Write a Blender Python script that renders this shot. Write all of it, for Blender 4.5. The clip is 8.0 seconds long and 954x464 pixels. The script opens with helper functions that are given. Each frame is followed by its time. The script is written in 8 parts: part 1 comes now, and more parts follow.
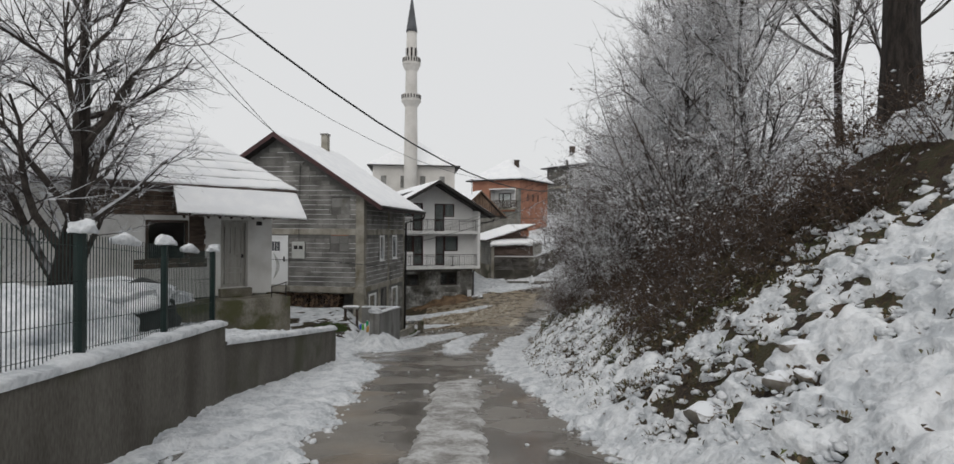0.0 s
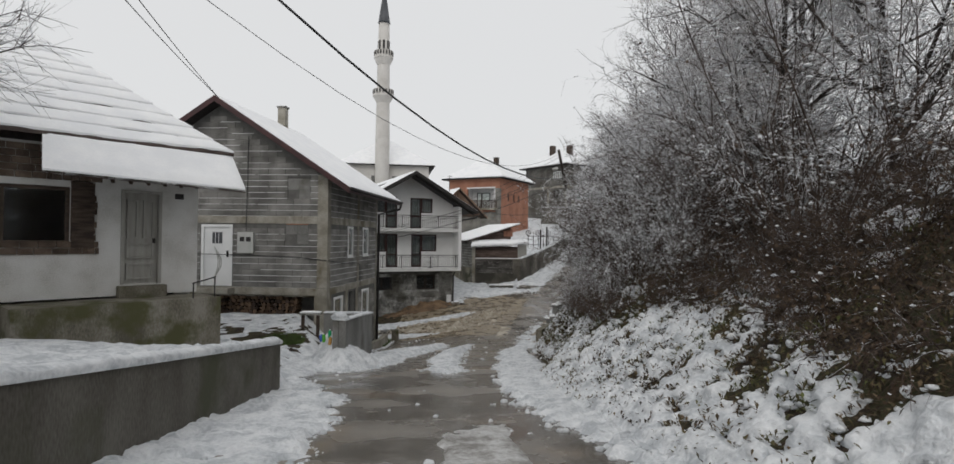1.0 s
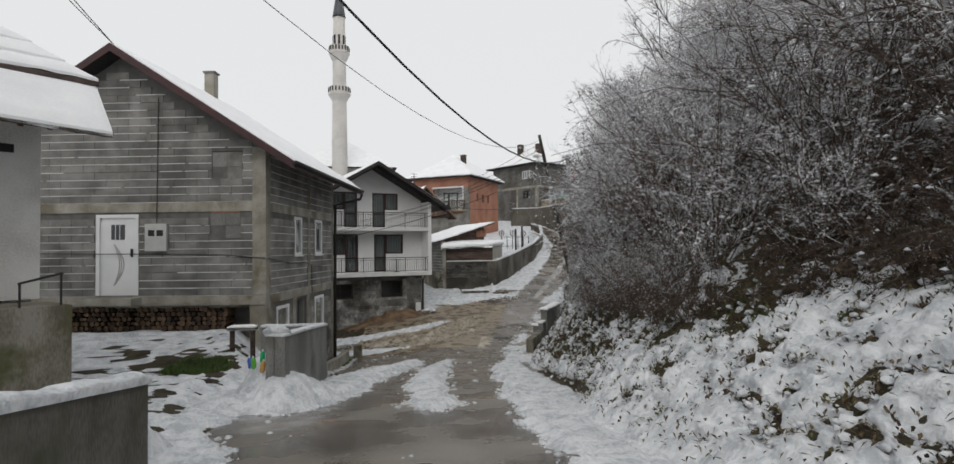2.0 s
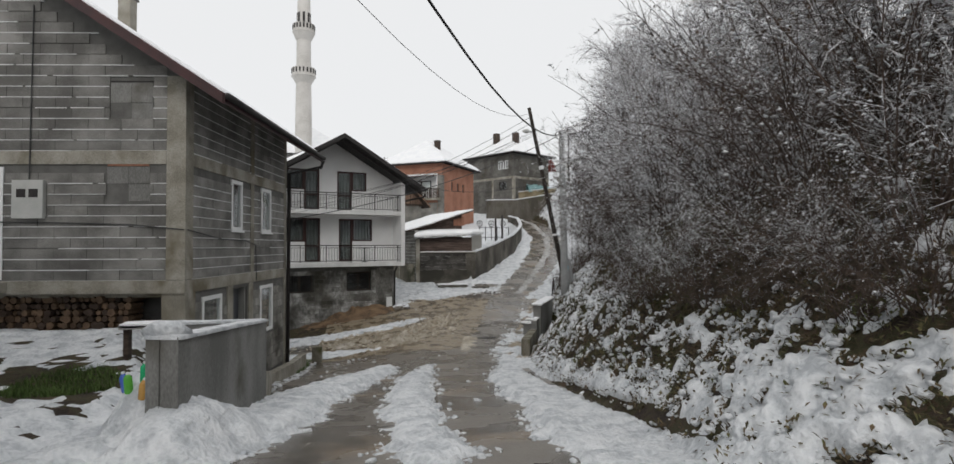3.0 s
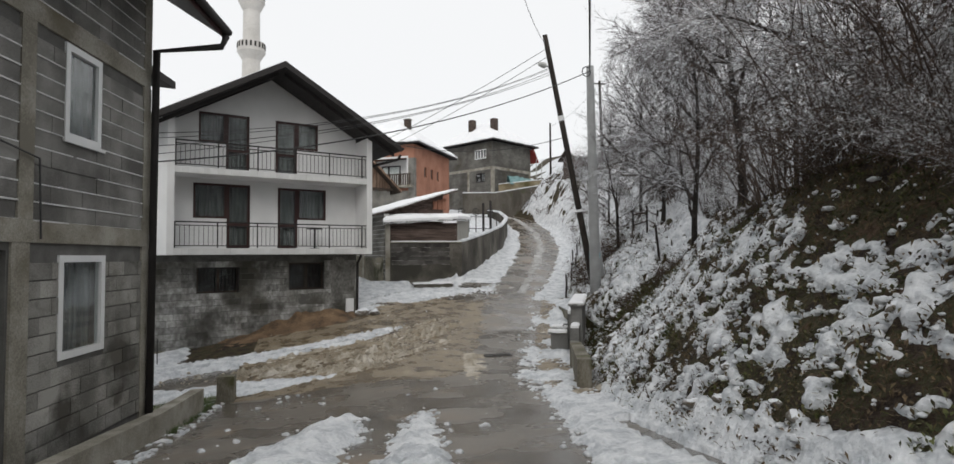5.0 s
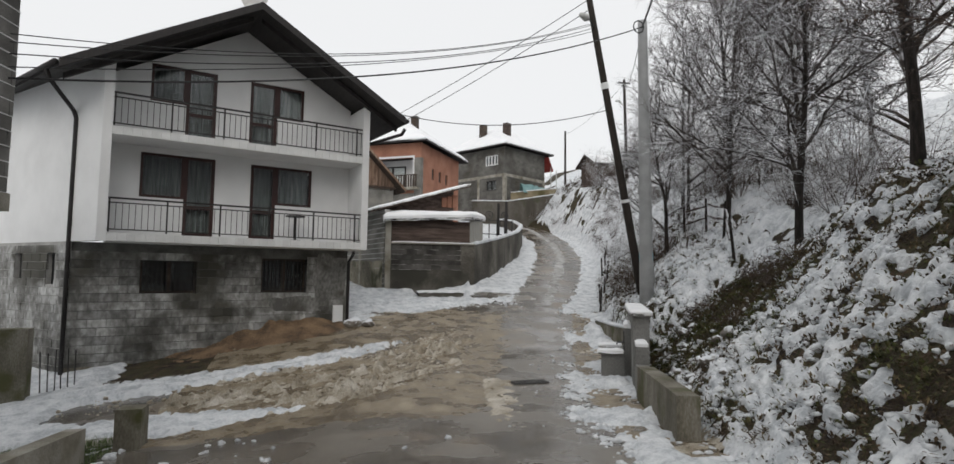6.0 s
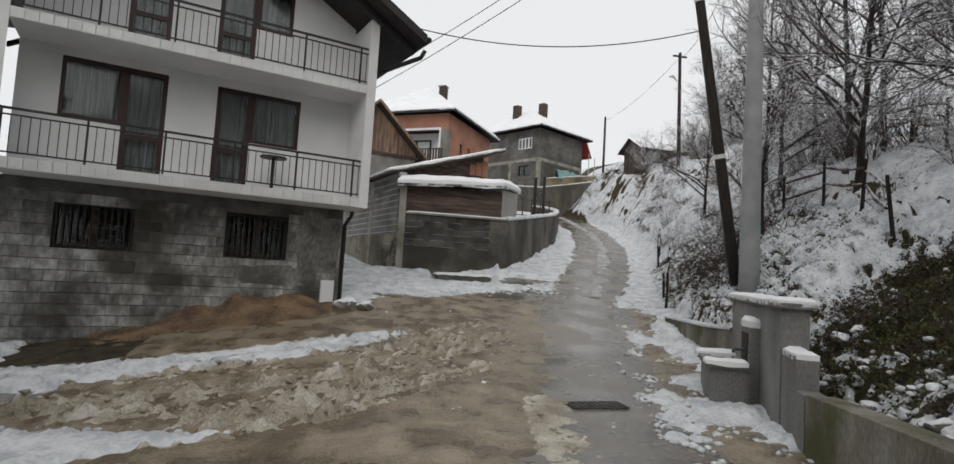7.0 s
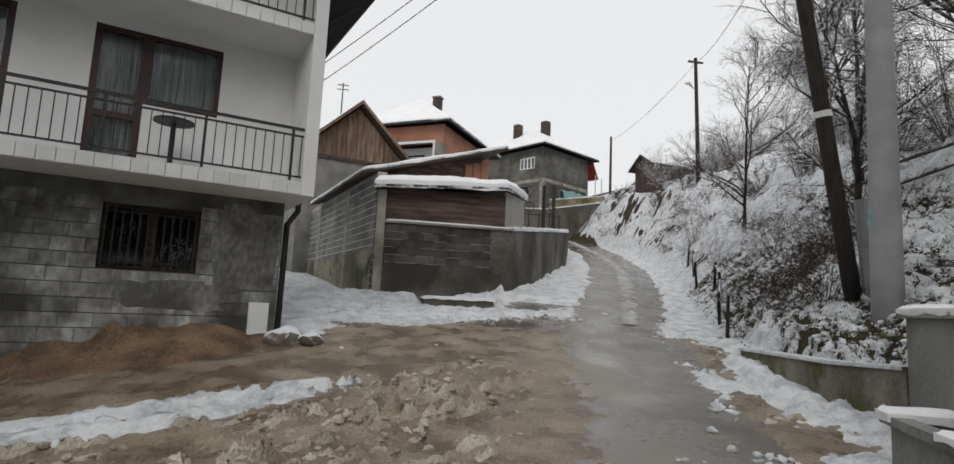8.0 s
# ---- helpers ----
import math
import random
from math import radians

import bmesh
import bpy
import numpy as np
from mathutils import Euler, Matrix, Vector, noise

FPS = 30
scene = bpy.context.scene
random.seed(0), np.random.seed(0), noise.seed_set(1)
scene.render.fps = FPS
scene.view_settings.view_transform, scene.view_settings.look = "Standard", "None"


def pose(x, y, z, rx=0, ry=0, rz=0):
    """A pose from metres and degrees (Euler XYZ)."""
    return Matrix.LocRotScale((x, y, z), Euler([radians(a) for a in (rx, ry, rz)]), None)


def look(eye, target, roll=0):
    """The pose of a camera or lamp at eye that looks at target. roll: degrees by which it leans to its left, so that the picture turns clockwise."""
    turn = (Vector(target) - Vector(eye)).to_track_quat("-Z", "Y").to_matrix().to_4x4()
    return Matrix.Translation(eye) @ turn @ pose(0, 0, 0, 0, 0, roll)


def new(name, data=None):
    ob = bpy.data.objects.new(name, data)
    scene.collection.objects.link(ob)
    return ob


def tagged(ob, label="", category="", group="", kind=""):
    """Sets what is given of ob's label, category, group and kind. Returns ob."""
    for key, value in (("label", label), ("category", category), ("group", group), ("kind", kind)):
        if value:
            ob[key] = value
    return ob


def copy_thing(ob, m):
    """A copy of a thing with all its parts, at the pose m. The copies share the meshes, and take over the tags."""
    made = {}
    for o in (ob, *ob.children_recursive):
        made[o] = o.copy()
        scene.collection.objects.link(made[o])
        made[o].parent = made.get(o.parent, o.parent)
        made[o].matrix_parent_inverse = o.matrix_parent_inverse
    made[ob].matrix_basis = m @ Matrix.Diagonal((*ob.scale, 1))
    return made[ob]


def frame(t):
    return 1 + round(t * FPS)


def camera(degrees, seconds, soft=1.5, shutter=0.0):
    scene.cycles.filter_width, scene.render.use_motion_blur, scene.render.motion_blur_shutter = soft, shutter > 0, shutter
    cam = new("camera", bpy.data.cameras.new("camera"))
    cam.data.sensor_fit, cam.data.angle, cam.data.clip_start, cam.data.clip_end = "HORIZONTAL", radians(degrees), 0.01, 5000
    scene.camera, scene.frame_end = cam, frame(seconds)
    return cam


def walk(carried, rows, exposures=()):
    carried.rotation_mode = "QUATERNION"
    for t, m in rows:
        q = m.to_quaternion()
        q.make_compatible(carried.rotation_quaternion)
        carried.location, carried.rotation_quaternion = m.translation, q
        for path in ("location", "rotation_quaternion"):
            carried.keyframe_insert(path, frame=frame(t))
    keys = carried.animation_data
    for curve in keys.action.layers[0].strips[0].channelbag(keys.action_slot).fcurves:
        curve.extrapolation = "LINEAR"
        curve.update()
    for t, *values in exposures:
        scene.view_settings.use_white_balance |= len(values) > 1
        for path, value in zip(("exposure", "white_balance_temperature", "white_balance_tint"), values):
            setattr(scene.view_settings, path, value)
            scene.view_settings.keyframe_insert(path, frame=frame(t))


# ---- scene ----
cam = camera(78.8, 8.0, soft=1.5)
METRES, EYE = 34.0, 1.4
ROWS = [
    (0.0, 0.0, 0.0, 0.0, 0.0, -0.2, -0.49),
    (0.5, -0.0123, 0.064, -0.0108, -0.86, 0.64, -1.79),
    (1.0, -0.0202, 0.1313, -0.0205, -2.93, 0.65, -0.72),
    (1.5, -0.0266, 0.1986, -0.03, -4.85, 1.58, 0.37),
    (3.0, -0.0362, 0.378, -0.0547, -9.91, 1.41, 0.21),
    (3.5, -0.0361, 0.439, -0.0627, -10.84, 1.22, -0.0),
    (4.0, -0.0341, 0.4992, -0.0712, -12.18, 1.96, 0.57),
    (4.5, -0.0332, 0.5589, -0.0787, -13.28, 1.73, 0.83),
    (6.0, -0.0141, 0.7415, -0.1035, -13.17, 4.3, -0.71),
    (6.5, -0.0028, 0.805, -0.1131, -11.88, 3.69, -1.76),
    (7.0, 0.0089, 0.8686, -0.1193, -10.81, 3.92, -3.41),
    (7.5, 0.0231, 0.9311, -0.1246, -10.18, 5.49, -1.79),
    (8.0, 0.0333, 0.9835, -0.1277, -10.7, 7.26, -2.69),
]
walk(cam, [(t, pose(METRES * x, METRES * y, EYE + METRES * z, 90 + pitch, roll, yaw)) for t, x, y, z, yaw, pitch, roll in ROWS],
     exposures=((0.0, -0.12), (0.5, -0.14), (1.5, -0.06), (3.0, 0.08), (4.5, 0.22), (6.0, 0.14), (6.5, 0.08), (8.0, 0.06)))

# ---------- sky and light: a bright overcast winter day ----------
world = bpy.data.worlds.new("overcast_sky")
scene.world = world
world.use_nodes = True
wn, wl = world.node_tree.nodes, world.node_tree.links
sky = wn.new("ShaderNodeTexSky")
sky.sky_type, sky.sun_disc = "NISHITA", False
sky.sun_elevation, sky.sun_rotation = radians(35), radians(200)
sky.dust_density = 4.0
dim = wn.new("ShaderNodeMix")
dim.data_type, dim.blend_type = "RGBA", "MULTIPLY"
dim.inputs[0].default_value = 1.0
dim.inputs[7].default_value = (0.1, 0.1, 0.1, 1)
deck = wn.new("ShaderNodeMix")
deck.data_type = "RGBA"
deck.inputs[0].default_value = 0.94
deck.inputs[7].default_value = (0.83, 0.835, 0.84, 1)
wl.new(sky.outputs[0], dim.inputs[6])
wl.new(dim.outputs[2], deck.inputs[6])
wl.new(deck.outputs[2], wn["Background"].inputs[0])
wn["Background"].inputs[1].default_value = 1.0
sun_data = bpy.data.lights.new("sun", "SUN")
sun_data.energy, sun_data.angle, sun_data.color = 0.65, radians(40), (1.0, 0.97, 0.93)
sun = new("sun", sun_data)
sun.matrix_world = look((-10, -30, 40), (0, 20, 0))


# ---------- materials ----------
def mat(name, stops, rough=0.8, scale=6.0, fine=60.0, bump=0.3, metal=0.0, stretch=(1, 1, 1), spec=0.4, per_object=0.0, per_island=0.0, depth=0.02, stain=None, wet=None, contrast=1.7):
    """Two scales of noise blend the colours in stops; a fine relief; pieces may differ in tone."""
    m = bpy.data.materials.new(name)
    m.use_nodes = True
    n, l = m.node_tree.nodes, m.node_tree.links
    b = n["Principled BSDF"]
    b.inputs["Roughness"].default_value, b.inputs["Metallic"].default_value = rough, metal
    b.inputs["Specular IOR Level"].default_value = spec
    co = n.new("ShaderNodeTexCoord")
    mp = n.new("ShaderNodeMapping")
    mp.inputs["Scale"].default_value = stretch
    where = n.new("ShaderNodeNewGeometry").outputs["Position"] if per_object else co.outputs["Object"]
    l.new(where, mp.inputs[0])
    big, small = n.new("ShaderNodeTexNoise"), n.new("ShaderNodeTexNoise")
    for tex, s, d in ((big, scale, 5.0), (small, fine, 4.0)):
        tex.inputs["Scale"].default_value, tex.inputs["Detail"].default_value = s, d
        l.new(mp.outputs[0], tex.inputs["Vector"])
    mixv = n.new("ShaderNodeMath")
    mixv.operation = "MULTIPLY_ADD"
    mixv.inputs[1].default_value = 0.35
    l.new(small.outputs[0], mixv.inputs[0])
    sc = n.new("ShaderNodeMath")
    sc.operation = "MULTIPLY"
    sc.inputs[1].default_value = 0.65
    l.new(big.outputs[0], sc.inputs[0])
    l.new(sc.outputs[0], mixv.inputs[2])
    ramp = n.new("ShaderNodeValToRGB")
    el = ramp.color_ramp.elements
    while len(el) < len(stops):
        el.new(0.5)
    for i, c in enumerate(stops):
        el[i].position = 0.5 + 0.36 / contrast * (i / max(1, len(stops) - 1) - 0.5)
        el[i].color = (*c, 1)
    l.new(mixv.outputs[0], ramp.inputs[0])
    colour = ramp.outputs[0]
    if stain:
        c2, s2, lo = stain
        st = n.new("ShaderNodeTexNoise")
        st.inputs["Scale"].default_value, st.inputs["Detail"].default_value = s2, 6.0
        l.new(where, st.inputs["Vector"])
        sr = n.new("ShaderNodeMapRange")
        sr.inputs[1].default_value, sr.inputs[2].default_value = lo, lo + 0.12
        l.new(st.outputs[0], sr.inputs[0])
        mx = n.new("ShaderNodeMix")
        mx.data_type = "RGBA"
        l.new(sr.outputs[0], mx.inputs[0])
        l.new(colour, mx.inputs[6])
        mx.inputs[7].default_value = (*c2, 1)
        colour = mx.outputs[2]
    if per_object or per_island:
        if per_object:
            src, amount = n.new("ShaderNodeObjectInfo").outputs["Random"], per_object
        else:
            src, amount = n.new("ShaderNodeNewGeometry").outputs["Random Per Island"], per_island
        hv = n.new("ShaderNodeHueSaturation")
        mr = n.new("ShaderNodeMapRange")
        mr.inputs[3].default_value, mr.inputs[4].default_value = 1 - amount, 1 + amount
        l.new(src, mr.inputs[0])
        l.new(mr.outputs[0], hv.inputs["Value"])
        l.new(colour, hv.inputs["Color"])
        colour = hv.outputs[0]
    l.new(colour, b.inputs["Base Color"])
    if wet:
        rr = n.new("ShaderNodeMapRange")
        rr.inputs[1].default_value, rr.inputs[2].default_value, rr.inputs[3].default_value, rr.inputs[4].default_value = 0.4, 0.6, wet[0], wet[1]
        l.new(big.outputs[0], rr.inputs[0])
        l.new(rr.outputs[0], b.inputs["Roughness"])
    if bump:
        bp = n.new("ShaderNodeBump")
        bp.inputs["Strength"].default_value, bp.inputs["Distance"].default_value = bump, depth
        l.new(mixv.outputs[0], bp.inputs["Height"])
        l.new(bp.outputs[0], b.inputs["Normal"])
    return m


def snowy(m, lo=0.25, hi=0.6, tone=(0.78, 0.80, 0.83), patch=9.0):
    """Lets snow lie on the faces of m that look up."""
    n, l = m.node_tree.nodes, m.node_tree.links
    b = n["Principled BSDF"]
    old = b.inputs["Base Color"].links[0].from_socket
    g = n.new("ShaderNodeNewGeometry")
    sx = n.new("ShaderNodeSeparateXYZ")
    l.new(g.outputs["True Normal"], sx.inputs[0])
    t = n.new("ShaderNodeTexNoise")
    t.inputs["Scale"].default_value = patch
    l.new(g.outputs["Position"], t.inputs["Vector"])
    ad = n.new("ShaderNodeMath")
    ad.operation = "MULTIPLY_ADD"
    ad.inputs[1].default_value = 1.4
    l.new(t.outputs[0], ad.inputs[0])
    off = n.new("ShaderNodeMath")
    off.operation = "SUBTRACT"
    off.inputs[1].default_value = 0.7
    l.new(sx.outputs[2], off.inputs[0])
    l.new(off.outputs[0], ad.inputs[2])
    r = n.new("ShaderNodeMapRange")
    r.inputs[1].default_value, r.inputs[2].default_value = lo, hi
    l.new(ad.outputs[0], r.inputs[0])
    mx = n.new("ShaderNodeMix")
    mx.data_type = "RGBA"
    l.new(r.outputs[0], mx.inputs[0])
    l.new(old, mx.inputs[6])
    mx.inputs[7].default_value = (*tone, 1)
    l.new(mx.outputs[2], b.inputs["Base Color"])
    return m


SNOW = mat("snow", [(0.48, 0.505, 0.53), (0.66, 0.68, 0.70), (0.78, 0.795, 0.81)], 0.75, 3.5, 20, 1.0, depth=0.09, spec=0.3)
TRODDEN = mat("trodden_snow", [(0.20, 0.19, 0.175), (0.36, 0.352, 0.34), (0.54, 0.54, 0.535)], 0.6, 3.0, 18, 1.0, depth=0.05, spec=0.4)
ROOF_SNOW = mat("roof_snow", [(0.82, 0.83, 0.85), (0.90, 0.905, 0.91)], 0.75, 2.0, 30, 0.25, depth=0.03, spec=0.3)
SLUSH = mat("slush", [(0.115, 0.088, 0.056), (0.205, 0.163, 0.110), (0.35, 0.295, 0.215)], 0.32, 2.0, 34, 1.0, depth=0.07, spec=0.5, wet=(0.12, 0.55), contrast=1.5)
DIRTY_SNOW = mat("dirty_snow", [(0.21, 0.172, 0.12), (0.41, 0.362, 0.285), (0.70, 0.655, 0.585)], 0.5, 2.2, 38, 1.0, depth=0.08, spec=0.4, contrast=1.15)
ASPHALT = mat("wet_asphalt", [(0.088, 0.078, 0.066), (0.145, 0.129, 0.109), (0.22, 0.197, 0.166)], 0.28, 0.9, 45, 0.5, depth=0.012, spec=0.5, wet=(0.07, 0.4), stain=((0.23, 0.185, 0.138), 0.7, 0.55), contrast=1.3)
EARTH = mat("earth", [(0.020, 0.014, 0.010), (0.050, 0.034, 0.022), (0.042, 0.044, 0.018), (0.085, 0.054, 0.034)], 0.95, 3.5, 30, 1.0, depth=0.08)
CLAY = mat("clay", [(0.075, 0.052, 0.034), (0.16, 0.104, 0.062), (0.25, 0.168, 0.10)], 0.9, 2.2, 26, 1.0, depth=0.07)
BLOCK = mat("concrete_block", [(0.112, 0.108, 0.101), (0.182, 0.177, 0.166), (0.27, 0.263, 0.248)], 0.95, 1.6, 90, 0.5, depth=0.01, per_object=0.13)
BLOCK_OLD = mat("damp_concrete_block", [(0.12, 0.115, 0.103), (0.225, 0.218, 0.198), (0.34, 0.33, 0.305)], 0.9, 1.2, 60, 0.5, depth=0.01, per_object=0.32, stain=((0.075, 0.07, 0.058), 1.5, 0.53))
BASE_BLOCK = mat("stained_basement_block", [(0.11, 0.108, 0.10), (0.235, 0.232, 0.22), (0.44, 0.44, 0.43)], 0.92, 1.1, 9, 0.6, depth=0.012, per_object=0.30, stretch=(1, 1, 0.65), stain=((0.075, 0.072, 0.06), 0.8, 0.51))
GH_BLOCK = mat("grey_house_block", [(0.075, 0.07, 0.062), (0.12, 0.115, 0.104), (0.165, 0.158, 0.145)], 0.95, 0.6, 40, 0.5, depth=0.01, per_island=0.16, stain=((0.075, 0.068, 0.055), 0.35, 0.54))
TERRACE = mat("mossy_pale_stone", [(0.13, 0.105, 0.06), (0.24, 0.20, 0.125), (0.33, 0.29, 0.20)], 0.95, 1.0, 20, 0.6, depth=0.02, stain=((0.10, 0.09, 0.04), 0.8, 0.54))
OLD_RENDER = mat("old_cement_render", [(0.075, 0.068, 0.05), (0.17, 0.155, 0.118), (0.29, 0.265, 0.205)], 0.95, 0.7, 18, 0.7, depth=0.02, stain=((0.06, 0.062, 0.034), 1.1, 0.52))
CEMENT = mat("smeared_cement", [(0.11, 0.108, 0.10), (0.20, 0.197, 0.185), (0.33, 0.328, 0.315)], 0.92, 1.4, 14, 0.6, depth=0.012, stretch=(1, 1, 0.6), stain=((0.08, 0.077, 0.065), 0.9, 0.52))
BLOCK_ISLE = mat("concrete_block_course", [(0.12, 0.115, 0.10), (0.18, 0.175, 0.16), (0.25, 0.24, 0.215)], 0.95, 1.3, 70, 0.5, depth=0.01, per_island=0.14)
MORTAR = mat("mortar", [(0.30, 0.295, 0.28), (0.46, 0.45, 0.43)], 0.95, 4, 70, 0.4, depth=0.008)
JOINT = mat("dull_mortar", [(0.07, 0.07, 0.065), (0.16, 0.16, 0.15)], 0.95, 2, 70, 0.4, depth=0.008)
FRAME_CONC = mat("cast_concrete", [(0.19, 0.175, 0.142), (0.285, 0.267, 0.225), (0.38, 0.36, 0.315)], 0.9, 1.6, 50, 0.4, depth=0.012, stain=((0.15, 0.13, 0.09), 0.9, 0.55))
WALL_CONC = mat("weathered_concrete", [(0.065, 0.058, 0.047), (0.105, 0.096, 0.081), (0.15, 0.14, 0.122)], 0.9, 1.1, 45, 0.45, depth=0.012, stretch=(1, 1, 0.35), stain=((0.07, 0.072, 0.045), 0.9, 0.56))
SHED_CONC = mat("streaked_concrete", [(0.045, 0.041, 0.034), (0.095, 0.086, 0.072), (0.20, 0.185, 0.16)], 0.92, 0.8, 40, 0.5, depth=0.012, stretch=(1, 1, 0.4), stain=((0.042, 0.040, 0.031), 0.6, 0.51))
GREY_CONC = mat("grey_concrete", [(0.14, 0.138, 0.129), (0.205, 0.203, 0.193), (0.27, 0.268, 0.255)], 0.88, 1.1, 50, 0.4, depth=0.01, stretch=(1, 1, 0.45), stain=((0.10, 0.092, 0.075), 0.8, 0.56))
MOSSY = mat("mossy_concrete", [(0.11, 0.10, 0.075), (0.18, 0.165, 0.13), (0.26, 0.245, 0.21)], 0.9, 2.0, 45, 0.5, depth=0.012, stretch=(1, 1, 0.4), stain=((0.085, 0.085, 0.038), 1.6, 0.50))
PLASTER = mat("white_plaster", [(0.66, 0.66, 0.655), (0.74, 0.74, 0.735)], 0.85, 1.2, 70, 0.15, depth=0.006)
LIMEWASH = mat("old_limewash", [(0.50, 0.49, 0.46), (0.62, 0.61, 0.585), (0.68, 0.675, 0.655)], 0.9, 1.5, 40, 0.35, depth=0.01)
DARK_WOOD = mat("dark_wood", [(0.028, 0.019, 0.014), (0.055, 0.038, 0.028), (0.085, 0.062, 0.048)], 0.8, 3, 50, 0.5, stretch=(1, 1, 6), depth=0.008, per_island=0.25)
PLANK = mat("weathered_plank", [(0.085, 0.052, 0.035), (0.15, 0.095, 0.065), (0.21, 0.15, 0.11)], 0.85, 2, 40, 0.5, stretch=(5, 5, 0.6), depth=0.008, per_object=0.3)
PLANK_H = mat("dark_plank", [(0.045, 0.032, 0.026), (0.08, 0.055, 0.045), (0.12, 0.09, 0.075)], 0.85, 2, 40, 0.5, stretch=(0.6, 5, 5), depth=0.008, per_object=0.3)
GREY_WOOD = mat("grey_painted_wood", [(0.27, 0.26, 0.235), (0.35, 0.34, 0.31), (0.40, 0.39, 0.36)], 0.75, 3, 50, 0.3, stretch=(4, 4, 0.7), depth=0.006, contrast=1.0)
FRAME_BROWN = mat("brown_frame", [(0.030, 0.012, 0.010), (0.045, 0.018, 0.014)], 0.4, 3, 40, 0.1)
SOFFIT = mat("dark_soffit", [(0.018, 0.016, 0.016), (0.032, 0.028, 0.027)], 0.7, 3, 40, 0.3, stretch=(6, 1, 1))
RED_FASCIA = mat("maroon_fascia", [(0.035, 0.014, 0.015), (0.06, 0.02, 0.02)], 0.5, 3, 40, 0.1)
IRON = mat("dark_iron", [(0.014, 0.013, 0.013), (0.026, 0.023, 0.022)], 0.5, 6, 60, 0.15)
GREEN_PAINT = mat("green_paint", [(0.004, 0.014, 0.012), (0.006, 0.022, 0.019)], 0.45, 4, 60, 0.1)
WHITE_PVC = mat("white_plastic", [(0.72, 0.73, 0.73), (0.78, 0.785, 0.785)], 0.35, 2, 40, 0.03)
GREY_BOX = mat("meter_box_grey", [(0.42, 0.43, 0.41), (0.50, 0.50, 0.48)], 0.5, 4, 40, 0.1)
ORANGE = mat("hollow_clay_block", [(0.25, 0.115, 0.075), (0.34, 0.16, 0.105), (0.40, 0.205, 0.14)], 0.9, 0.9, 12, 0.6, depth=0.02, contrast=1.2)
TILE_WHITE = mat("edge_tile", [(0.60, 0.60, 0.59), (0.68, 0.68, 0.67)], 0.35, 3, 40, 0.05, per_object=0.06)
STONE_PALE = mat("minaret_stone", [(0.50, 0.48, 0.45), (0.58, 0.56, 0.53), (0.62, 0.60, 0.57)], 0.85, 0.5, 8, 0.2)
LEAD = mat("lead_sheet", [(0.055, 0.058, 0.064), (0.085, 0.09, 0.10)], 0.5, 1, 20, 0.1)
BARK = mat("bark", [(0.010, 0.008, 0.007), (0.022, 0.017, 0.014), (0.04, 0.033, 0.028)], 0.95, 6, 50, 1.0, stretch=(3, 3, 0.7), depth=0.02)
TWIG = snowy(mat("snowy_twig", [(0.035, 0.024, 0.019), (0.07, 0.049, 0.039), (0.105, 0.077, 0.063)], 0.95, 5, 40, 0.0), 0.42, 0.9, tone=(0.66, 0.67, 0.70), patch=4.0)
LIMB = snowy(mat("snowy_bark", [(0.022, 0.017, 0.014), (0.042, 0.034, 0.029), (0.07, 0.058, 0.05)], 0.95, 5, 40, 0.0), 0.45, 0.9, tone=(0.66, 0.67, 0.70), patch=3.0)
HOAR = snowy(mat("hoary_twig", [(0.05, 0.037, 0.032), (0.11, 0.088, 0.078), (0.20, 0.175, 0.165)], 0.95, 5, 40, 0.0, per_island=0.3), 0.2, 0.8, tone=(0.70, 0.71, 0.73), patch=3.0)
BRUSH = snowy(mat("dark_brush", [(0.035, 0.025, 0.020), (0.07, 0.050, 0.040), (0.11, 0.082, 0.066)], 0.95, 5, 40, 0.0), 0.75, 1.15, tone=(0.66, 0.67, 0.70), patch=5.0)
DEAD_LEAF = snowy(mat("dead_leaf", [(0.035, 0.023, 0.016), (0.075, 0.048, 0.031), (0.12, 0.083, 0.053)], 0.95, 3, 30, 0.0, per_island=0.4), 0.85, 1.1, patch=3.0)
SNOWY_LEAF = snowy(mat("snow_dusted_leaf", [(0.05, 0.034, 0.026), (0.10, 0.07, 0.05), (0.15, 0.115, 0.085)], 0.95, 3, 30, 0.0, per_island=0.4), 0.15, 0.6, patch=3.0)
# rime, its base colour lifted further for haze and light through the twigs
RIME_HAZE = snowy(mat("rimed_hazy_twig", [(0.30, 0.28, 0.275), (0.47, 0.455, 0.45), (0.64, 0.63, 0.63)], 0.95, 3, 40, 0.0, per_island=0.4), -0.1, 0.4, patch=2.5)
FROST = snowy(mat("frosted_twig", [(0.075, 0.062, 0.058), (0.12, 0.105, 0.10), (0.17, 0.15, 0.148)], 0.95, 5, 40, 0.0), -0.12, 0.4, patch=2.5)
POLE_WOOD = mat("tarred_pole", [(0.020, 0.016, 0.013), (0.04, 0.032, 0.026)], 0.9, 6, 50, 0.6, stretch=(3, 3, 0.3), depth=0.01)
POLE_CONC = mat("pole_concrete", [(0.27, 0.275, 0.275), (0.34, 0.345, 0.345)], 0.85, 3, 60, 0.3, depth=0.008)
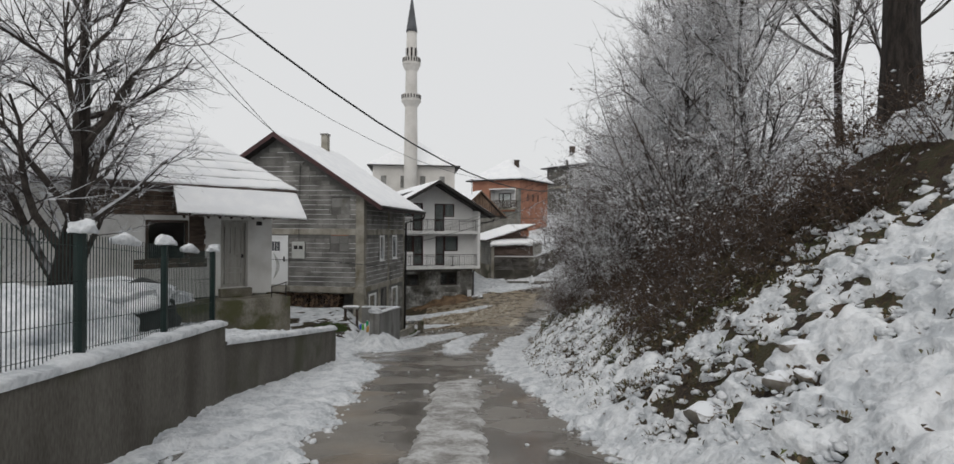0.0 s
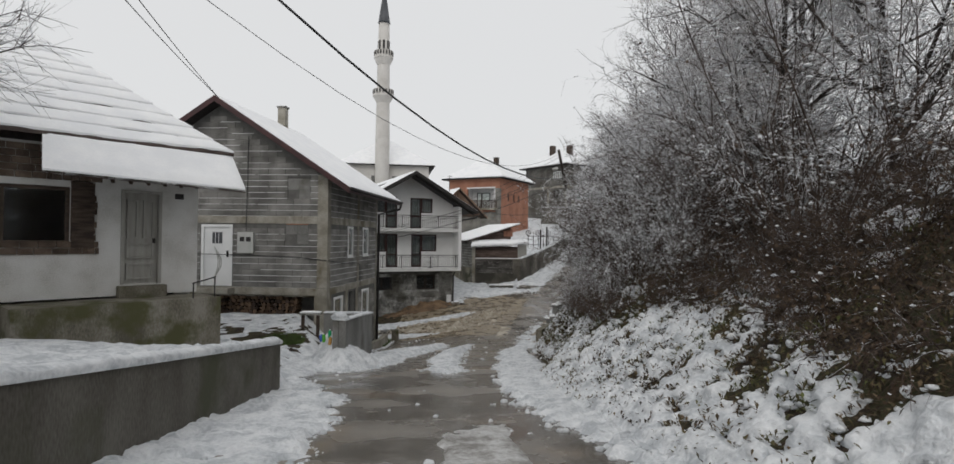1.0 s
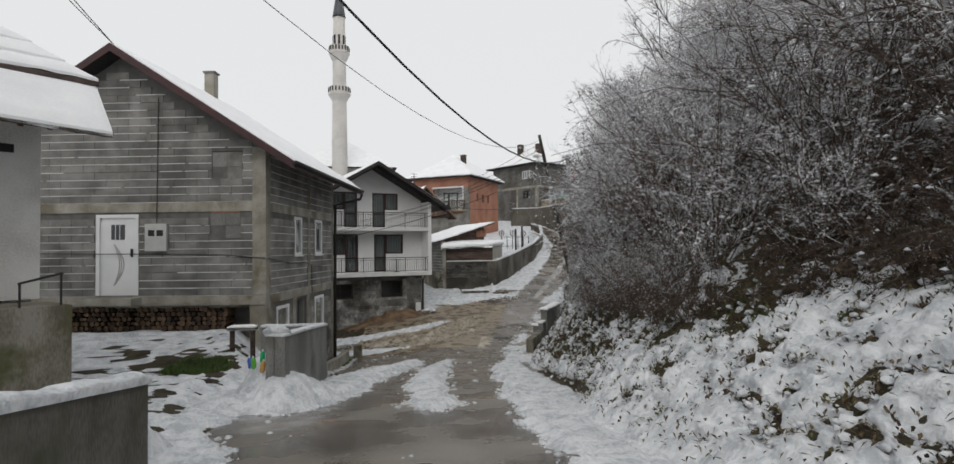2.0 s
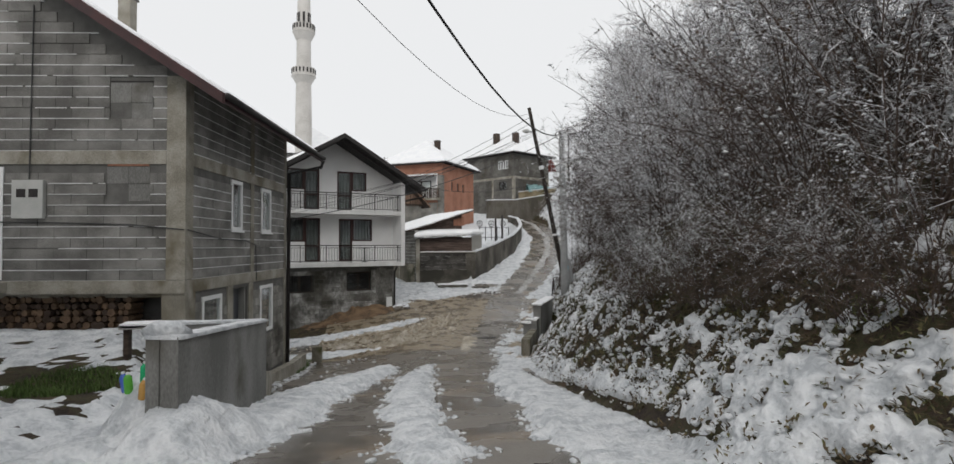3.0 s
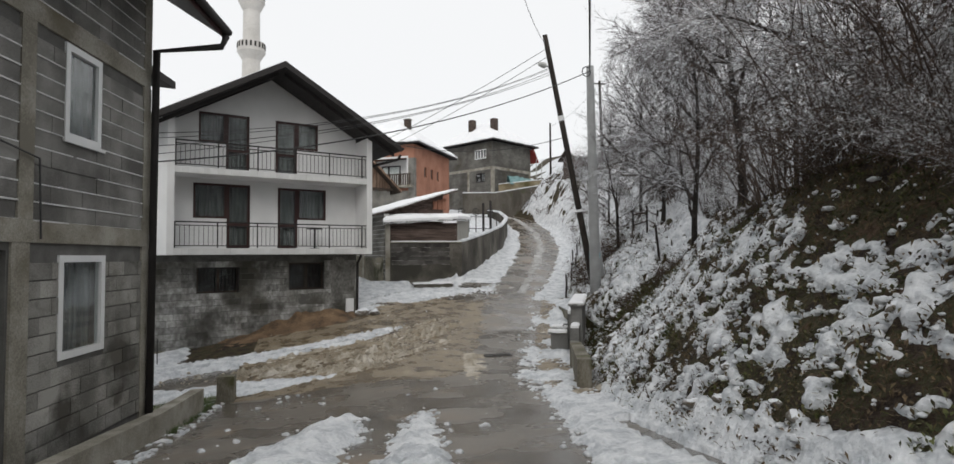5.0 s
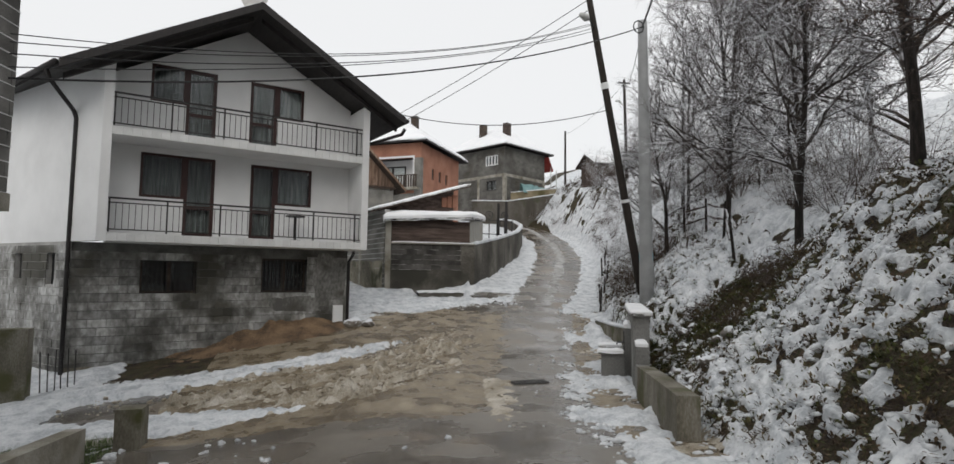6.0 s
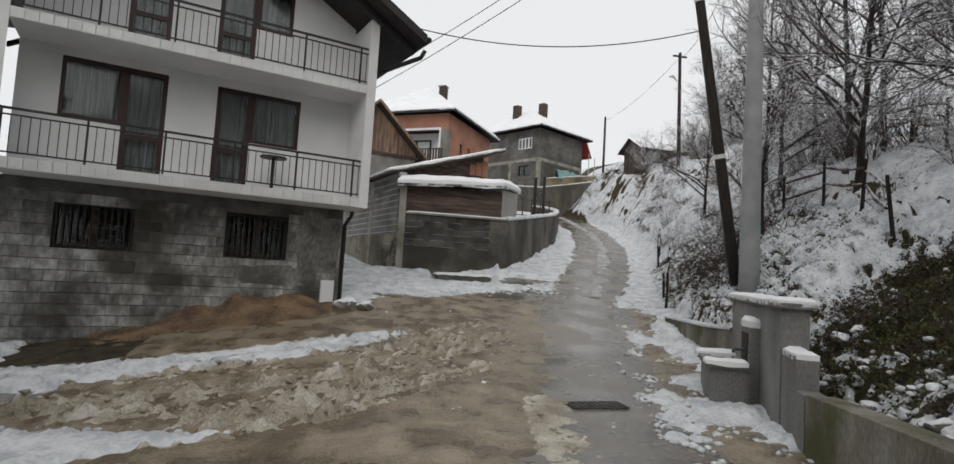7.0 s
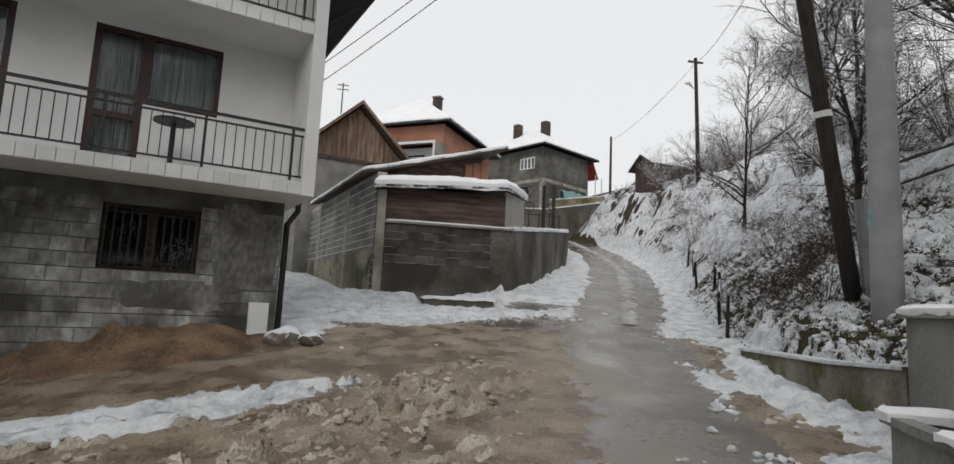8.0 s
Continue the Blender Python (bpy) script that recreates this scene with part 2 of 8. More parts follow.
RUBBLE = snowy(mat("rubble_stone", [(0.10, 0.085, 0.07), (0.17, 0.15, 0.125), (0.20, 0.19, 0.17)], 0.9, 3, 30, 0.7, per_object=0.3), 0.35, 0.7)
CABLE = mat("black_cable", [(0.03, 0.03, 0.031), (0.05, 0.05, 0.05)], 0.6, 3, 40, 0.0)
LOG_END = mat("cut_log_end", [(0.09, 0.056, 0.036), (0.19, 0.125, 0.08)], 0.9, 8, 60, 0.4, per_object=0.25)
LOG_BARK = mat("log_bark", [(0.045, 0.030, 0.022), (0.08, 0.055, 0.042)], 0.95, 8, 60, 0.8, per_object=0.25)
# near-black: the shade of unlit rooms put into the colour of backing panels
ROOM_SHADE = mat("painted_room_shade", [(0.012, 0.012, 0.013), (0.02, 0.02, 0.02)], 0.9, 2, 20, 0.0)
CURTAIN = mat("net_curtain", [(0.07, 0.08, 0.078), (0.13, 0.14, 0.137), (0.22, 0.23, 0.225)], 0.9, 3, 20, 0.3, stretch=(12, 12, 0.4))
RUBBER_TARP = mat("turquoise_tarpaulin", [(0.10, 0.22, 0.22), (0.20, 0.33, 0.33)], 0.5, 2, 30, 0.3)
RED_SHEET = mat("red_roof_sheet", [(0.26, 0.035, 0.03), (0.33, 0.06, 0.05)], 0.5, 2, 30, 0.1)
MOSS = snowy(mat("moss", [(0.030, 0.040, 0.012), (0.06, 0.075, 0.022), (0.055, 0.045, 0.02)], 0.95, 6, 60, 0.9, depth=0.03), 0.5, 0.8)
GLASS = bpy.data.materials.new("window_glass")
GLASS.use_nodes = True
_b = GLASS.node_tree.nodes["Principled BSDF"]
_b.inputs["Base Color"].default_value = (0.85, 0.9, 0.9, 1)
_b.inputs["Roughness"].default_value, _b.inputs["Transmission Weight"].default_value = 0.02, 1.0


# ---------- mesh helpers ----------
class Shape:
    """Vertices and faces of one mesh."""

    def __init__(self):
        self.v, self.f = [], []

    def add(self, verts, faces):
        k = len(self.v)
        self.v.extend([tuple(p) for p in verts])
        self.f.extend([tuple(i + k for i in f) for f in faces])
        return self

    def box(self, x0, y0, z0, x1, y1, z1, m=None):
        p = [(x, y, z) for z in (z0, z1) for y in (y0, y1) for x in (x0, x1)]
        if m:
            p = [m @ Vector(q) for q in p]
        return self.add(p, [(0, 2, 3, 1), (4, 5, 7, 6), (0, 1, 5, 4), (2, 6, 7, 3), (0, 4, 6, 2), (1, 3, 7, 5)])

    def prism(self, outline, h, m=None):
        """A flat outline of (x, z), given depth along y from h[0] to h[1]."""
        n = len(outline)
        p = [(x, h[0], z) for x, z in outline] + [(x, h[1], z) for x, z in outline]
        if m:
            p = [m @ Vector(q) for q in p]
        return self.add(p, [tuple(range(n)), tuple(range(2 * n - 1, n - 1, -1))] + [(i, i + n, (i + 1) % n + n, (i + 1) % n) for i in range(n)])

    def slab(self, corners, thick):
        """A sheet of thickness thick (downwards) under four corners."""
        p = [Vector(c) for c in corners]
        q = [c - Vector((0, 0, thick)) for c in p]
        return self.add(p + q, [(0, 1, 2, 3), (7, 6, 5, 4)] + [(i, i + 4, (i + 1) % 4 + 4, (i + 1) % 4) for i in range(4)])

    def tube(self, path, radii, n=6, caps=True):
        path = [Vector(p) for p in path]
        k = len(self.v)
        for i, p in enumerate(path):
            d = path[min(i + 1, len(path) - 1)] - path[max(i - 1, 0)]
            d = d.normalized() if d.length > 1e-9 else Vector((0, 0, 1))
            a = d.orthogonal().normalized() if i == 0 else (a - d * a.dot(d)).normalized()
            b = d.cross(a)
            r = radii[i] if hasattr(radii, "__len__") else radii
            for j in range(n):
                t = 2 * math.pi * j / n
                self.v.append(tuple(p + r * (math.cos(t) * a + math.sin(t) * b)))
        for i in range(len(path) - 1):
            for j in range(n):
                self.f.append((k + i * n + j, k + i * n + (j + 1) % n, k + (i + 1) * n + (j + 1) % n, k + (i + 1) * n + j))
        if caps:
            self.f.append(tuple(k + j for j in reversed(range(n))))
            self.f.append(tuple(k + (len(path) - 1) * n + j for j in range(n)))
        return self

    def grid(self, pts):
        """A sheet from rows of points."""
        r, c = len(pts), len(pts[0])
        return self.add([p for row in pts for p in row], [(i * c + j, i * c + j + 1, (i + 1) * c + j + 1, (i + 1) * c + j) for i in range(r - 1) for j in range(c - 1)])

    def mesh(self, name, material, smooth=False):
        me = bpy.data.meshes.new(name)
        me.from_pydata(self.v, [], self.f)
        me.materials.append(material)
        if smooth:
            me.polygons.foreach_set("use_smooth", [True] * len(me.polygons))
        me.update()
        return me


def part(name, shape, material, parent, label="", smooth=False):
    ob = new(name, shape.mesh(name, material, smooth))
    ob.parent = parent
    return tagged(ob, label)


def thing(name, label, category, m=None, group="", kind=""):
    ob = new(name)
    if m is not None:
        ob.matrix_world = m
    return tagged(ob, label, category, group, kind)


def solo(name, shape, material, label, category, kind="", smooth=False, group=""):
    return tagged(new(name, shape.mesh(name, material, smooth)), label, category, group, kind)


def bevelled(sx, sy, sz, b):
    """A box of that size round its centre with chamfered edges along y's face."""
    s = Shape()
    x, y, z = sx / 2, sy / 2, sz / 2
    o = [(-x, -z), (x, -z), (x, z), (-x, z)]
    i = [(-x + b, -z + b), (x - b, -z + b), (x - b, z - b), (-x + b, z - b)]
    p = [(a, y, c) for a, c in o] + [(a, -y + b, c) for a, c in o] + [(a, -y, c) for a, c in i]
    f = [(0, 3, 2, 1)] + [(k, (k + 1) % 4, (k + 1) % 4 + 4, k + 4) for k in range(4)] + [(k + 4, (k + 1) % 4 + 4, (k + 1) % 4 + 8, k + 8) for k in range(4)] + [(8, 9, 10, 11)]
    return s.add(p, f)


_table = np.random.RandomState(7).rand(256, 256)


def vnoise(x, y, k=0):
    x, y = np.asarray(x, float) + 17.3 * k, np.asarray(y, float) + 9.1 * k
    xi, yi = np.floor(x).astype(int), np.floor(y).astype(int)
    fx, fy = x - xi, y - yi
    fx, fy = fx * fx * (3 - 2 * fx), fy * fy * (3 - 2 * fy)
    a, b = _table[xi % 256, yi % 256], _table[(xi + 1) % 256, yi % 256]
    c, d = _table[xi % 256, (yi + 1) % 256], _table[(xi + 1) % 256, (yi + 1) % 256]
    return (a * (1 - fx) + b * fx) * (1 - fy) + (c * (1 - fx) + d * fx) * fy


def fbm(x, y, k=0, n=4):
    """Cloudy noise, about -0.5 to 0.5."""
    return sum(vnoise(x * 2 ** i, y * 2 ** i, k + i) * 0.5 ** i for i in range(n)) / (2 - 0.5 ** (n - 1)) - 0.5


def lerp(v, *pairs):
    return np.interp(v, [p[0] for p in pairs], [p[1] for p in pairs])


def smooth(a, b, v):
    t = np.clip((np.asarray(v, float) - a) / (b - a), 0, 1)
    return t * t * (3 - 2 * t)


# ---------- the lie of the land ----------
def road_z(y):
    return lerp(y, (-60, 8.0), (0, 0.1), (4.46, -0.6), (6.75, -0.92), (12.85, -1.76), (19, -2.58), (25.2, -3.4), (29.5, -3.96), (33.4, -4.24), (36, -4.3), (40, -4.05),
                (48, -2.85), (53.5, -1.9), (59, -0.95), (66, 0.35), (73, 1.9), (80, 3.2), (95, 4.5), (200, 12), (600, 20))


def road_x(y):
    return lerp(y, (-60, 6), (-10, 0.4), (0, 0), (5, -0.18), (12, -0.45), (20, -0.45), (26, -0.1), (30, 0.9), (34, 2.0), (38, 3.4), (42, 5.1), (48, 7.9), (53.5, 10.3), (59, 12.6), (66, 14.6), (73, 15.2), (80, 13.8), (90, 9))


def toe_x(y):
    return lerp(y, (-60, 8), (-10, 2.0), (0, 1.5), (5, 1.5), (10, 1.3), (14, 1.2), (17, 1.35), (20, 2.1), (24, 2.4), (27, 2.75), (30, 3.4), (33, 4.25), (35, 5.1), (38, 6.2), (42, 7.6), (48, 10.0), (53, 12.3), (59, 14.8), (66, 16.8), (70, 16.8), (73, 16.6), (76, 16.0), (80, 16.6))


def garden_wall_x(y):
    return lerp(y, (-10, -2.0), (0, -2.35), (5.17, -3.12), (8.31, -3.59), (40, -3.58))


def wall_left_x(y):
    return 1.5 - 0.303 * (y - 48.9)


def wall_right_x(y):
    return lerp(y, (48.6, 4.75), (52.5, 7.1), (57.5, 9.5), (64, 11.9), (71, 13.3), (76, 12.6))


def bank_slope(y):
    return lerp(y, (0, 0.85), (9, 0.85), (13, 0.72), (17, 0.95), (21, 1.45), (27, 1.5), (31, 1.15), (35, 0.85), (39, 0.78), (46, 0.92), (58, 0.98), (63, 1.25), (67, 1.5), (70, 1.8), (73, 1.7), (75, 1.4), (77, 0.6), (84, 0.4))


def ground_z(x, y):
    x, y = np.broadcast_arrays(np.asarray(x, float), np.asarray(y, float))
    z = road_z(y) - 0.012
    left = np.maximum(0, road_x(y) - 2.6 - x)
    # ground rises before the block house and falls away along the side street
    rise = np.clip(lerp(y, (19.5, 0.25), (21.5, 0.8)) * np.maximum(0, -4.05 - x), 0, lerp(y, (15, 1.2), (19, 0.4), (22, 0.5), (24.8, 1.30))) * smooth(13, 15.5, y) * (1 - smooth(25.3, 25.9, y))
    fall = np.clip(0.095 * np.maximum(0, -x + 0.5), 0, 3.0) * smooth(26, 36, y) * (1 - smooth(46, 52, y))
    z = z + rise - fall
    yard = lerp(y, (-60, 8), (-5, 0.62), (5, 0.2), (8.2, -0.06), (8.6, -0.38), (14.3, -1.28), (14.9, -1.5), (16.0, -2.1))
    yard = yard + 0.05 * np.maximum(0, garden_wall_x(y) - x) ** 0.8
    in_yard = smooth(0.06, 0.2, garden_wall_x(y) - x) * (1 - smooth(14.9, 16.2, y))
    z = z * (1 - in_yard) + yard * in_yard
    # bank and hillside
    d = np.maximum(0, x - toe_x(y))
    s = bank_slope(y)
    top = lerp(y, (0, 4.2), (18, 3.2), (28, 3.0), (36, 3.4), (50, 5.2), (64, 5.0), (69, 3.6), (80, 3.4))
    h = s * d
    h = np.where(h > top, top + lerp(y, (58, 0.30), (66, 0.45)) * (d - top / s), h)
    h = np.minimum(h, 11 + 0.02 * d)
    h = h * (1 + 0.30 * fbm(x * 0.7, y * 0.5, 3)) + smooth(0, 0.6, d) * (0.22 * fbm(x * 1.7, y * 1.7, 5) + 0.10 * fbm(x * 6, y * 6, 6))
    # ground banked up behind the low wall beyond the fountain
    h = h + 0.5 * smooth(0.0, 0.4, d) * smooth(37.6, 38.6, y) * (1 - smooth(42.6, 44.5, y))
    z = z + h
    # lane, raised yard within the curved wall, and the rising ground behind
    lane = -3.05 + 0.12 * (y - 48.9)
    north = smooth(46, 49, y) * (1 - smooth(0, 1, (x - lerp(y, (46, 4.0), (48.1, 4.9), (49.0, 2.2), (50, 1.2), (76, -6.7))) / lerp(y, (48, 2.5), (49.2, 0.6))))
    z = z * (1 - north) + np.minimum(lane, 12.0) * north
    yard2 = -1.15 + 0.135 * (y - 49)
    inside = smooth(0.1, 0.3, x - wall_left_x(y)) * smooth(0.3, 1.6, wall_right_x(y) - x) * smooth(49.2, 50.4, y) * (1 - smooth(74, 78, y))
    return z * (1 - inside) + yard2 * inside


def snow_wedge(x, y):
    """Tongue of clean snow left between the road and the side street."""
    return np.minimum(np.minimum(lerp(x, (-6, 37.0), (-4.3, 36.6), (-3, 36.5), (-0.9, 35.8)) - y, y - lerp(x, (-6, 34.2), (-3.5, 34.7), (-2.4, 35.0), (-0.9, 35.6))), -0.9 - x)


def snow_depth(x, y, flat=False):
    """Depth of snow over the ground; negative where the ground is bare."""
    x, y = np.broadcast_arrays(np.asarray(x, float), np.asarray(y, float))
    n1, n2, n3 = fbm(x * 1.1, y * 1.1, 11), fbm(x * 4.5, y * 4.5, 12), fbm(x * 14, y * 14, 13, 2)
    e = -np.ones_like(x) * 0.3
    L = lerp(y, (-10, -1.4), (0, -1.5), (5, -1.65), (12, -2.13), (14, -2.4), (15.5, -3.1), (17, -3.8), (20, -3.7), (23, -4.0), (25, -3.9), (26, -4.6), (30, -4.6), (33, -5), (36.5, -5.5))
    e = np.maximum(e, L - x)
    R = lerp(y, (-10, 1.5), (0, 1.4), (5.3, 1.28), (10, 0.95), (13.5, 0.45), (16.3, 0.35), (20, 0.75), (26, 1.35), (29, 2.2), (31, 2.6), (33.5, 3.05), (36.5, 3.95), (39, 4.85), (40.4, 5.6), (44.4, 7.0), (48, 9.0), (53.5, 11.7), (59, 14.0), (66, 16.1), (73, 16.8), (90, 16))
    e = np.maximum(e, x - R)
    # strip between the wheel tracks
    c = lerp(y, (0, -0.2), (12, -0.35), (20, -0.78), (24, -0.6), (28, -0.1), (31, 0.45), (34, 2.0), (37.5, 2.75))
    w = lerp(y, (17.5, -0.3), (18.5, 0.42), (24, 0.40), (27.0, 0.33), (30.5, 0.12), (31.2, -0.3))
    e = np.maximum(e, w - np.abs(x - c))
    # ploughed ridge before the block house
    b0 = lerp(y, (18, -3.6), (20.5, -4.1), (23, -3.55), (26, -2.6), (29, -1.85), (30.5, -1.2))
    b1 = lerp(y, (18, -3.3), (20.5, -2.2), (23, -1.85), (26, -1.35), (29, -0.75), (30.5, -0.65))
    ridge = np.minimum(np.minimum(x - b0, b1 - x), np.minimum(y - 18.6, 30.6 - y))
    e = np.maximum(e, ridge)
    # bare strip between ridge and kerb
    bare = np.minimum(b0 - x, x - lerp(y, (23, -3.6), (25.7, -3.55), (34.6, -2.95)))
    e = np.where((y > 24) & (y < 34) & (bare > 0), -0.25, e)
    # drifts along the white house, the lane and the foot of the shed wall
    up = lerp(x, (-14, 37.6), (-9, 38.7), (-6, 39.25), (-3, 39.5), (-1, 40.1), (1.3, 40.8))
    low = lerp(x, (-14, 36.0), (-9, 37.3), (-6, 37.95), (-3, 38.45), (0, 39.45), (1.3, 40.72))
    band = np.minimum(up - y, y - low) + 0.10
    band = np.where(np.abs(y - low - (0.42 + 0.3 * n1) * (up - low)) < 0.10 + 0.30 * n1, -0.1, band) + 0.25 * n3
    e = np.maximum(e, np.where(x < 1.3, band, -0.3))
    e = np.maximum(e, np.clip(snow_wedge(x, y), -0.3, 0.3))
    e = np.maximum(e, np.minimum(np.minimum((y - lerp(x, (-3, 42.9), (0, 43.0), (1.8, 44.3), (3.7, 45.5), (5.5, 46.2))) * 0.45, lerp(y, (44, 4.6), (47, 6.3), (48.2, 6.7), (53.5, 9.0), (59, 11.2), (66, 13.2), (73, 13.8)) - x), 0.5))
    e = np.where(y > 76, 0.4, e)
    e = e + 0.30 * n2 + 0.18 * n3 + 0.16 * n1
    depth = np.clip(e * 0.42, -0.10, 0.09) + 0.045 * n1 + 0.085 * n2 + 0.075 * n3
    depth = depth + 0.06 * smooth(0, 0.4, ridge) + 0.05 * smooth(0, 0.4, band) * (x < 1.3)
    # melted patches and footprints on the verge of the junction
    depth = depth - 0.16 * smooth(-0.2, 0.25, fbm(x * 1.6, y * 0.9, 61) + 0.06) * smooth(30, 32, y) * (1 - smooth(43, 46, y)) * smooth(-0.2, 0.2, x - R)
    heap = smooth(1.0, 0.25, toe_x(y) - x) * smooth(31, 33, y) * (1 - smooth(43, 45, y))
    depth = depth + heap * (0.10 + 0.22 * n1 + 0.16 * n2)
    # wheel ruts through the snow of the lane
    lane_m = smooth(42.5, 43.5, y) * (1 - smooth(47.2, 48.2, y)) * (1 - smooth(3.0, 4.5, x))
    depth = depth - 0.11 * lane_m * smooth(0.05, 0.22, fbm(x * 0.6 + y * 0.35, y * 2.2 - x * 1.3, 63) + 0.05)
    # drift against the foot of the shed and the curved wall
    foot = np.where(x < 4.75, 48.75 - y, 9.0)
    depth = depth + (0.30 + 0.35 * n1) * np.exp(-np.abs(foot) / 0.42) * (x > -1.5) * (y > 46) * (1 - 0.9 * smooth(2.2, 2.6, x) * (1 - smooth(4.4, 4.8, x)))
    foot2 = x - wall_right_x(y)
    depth = depth + (0.16 + 0.3 * n1) * np.exp(-np.abs(foot2) / 0.45) * (y > 48.6) * (y < 73)
    # footprints and pits in the roadside snow
    depth = depth - 0.07 * smooth(0.10, 0.22, fbm(x * 3.1, y * 3.1, 65, 2)) * (x < -1.0) * (y < 31)
    # wet gutter under the bank
    g = lerp(y, (17, 1.75), (20, 2.1), (24, 2.3), (27, 2.55), (29, 2.9))
    depth = np.where((y > 17.5) & (y < 28.5) & (np.abs(x - g + 0.12 * n1) < 0.14), -0.06, depth)
    d = x - toe_x(y)
    s_far = lerp(y, (48, 0.0), (52, 1.0)) * smooth(0.2, 0.8, d)
    depth = depth * (1 - s_far) + s_far * np.clip(0.10 + 0.30 * fbm(x * 0.8, y * 0.6, 21) + 0.42 * n2 + 0.34 * fbm(x * 9.0, y * 6.0, 23, 2), -0.05, 0.13)
    depth = depth - s_far * 0.07 * smooth(63, 69, y) * (0.6 + fbm(x * 0.9, y * 0.9, 27))
    if not flat:
        depth = np.where((d > 0.06) & (d < 3.9) & (y > 1.2) & (y < 51.6), -0.12, depth)
    # trodden drive before the block house
    drive = smooth(0, 0.5, -4.2 - x) * smooth(15.5, 17, y) * (1 - smooth(24, 25.5, y)) * smooth(0, 1, x + 9)
    depth = depth - drive * (0.075 - 0.10 * n2)
    depth = depth - 0.14 * np.exp(-((x + 5.65) / 0.62) ** 2 - ((y - 22.15) / 0.7) ** 2) + 0.46 * np.exp(-((x + 3.35) / 0.75) ** 2 - ((y - 19.7) / 1.1) ** 2)
    # bare ground under eaves and beside walls
    depth = np.where((y > 25.5) & (y < 35.6) & (x < -3.3) & (x > -5.6), -0.01 + 0.16 * n2 + 0.10 * n3, depth)
    return depth


def axis(lo, hi, fine_lo, fine_hi, step, grow=1.18, most=30.0):
    v = list(np.arange(fine_lo, fine_hi + 1e-6, step))
    for s, end in ((-1, lo), (1, hi)):
        p, d, out = (v[0] if s < 0 else v[-1]), step, []
        while (p > end) if s < 0 else (p < end):
            d = min(d * grow, most)
            p += s * d
            out.append(p)
        v = list(reversed(out)) + v if s < 0 else v + out
    return np.array(v)


def sheet(name, xs, ys, zf, material, label, category, keep=None, kind="structure"):
    X, Y = np.meshgrid(xs, ys)
    Z = zf(X, Y)
    ny, nx = X.shape
    i = (np.arange(ny - 1)[:, None] * nx + np.arange(nx - 1)[None, :]).ravel()
    quads = np.stack([i, i + 1, i + nx + 1, i + nx], 1)
    if keep is not None:
        quads = quads[keep(X, Y).ravel()[quads].any(axis=1)]
    me = bpy.data.meshes.new(name)
    me.vertices.add(X.size)
    me.vertices.foreach_set("co", np.stack([X, Y, Z], -1).ravel())
    me.loops.add(quads.size)
    me.loops.foreach_set("vertex_index", quads.ravel())
    me.polygons.add(len(quads))
    me.polygons.foreach_set("loop_start", np.arange(len(quads)) * 4)
    me.polygons.foreach_set("loop_total", np.full(len(quads), 4))
    me.polygons.foreach_set("use_smooth", np.ones(len(quads), bool))
    me.update(calc_edges=True)
    me.validate()
    me.materials.append(material)
    return tagged(new(name, me), label, category, "", kind)


def brush_edge(y):
    """How far up the bank the brush begins."""
    return lerp(y, (2, 6.0), (5.8, 4.0), (6.6, 2.6), (7.2, 1.6), (7.6, 1.1), (9, 1.1), (10.5, 1.35), (12.4, 1.85), (14, 1.8), (15, 1.5), (16, 1.25), (18.2, 1.1), (20, 0.9), (22.6, 0.9), (24.5, 1.35), (27, 1.75), (31, 2.2), (34, 3.0))


def bank_depth(x, y):
    """Broken snow on the steep bank, lump by lump."""
    d = np.maximum(0, x - toe_x(y))
    a = d * np.sqrt(1 + bank_slope(y) ** 2)
    brush = smooth(-0.4, 0.4, d - brush_edge(y)) * (1 - smooth(18, 20, y))
    thick = smooth(-0.3, 0.5, d - brush_edge(y)) * smooth(17, 20, y) * (1 - smooth(28, 30.5, y))
    bias = lerp(y, (0, 0.27), (3.2, 0.24), (4.4, 0.12), (5.5, 0.06), (7.5, 0.07), (9, 0.10), (13, 0.125), (17, 0.09), (18.5, 0.06), (21, 0.0), (24, -0.03), (29, 0.0), (31, 0.06), (33, 0.04), (34.5, -0.02), (37, -0.03), (39, 0.07), (42, 0.05), (45, -0.01), (52, 0.03))
    bias = bias - 0.05 * smooth(0.7, 1.2, d) * smooth(4, 5.5, y) * (1 - smooth(9, 11, y))
    bias = bias - 0.22 * smooth(0.9, 1.3, d) * (1 - smooth(2.6, 3.2, d)) * smooth(32.4, 33.4, y) * (1 - smooth(36.3, 37.6, y))
    bias = bias + 0.10 * smooth(1.0, 1.9, d) * smooth(35.5, 37.5, y) + 0.10 * (1 - smooth(0.1, 0.7, d)) * (1 - smooth(17, 19, y)) + 0.05 * (1 - smooth(0.1, 0.4, d)) * (1 - smooth(32, 34, y)) - 0.19 * brush - 0.24 * thick
    p = bias + 0.34 * fbm(a * 1.7, y * 1.7, 21) + 0.40 * fbm(a * 5.2, y * 3.2, 22, 2) + 0.42 * fbm(a * 11.5, y * 7.5, 23, 1)
    return np.clip(p * 0.34, -0.07, 0.085) + 0.03 * fbm(a * 15, y * 10, 24, 1)


